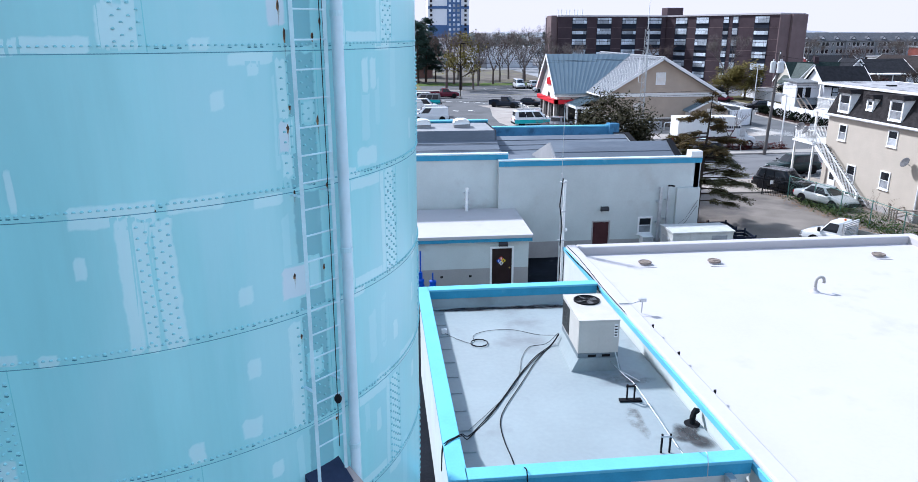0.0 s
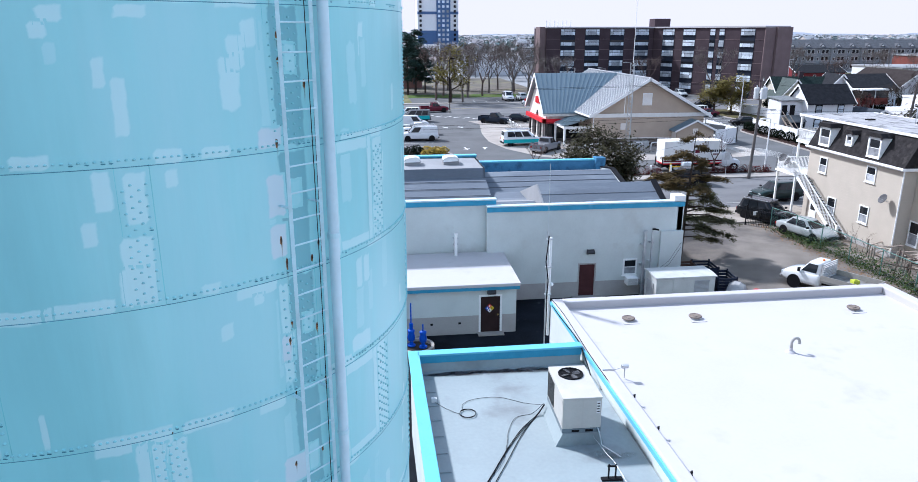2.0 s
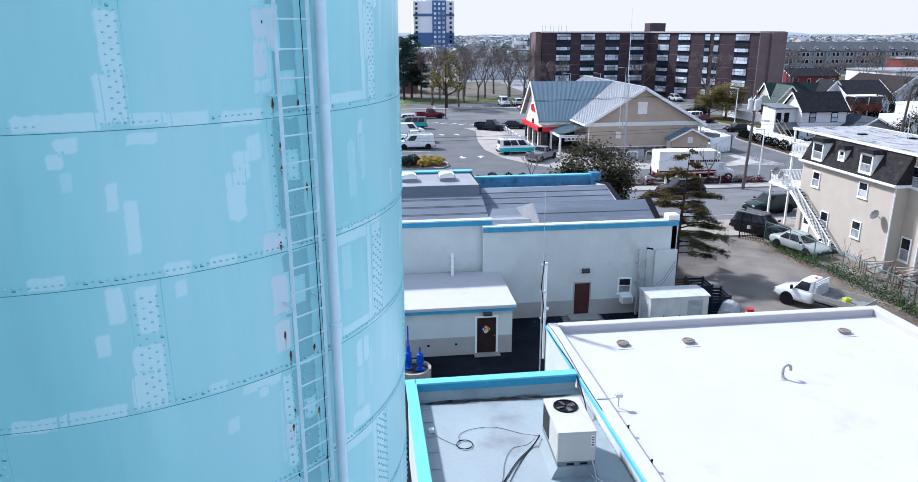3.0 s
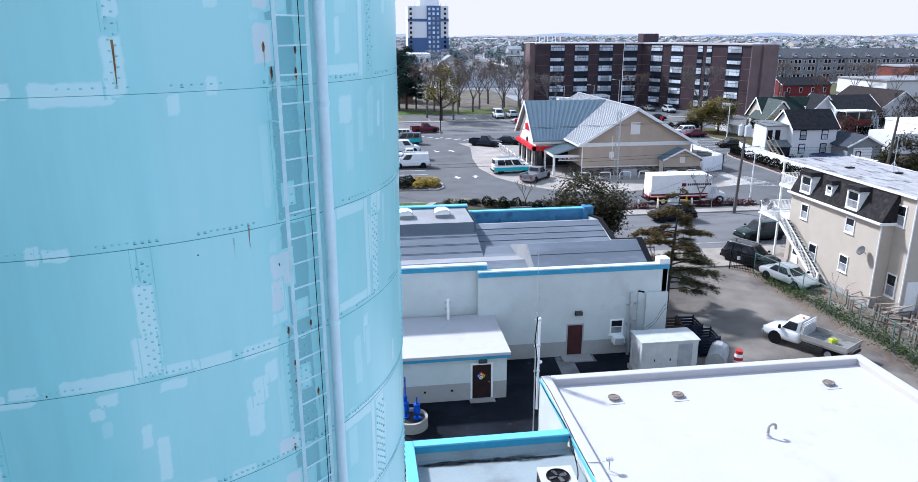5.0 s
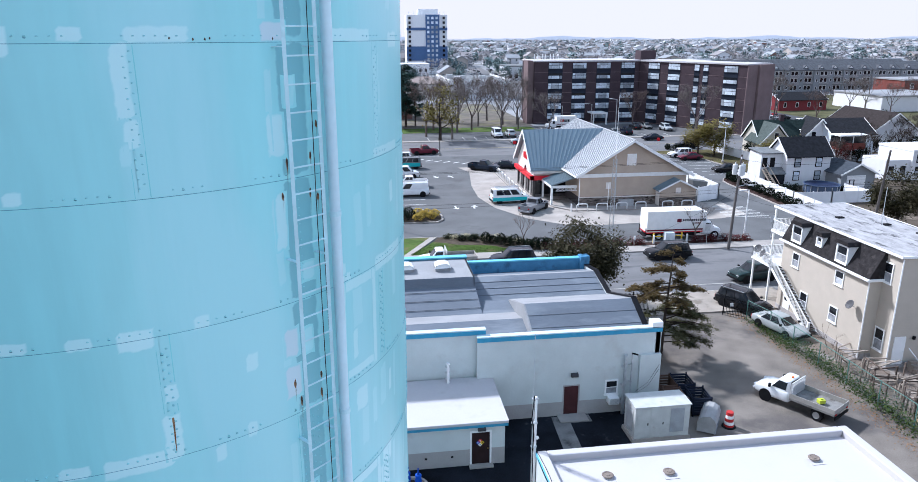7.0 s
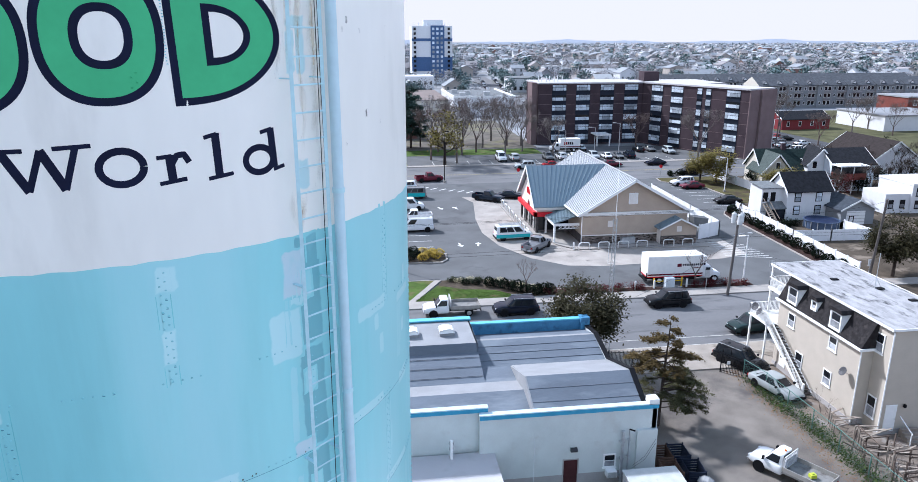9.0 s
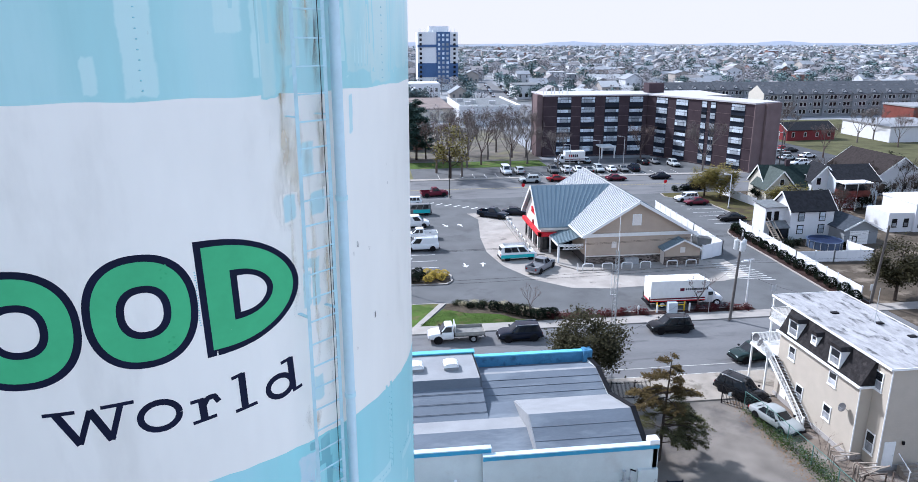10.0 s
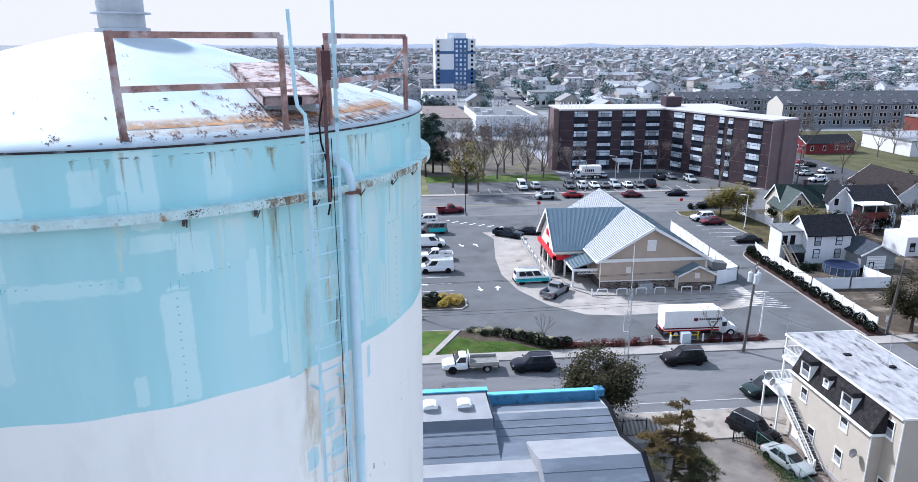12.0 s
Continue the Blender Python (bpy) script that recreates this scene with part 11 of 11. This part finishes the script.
part("wing_roof", Solid().prism([(-1.5, 5.0), (2.6, 5.35), (2.6, 5.5), (-1.5, 5.15)], "x", -7.4, -3.7), roof_grey, wh, local=True)
part("porch_roof", Solid().prism([(-2.8, 2.1), (-1.3, 2.9), (-1.3, 2.75), (-2.8, 1.95)], "x", -6.3, -3.7), roof_grey, wh, local=True)
part("porch_glazing", Solid().box(-6.2, -3.75, -2.5, -1.2, 0.3, 2.0), glass, wh, local=True)
for dz, xx in ((2.9, -5.3), (2.9, -6.6)):
    part("window", Solid().box(xx - .4, xx + .4, -1.26, -1.2, dz, dz + 1.5), black_paint, wh, local=True)
st = Solid()
for k in range(12):
    st.box(-7.0 + .0 * k, -6.2, -1.6 - .32 * k, -1.3 - .32 * k, 2.6 - .22 * k, 2.66 - .22 * k)
st.bar((-7.0, -1.4, 2.6), (-7.0, -5.2, .1), .06, .25).bar((-6.2, -1.4, 2.6), (-6.2, -5.2, .1), .06, .25).bar((-7.0, -1.4, 3.5), (-7.0, -5.2, 1.0), .06, .08).bar((-6.2, -1.4, 3.5), (-6.2, -5.2, 1.0), .06, .08)
part("outside_stair", st, wood_grey, wh, "grey wooden outside stair", local=True)

pool = thing("above_ground_pool", "round above-ground pool with a dark blue cover", "swimming pool", at=(69.4, 95.9, 0))
part("pool_wall", Solid().lathe((0, 0, 0), [(2.5, 0), (2.5, 1.2), (2.62, 1.2), (2.62, 1.27), (2.4, 1.27), (2.4, 1.05)], 32), mat("slate blue pool wall", (0.06, 0.085, 0.14), 0.5), pool, local=True)
part("pool_cover", Solid().lathe((0, 0, 0), [(2.4, 1.15), (1.4, 1.06), (0, 1.04)], 32), mat("navy tarpaulin", (0.012, 0.02, 0.055), 0.45, var=0.3, scale=1.5), pool, "sagging navy cover", local=True)
for k in range(16):
    a = 2 * math.pi * k / 16
    part("pool_rib", Solid().rod((2.55 * math.cos(a), 2.55 * math.sin(a), 0), (2.55 * math.cos(a), 2.55 * math.sin(a), 1.25), .05, 6), steel, pool, local=True)
part("pool_ladder", Solid().box(2.9, 3.0, -2.2, -2.1, 0, 2.2).box(3.6, 3.7, -2.2, -2.1, 0, 2.2).box(2.9, 3.7, -2.2, -2.1, 2.1, 2.2).box(2.9, 3.7, -2.2, -2.1, 1.2, 1.3), black_paint, pool, local=True)

gr = house(75.9, 99.6, 0, 5.6, 6.0, 2.5, 3.9, siding_grey, mat("slate garage shingles", (0.05, 0.058, 0.07), 0.95, var=0.25, scale=2, fine=14, bump=0.1, spec=0.08), "grey garage with a white overhead door", "y", ())
part("garage_door", Solid().box(-1.9, 1.2, -3.08, -3.0, 0, 2.2), white_paint, gr, "white overhead door", local=True)
for k in range(4):
    part("door_groove", Solid().box(-1.85, 1.15, -3.09, -3.08, .5 * k + .48, .5 * k + .52), grey_wall, gr, local=True)

wb_ = thing("white_block_house", "white flat-roofed two-storey house", "house", at=(91.5, 105.5, 0))
part("wall", Solid().box(89.4, 98.0, 102.0, 110.0, 0, 4.7), siding_white, wb_)
part("parapet", Solid().box(89.3, 98.1, 101.9, 110.1, 4.7, 5.0), white_paint, wb_)
part("lower_wing", Solid().box(85.0, 89.4, 102.4, 108.0, 0, 3.3), siding_white, wb_)
for x_, z_ in ((90.6, 0.8), (90.6, 2.9), (92.6, 2.9), (94.5, 0.8), (94.5, 2.9), (96.7, 2.9)):
    double_window(wb_, x_, 102.0, z_, 1.0, 1.4, "-y", black_paint)
for x_ in (86.1, 88.2):
    double_window(wb_, x_, 102.4, 0.9, 0.9, 1.4, "-y", black_paint)
dish(92.4, 101.9, 1.8, 60)

bg = house(82.2, 128.4, -6, 11.0, 7.6, 3.4, 6.9, siding_cream, mat("dark green shingles", (0.02, 0.032, 0.03), 0.95, var=0.3, scale=2, fine=14, bump=0.12, spec=0.1), "pale cream bungalow with steep dark green roof", "x", (), True)
part("gable_wall", Solid().prism([(-6.3, 0), (-.7, 0), (-.7, 3.3), (-3.5, 6.5), (-6.3, 3.3)], "y", -6.0, 0.0), siding_cream, bg, "pale cream front gable", local=True)
for a, b in (((-6.75, 3.0), (-3.5, 6.75)), ((-.25, 3.0), (-3.5, 6.75))):
    part("gable_roof", Solid().prism([a, b, (b[0], b[1] + .16), (a[0], a[1] + .16)] if a[0] < b[0] else [b, a, (a[0], a[1] + .16), (b[0], b[1] + .16)], "y", -6.5, 0.5), mat("grey-green shingles", (0.065, 0.08, 0.075), 0.95, var=0.25, scale=2, fine=14, bump=0.1), bg, "faded grey-green roof slope", local=True)
    part("barge_board", Solid().bar((a[0], -6.53, a[1] + .05), (b[0], -6.53, b[1] + .05), .05, .24), white_paint, bg, local=True)
for xx, zz in ((-4.6, 1.1), (-2.4, 1.1), (-3.5, 4.0)):
    gw = part("window", Solid().box(xx - .45, xx + .45, -6.06, -6.0, zz, zz + 1.3), white_paint, bg, local=True)
    part("pane", Solid().box(xx - .35, xx + .35, -6.09, -6.06, zz + .1, zz + 1.2), glass, gw, local=True)
house(87.3, 125.6, -8, 5.0, 6.0, 4.6, 7.6, siding_white, roof_black, "white gabled house with grey roof", "y", ((1.1, 2), (3.9, 2)))
rh = house(91.6, 123.6, 0, 8.5, 8.0, 5.2, 7.6, mat("blue-white siding", (0.6, 0.66, 0.72), 0.6, var=.05), roof_black, "pale blue house with a dark red upper porch", "x", ((1.1, 3), (3.6, 2)))
part("upper_porch", Solid().box(-4.6, 0.8, -6.6, -4.0, 2.7, 3.0).box(-4.6, 0.8, -6.6, -6.5, 3.0, 3.9).box(-4.6, -4.5, -6.6, -4.0, 3.0, 3.9), mat("red-brown deck boards", (0.16, 0.05, 0.04), 0.8, var=.2, scale=2), rh, "red-brown boarded porch", local=True)
part("porch_window", Solid().box(-4.6, 0.8, -6.55, -4.0, 3.9, 5.2), glass, rh, local=True)
part("porch_roof", Solid().box(-4.9, 1.1, -6.9, -4.0, 5.2, 5.4), white_paint, rh, local=True)
for xx in (-4.5, -1.9, .7):
    part("porch_post", Solid().box(xx - .08, xx + .08, -6.6, -6.44, 0, 5.2), white_paint, rh, local=True)
house(108.0, 137.0, 0, 9.8, 16.0, 4.2, 7.7, siding_white, roof_brown, "large house with a broad brown roof", "y", ((1.1, 4),))
house(126.5, 131.0, 0, 10.0, 10.0, 5.0, 8.5, siding_white, roof_brown, "white house with brown roof", "y", ((1.1, 3), (3.6, 2)))
house(112.0, 98.0, 0, 9.0, 9.0, 5.2, 8.0, siding_cream, roof_brown, "cream house with brown roof", "x", ((1.1, 3), (3.6, 3)))
house(139.0, 211.5, 4, 17.0, 8.5, 3.4, 5.4, siding_red, roof_black, "dark red house with grey roof and white windows", "x", ((1.1, 4),))
lw = thing("low_white_building", "long low white flat-roofed building", "building", at=(173, 210, 0))
part("wall", Solid().box(160, 186, 199, 222, 0, 4.6), siding_white, lw)
part("roof", Solid().box(159.7, 186.3, 198.7, 222.3, 4.6, 5.0), pale_roof, lw)
rb = thing("red_brick_building", "red brick flat-roofed building", "building", at=(204, 240, 0))
part("wall", Solid().box(196, 232, 234, 250, 0, 7.0), mat("red brick", (0.17, 0.055, 0.045), 0.85, var=.15, scale=.6), rb)
part("roof", Solid().box(195.7, 232.3, 233.7, 250.3, 7.0, 7.5), pale_roof, rb)
for k in range(7):
    double_window(rb, 199 + 5 * k, 234, 4.2, 1.4, 1.9, "-y", white_paint)


roof_terrace = mat("weathered dark shingles", (0.085, 0.09, 0.10), 0.9, var=0.25, scale=1, fine=6, bump=0.05)


def terrace(x0, y0, n, unit, label):
    """A row of three-storey units with gabled dormers and balconies."""
    for k in range(n):
        x = x0 + unit * k
        t = thing("terraced_house", label, "terraced house", "terraced houses", at=(x + unit / 2, y0 + 6, 0))
        d = .6 if k % 2 else 0
        part("wall", Solid().box(x, x + unit - .02, y0 + d, y0 + 12, 0, 9.2), siding_grey, t)
        part("roof", Solid().prism([(y0 + d - .4, 9.0), (y0 + 6, 12.2), (y0 + 12.4, 9.0)], "x", x, x + unit - .02), roof_terrace, t)
        c = x + unit / 2
        part("dormer", Solid().prism([(c - 1.3, 9.6), (c + 1.3, 9.6), (c, 10.9)], "y", y0 + d + .6, y0 + 4.5), roof_terrace, t, "dark shingled dormer")
        part("dormer_front", Solid().prism([(c - .8, 9.75), (c + .8, 9.75), (c, 10.5)], "y", y0 + d + .5, y0 + d + .6), white_paint, t, "white dormer front")
        part("eave", Solid().box(x, x + unit - .02, y0 + d - .5, y0 + d - .1, 8.85, 9.05), roof_terrace, t)
        if k == 0:
            part("end_gable", Solid().prism([(y0, 0), (y0 + 12, 0), (y0 + 12, 9.2), (y0 + 6, 12.4), (y0, 9.2)], "x", x - .15, x), siding_cream, t, "cream end gable")
        for z in (1.0, 4.0, 6.8):
            double_window(t, x + unit * .2, y0 + d, z + .3, .9, 1.2, "-y", white_paint, False, False)
            for q in (.52, .78):
                double_window(t, x + unit * q, y0 + d, z, 1.4, 1.8, "-y", white_paint, False, False)
        for z in (3.4, 6.2):
            part("balcony", Solid().box(x + unit * .36, x + unit - .4, y0 + d - 1.1, y0 + d, z, z + .15).box(x + unit * .36, x + unit - .4, y0 + d - 1.12, y0 + d - 1.04, z + .85, z + .95), grey_wall, t)
            bars = Solid()
            for i in range(9):
                bars.box(x + unit * .36 + .44 * i, x + unit * .36 + .44 * i + .06, y0 + d - 1.1, y0 + d - 1.05, z + .15, z + .85)
            part("balcony_bars", bars, grey_wall, t)


terrace(161, 274, 13, 6.6, "grey three-storey terraced house with gable and balcony")
terrace(128, 302, 19, 6.6, "grey three-storey terraced house with gable and balcony")

# ---- taller and larger buildings far off ----
bt = thing("apartment_tower", "white and blue high-rise apartment tower", "apartment tower", at=(45, 458, 0))
tw_white, tw_blue = mat("tower block white", (0.72, 0.74, 0.76), 0.7, var=.05), mat("tower block blue", (0.075, 0.135, 0.27), 0.6, var=.1)
part("wall", Solid().box(32.4, 57.4, 450, 468, 0, 35), tw_white, bt)
part("blue_front", Solid().box(44.0, 52.5, 449.4, 450, 4, 35.2), tw_blue, bt, "dark blue centre bay")
part("blue_base", Solid().box(32.3, 57.5, 449.7, 450, 8, 16.5), tw_blue, bt)
part("blue_band", Solid().box(32.3, 57.5, 449.7, 450, 26.0, 27.6), tw_blue, bt)
for k in range(11):
    for x in (34.2, 45.6, 48.2, 50.8, 55.2):
        part("window", Solid().box(x - .7, x + .7, 449.25, 449.4 if 44 < x < 52.5 else 449.7, 5 + 2.75 * k, 6.5 + 2.75 * k), blind if 44 < x < 52.5 else glass, bt)
part("plant_room", Solid().box(40, 52, 454, 464, 35, 38.5), tw_white, bt)
for k in range(9):
    part("mast", Solid().rod((34 + 2.7 * k, 452, 35), (34 + 2.7 * k, 452, 36.6), .25, 5), tw_white, bt)
wbf = thing("white_villa", "white two-storey flat-roofed building", "building", at=(29, 372, 0))
part("wall", Solid().box(19.8, 37.4, 366, 384, 0, 9.2), siding_white, wbf)
for k in range(6):
    for z in (1.2, 5.0):
        double_window(wbf, 21.6 + 2.8 * k, 366, z, 1.3, 1.9, "-y", grey_wall, False, False)
lg = thing("retail_block", "long white retail building with a dark flat roof", "building", at=(42, 278, 0))
part("wall", Solid().box(34, 57, 262, 303, 0, 6.6), siding_white, lg)
part("roof", Solid().box(34.4, 56.6, 262.4, 302.6, 6.6, 6.75), roof_grey, lg)
part("parapet", Solid().box(33.8, 57.2, 261.8, 262.4, 6.6, 7.3).box(33.8, 34.4, 262.4, 303.2, 6.6, 7.3).box(56.6, 57.2, 262.4, 303.2, 6.6, 7.3), white_paint, lg)
for x_, y_ in ((38, 268), (41, 276), (37, 284), (48, 272)):
    u = thing("roof_unit", "grey rooftop air-conditioning unit", "air conditioner", "far roof units", at=(x_, y_, 6.75))
    part("cabinet", Solid().box(-1.2, 1.2, -.9, .9, 0, 1.4), steel, u, local=True)
part("loading_door", Solid().box(35.2, 39.8, 261.9, 262.0, 0.2, 3.4), grey_wall, lg, "grey loading door")
part("awning", Solid().box(35.0, 40.2, 260.2, 262.0, 3.5, 3.8), white_paint, lg)
nb_ = thing("brown_store", "low store with a brown flat roof", "building", at=(25, 290, 0))
part("wall", Solid().box(16.5, 33.4, 276, 330, 0, 4.6), siding_cream, nb_)
part("roof", Solid().box(16.2, 33.6, 275.7, 330.3, 4.6, 5.0), mat("brown gravel roof", (0.20, 0.165, 0.15), 0.9, var=.2, scale=.3, fine=4, bump=.03), nb_, "brown gravel roof")
poly_slab("side_street", [(60.5, 212), (70.5, 212), (72.0, 304), (80.0, 400), (92.0, 525), (81.0, 525), (69.0, 400), (60.5, 304)], -0.2, -0.01, street, "side street running off between the houses", "road")
for i in range(13):
    f = i / 12
    for side in (0, 1):
        if (i * 7 + side * 3) % 5 == 0:
            continue
        car(("sedan", "suv", "hatch")[(i + side) % 3], (GREY, BLACK, SILVER, WHITE, NAVY)[(3 * i + 2 * side) % 5], 68.3 + 9.2 * side + 14.5 * f + .2 * math.sin(i), 382 + 115 * f, 83.5, "far parked car in the side street", plain=True)
ws = thing("corner_store", "white flat-roofed store on the far side street", "building", at=(84, 380, 0))
part("wall", Solid().box(79, 93, 373, 392, 0, 7.2), siding_white, ws)
part("roof", Solid().box(78.7, 93.3, 372.7, 392.3, 7.2, 7.7), roof_grey, ws)
for k in range(4):
    double_window(ws, 81 + 3.3 * k, 373, 1.2, 1.8, 2.0, "-y", grey_wall, False, False)

# ---- the town beyond: more houses and trees than one could count ----
r = random.Random(99)
walls = [Solid() for _ in range(4)]
roofs = [Solid() for _ in range(3)]
panes, woods, evergreens = Solid(), Solid(), Solid()


def town_house(x, y, w, d, e, g, wi, ri):
    walls[wi].box(x - w / 2, x + w / 2, y - d / 2, y + d / 2, 0, e)
    if r.random() < .22:
        roofs[r.randrange(3)].box(x - w / 2 - .2, x + w / 2 + .2, y - d / 2 - .2, y + d / 2 + .2, e, e + .5)
    elif r.random() < .5:
        walls[wi].prism([(x - w / 2, e), (x + w / 2, e), (x, g)], "y", y - d / 2, y + d / 2)
        roofs[ri].prism([(x - w / 2 - .5, e - .2), (x, g), (x, g + .3), (x - w / 2 - .5, e + .1)], "y", y - d / 2 - .4, y + d / 2 + .4).prism([(x + w / 2 + .5, e - .2), (x + w / 2 + .5, e + .1), (x, g + .3), (x, g)], "y", y - d / 2 - .4, y + d / 2 + .4)
    else:
        walls[wi].prism([(y - d / 2, e), (y + d / 2, e), (y, g)], "x", x - w / 2, x + w / 2)
        roofs[ri].prism([(y - d / 2 - .5, e - .2), (y, g), (y, g + .3), (y - d / 2 - .5, e + .1)], "x", x - w / 2 - .4, x + w / 2 + .4).prism([(y + d / 2 + .5, e - .2), (y + d / 2 + .5, e + .1), (y, g + .3), (y, g)], "x", x - w / 2 - .4, x + w / 2 + .4)
    for z in (1.1, 4.0, 6.9):
        if z + 1.6 < e:
            n = max(2, int(w / 3))
            for i in range(n):
                xx = x - w / 2 + w * (i + .5) / n
                panes.box(xx - .5, xx + .5, y - d / 2 - .06, y - d / 2, z, z + 1.5)


def far_tree(x, y, h, green):
    s = evergreens if green else woods
    n = (260 if green else 150) if y < 450 else 90 if y < 800 else 18
    rad = h * .42
    for _ in range(n):
        a, b = r.uniform(0, 6.283), r.uniform(-1, 1)
        k = (1 - b * b) ** .5
        q = r.uniform(.4, 1)
        leaf(s, (x + rad * q * k * math.cos(a), y + rad * q * k * math.sin(a), h * .56 + h * .42 * b * q), h * (.15 if green else .10) * (1 if y < 450 else 1.5 if y < 800 else 2.2), r)
    s.rod((x, y, 0), (x, y, h * .6), h * .02, 3)


taken = ((12, 72, 246, 332), (58, 80, 210, 420), (70, 90, 400, 520), (78, 94, 372, 392), (40, 104, 180, 212), (14, 42, 360, 390), (28, 62, 440, 475), (118, 262, 190, 290), (120, 262, 296, 320), (184, 232, 228, 254), (100, 124, 155, 230))
for x, y, h in ((90, 482, 11), (93, 470, 9), (91, 455, 10), (88.5, 442, 9.5), (93, 436, 8), (87, 430, 9), (76.6, 366, 9), (86, 366, 8), (90, 364, 9.5), (96, 368, 9), (66, 508, 10), (70, 520, 9), (126, 548, 13), (134, 556, 12), (60, 470, 11), (63, 452, 9), (58, 440, 10)):
    far_tree(x, y, h, True)
for x, y, h in ((50, 250, 9), (55, 240, 10), (61, 246, 9), (44, 252, 8), (38, 250, 9), (30, 246, 9), (24, 252, 9), (48, 232, 9), (62, 232, 10)):
    far_tree(x, y, h, False)
y = 204.0
while y < 2500:
    step = (21 if y < 700 else 27) + y * .008
    x = (-40 if y < 420 else -.42 * y + 130) + r.uniform(0, 14)
    while x < .95 * y + 60:
        w, d = r.uniform(7, 12), r.uniform(8, 13)
        if r.random() < .06:
            w, d = w * 2.6, d * 1.8
        ok = all(not (a - 8 < x < b + 8 and c - 8 < y < e_ + 8) for a, b, c, e_ in taken) and not (10 < x < 125 and y < 246)
        if ok:
            if r.random() < .62:
                two = r.random()
                e = r.uniform(3, 3.6) if two < .35 else r.uniform(5.0, 6.2) if two < .92 else r.uniform(7.5, 9.5)
                town_house(x + r.uniform(-3, 3), y + r.uniform(-9, 9), w, d, e, e + r.uniform(1.6, 3.2), r.choices((0, 1, 2, 3), (9, 4, 3, 1))[0], r.choices((0, 1, 2), (5, 3, 2))[0])
            for _ in range(3 if y < 700 else 2):
                if r.random() < .8:
                    far_tree(x + r.uniform(-3, 14), y + r.uniform(-11, 11), r.uniform(6, 12), r.random() < .3)
        x += w + r.uniform(4, 15) + y * .003
    y += step
# haze over the town is put into these paler, bluer base colours
for i, m in enumerate((mat("hazed weathered white walls", (0.60, 0.615, 0.64), 0.8, var=.1, scale=.05, fine=.4, bump=0, dirt=(0.40, 0.41, 0.43), dirt_at=.5, dirt_scale=.03), mat("hazed grey far walls", (0.27, 0.28, 0.30), 0.8, var=.15, scale=.05, fine=.4, bump=0), mat("hazed tan far walls", (0.38, 0.35, 0.32), 0.8, var=.15, scale=.05, fine=.4, bump=0), mat("dull red wall", (0.24, 0.14, 0.12), 0.8, var=.15))):
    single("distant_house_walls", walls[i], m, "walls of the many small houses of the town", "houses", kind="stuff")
for i, m in enumerate((mat("hazed grey far roofs", (0.27, 0.285, 0.305), 0.85, var=.2, scale=.05, fine=.4, bump=0), mat("hazed brown far roofs", (0.25, 0.235, 0.235), 0.85, var=.2, scale=.05, fine=.4, bump=0), mat("hazed pale far roofs", (0.36, 0.37, 0.38), 0.8, var=.15))):
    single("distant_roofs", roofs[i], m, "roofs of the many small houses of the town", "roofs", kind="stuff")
single("distant_windows", panes, mat("hazed far window glass", (0.10, 0.11, 0.125), 0.3), "windows of the many small houses of the town", "windows", kind="stuff")
single("distant_bare_trees", woods, mat("hazed far winter twigs", (0.255, 0.25, 0.26), 0.95, var=.2, scale=.03, fine=.3, bump=0), "bare grey-brown trees between far houses", "trees", kind="stuff")
single("distant_evergreens", evergreens, mat("hazed far evergreen", (0.12, 0.17, 0.17), 0.9, var=.3, scale=.03, fine=.3, bump=0), "dark evergreen trees between far houses", "trees", kind="stuff")
line = Solid()
heights = [13 + 5 * math.sin(k * .19) + 3 * math.sin(k * .53 + 1) + r.uniform(-1.2, 1.2) for k in range(181)]
for k in range(180):
    x0, x1 = -1100 + 27 * k, -1073 + 27 * k
    line.poly([(x0, 2990, -5), (x1, 2990, -5), (x1, 2990, heights[k + 1]), (x0, 2990, heights[k])])
# distance haze on the ridge: blue-grey colour plus a faint emission
far_haze = mat("glowing blue-grey haze", (0.30, 0.32, 0.36), 0.95, var=.1, scale=.01, fine=.1, bump=0)
far_haze.node_tree.nodes["Principled BSDF"].inputs["Emission Color"].default_value = (0.55, 0.60, 0.70, 1)
far_haze.node_tree.nodes["Principled BSDF"].inputs["Emission Strength"].default_value = 0.2
single("backdrop", line, far_haze, "low blue-grey wooded ridge on the horizon", "backdrop", kind="structure")
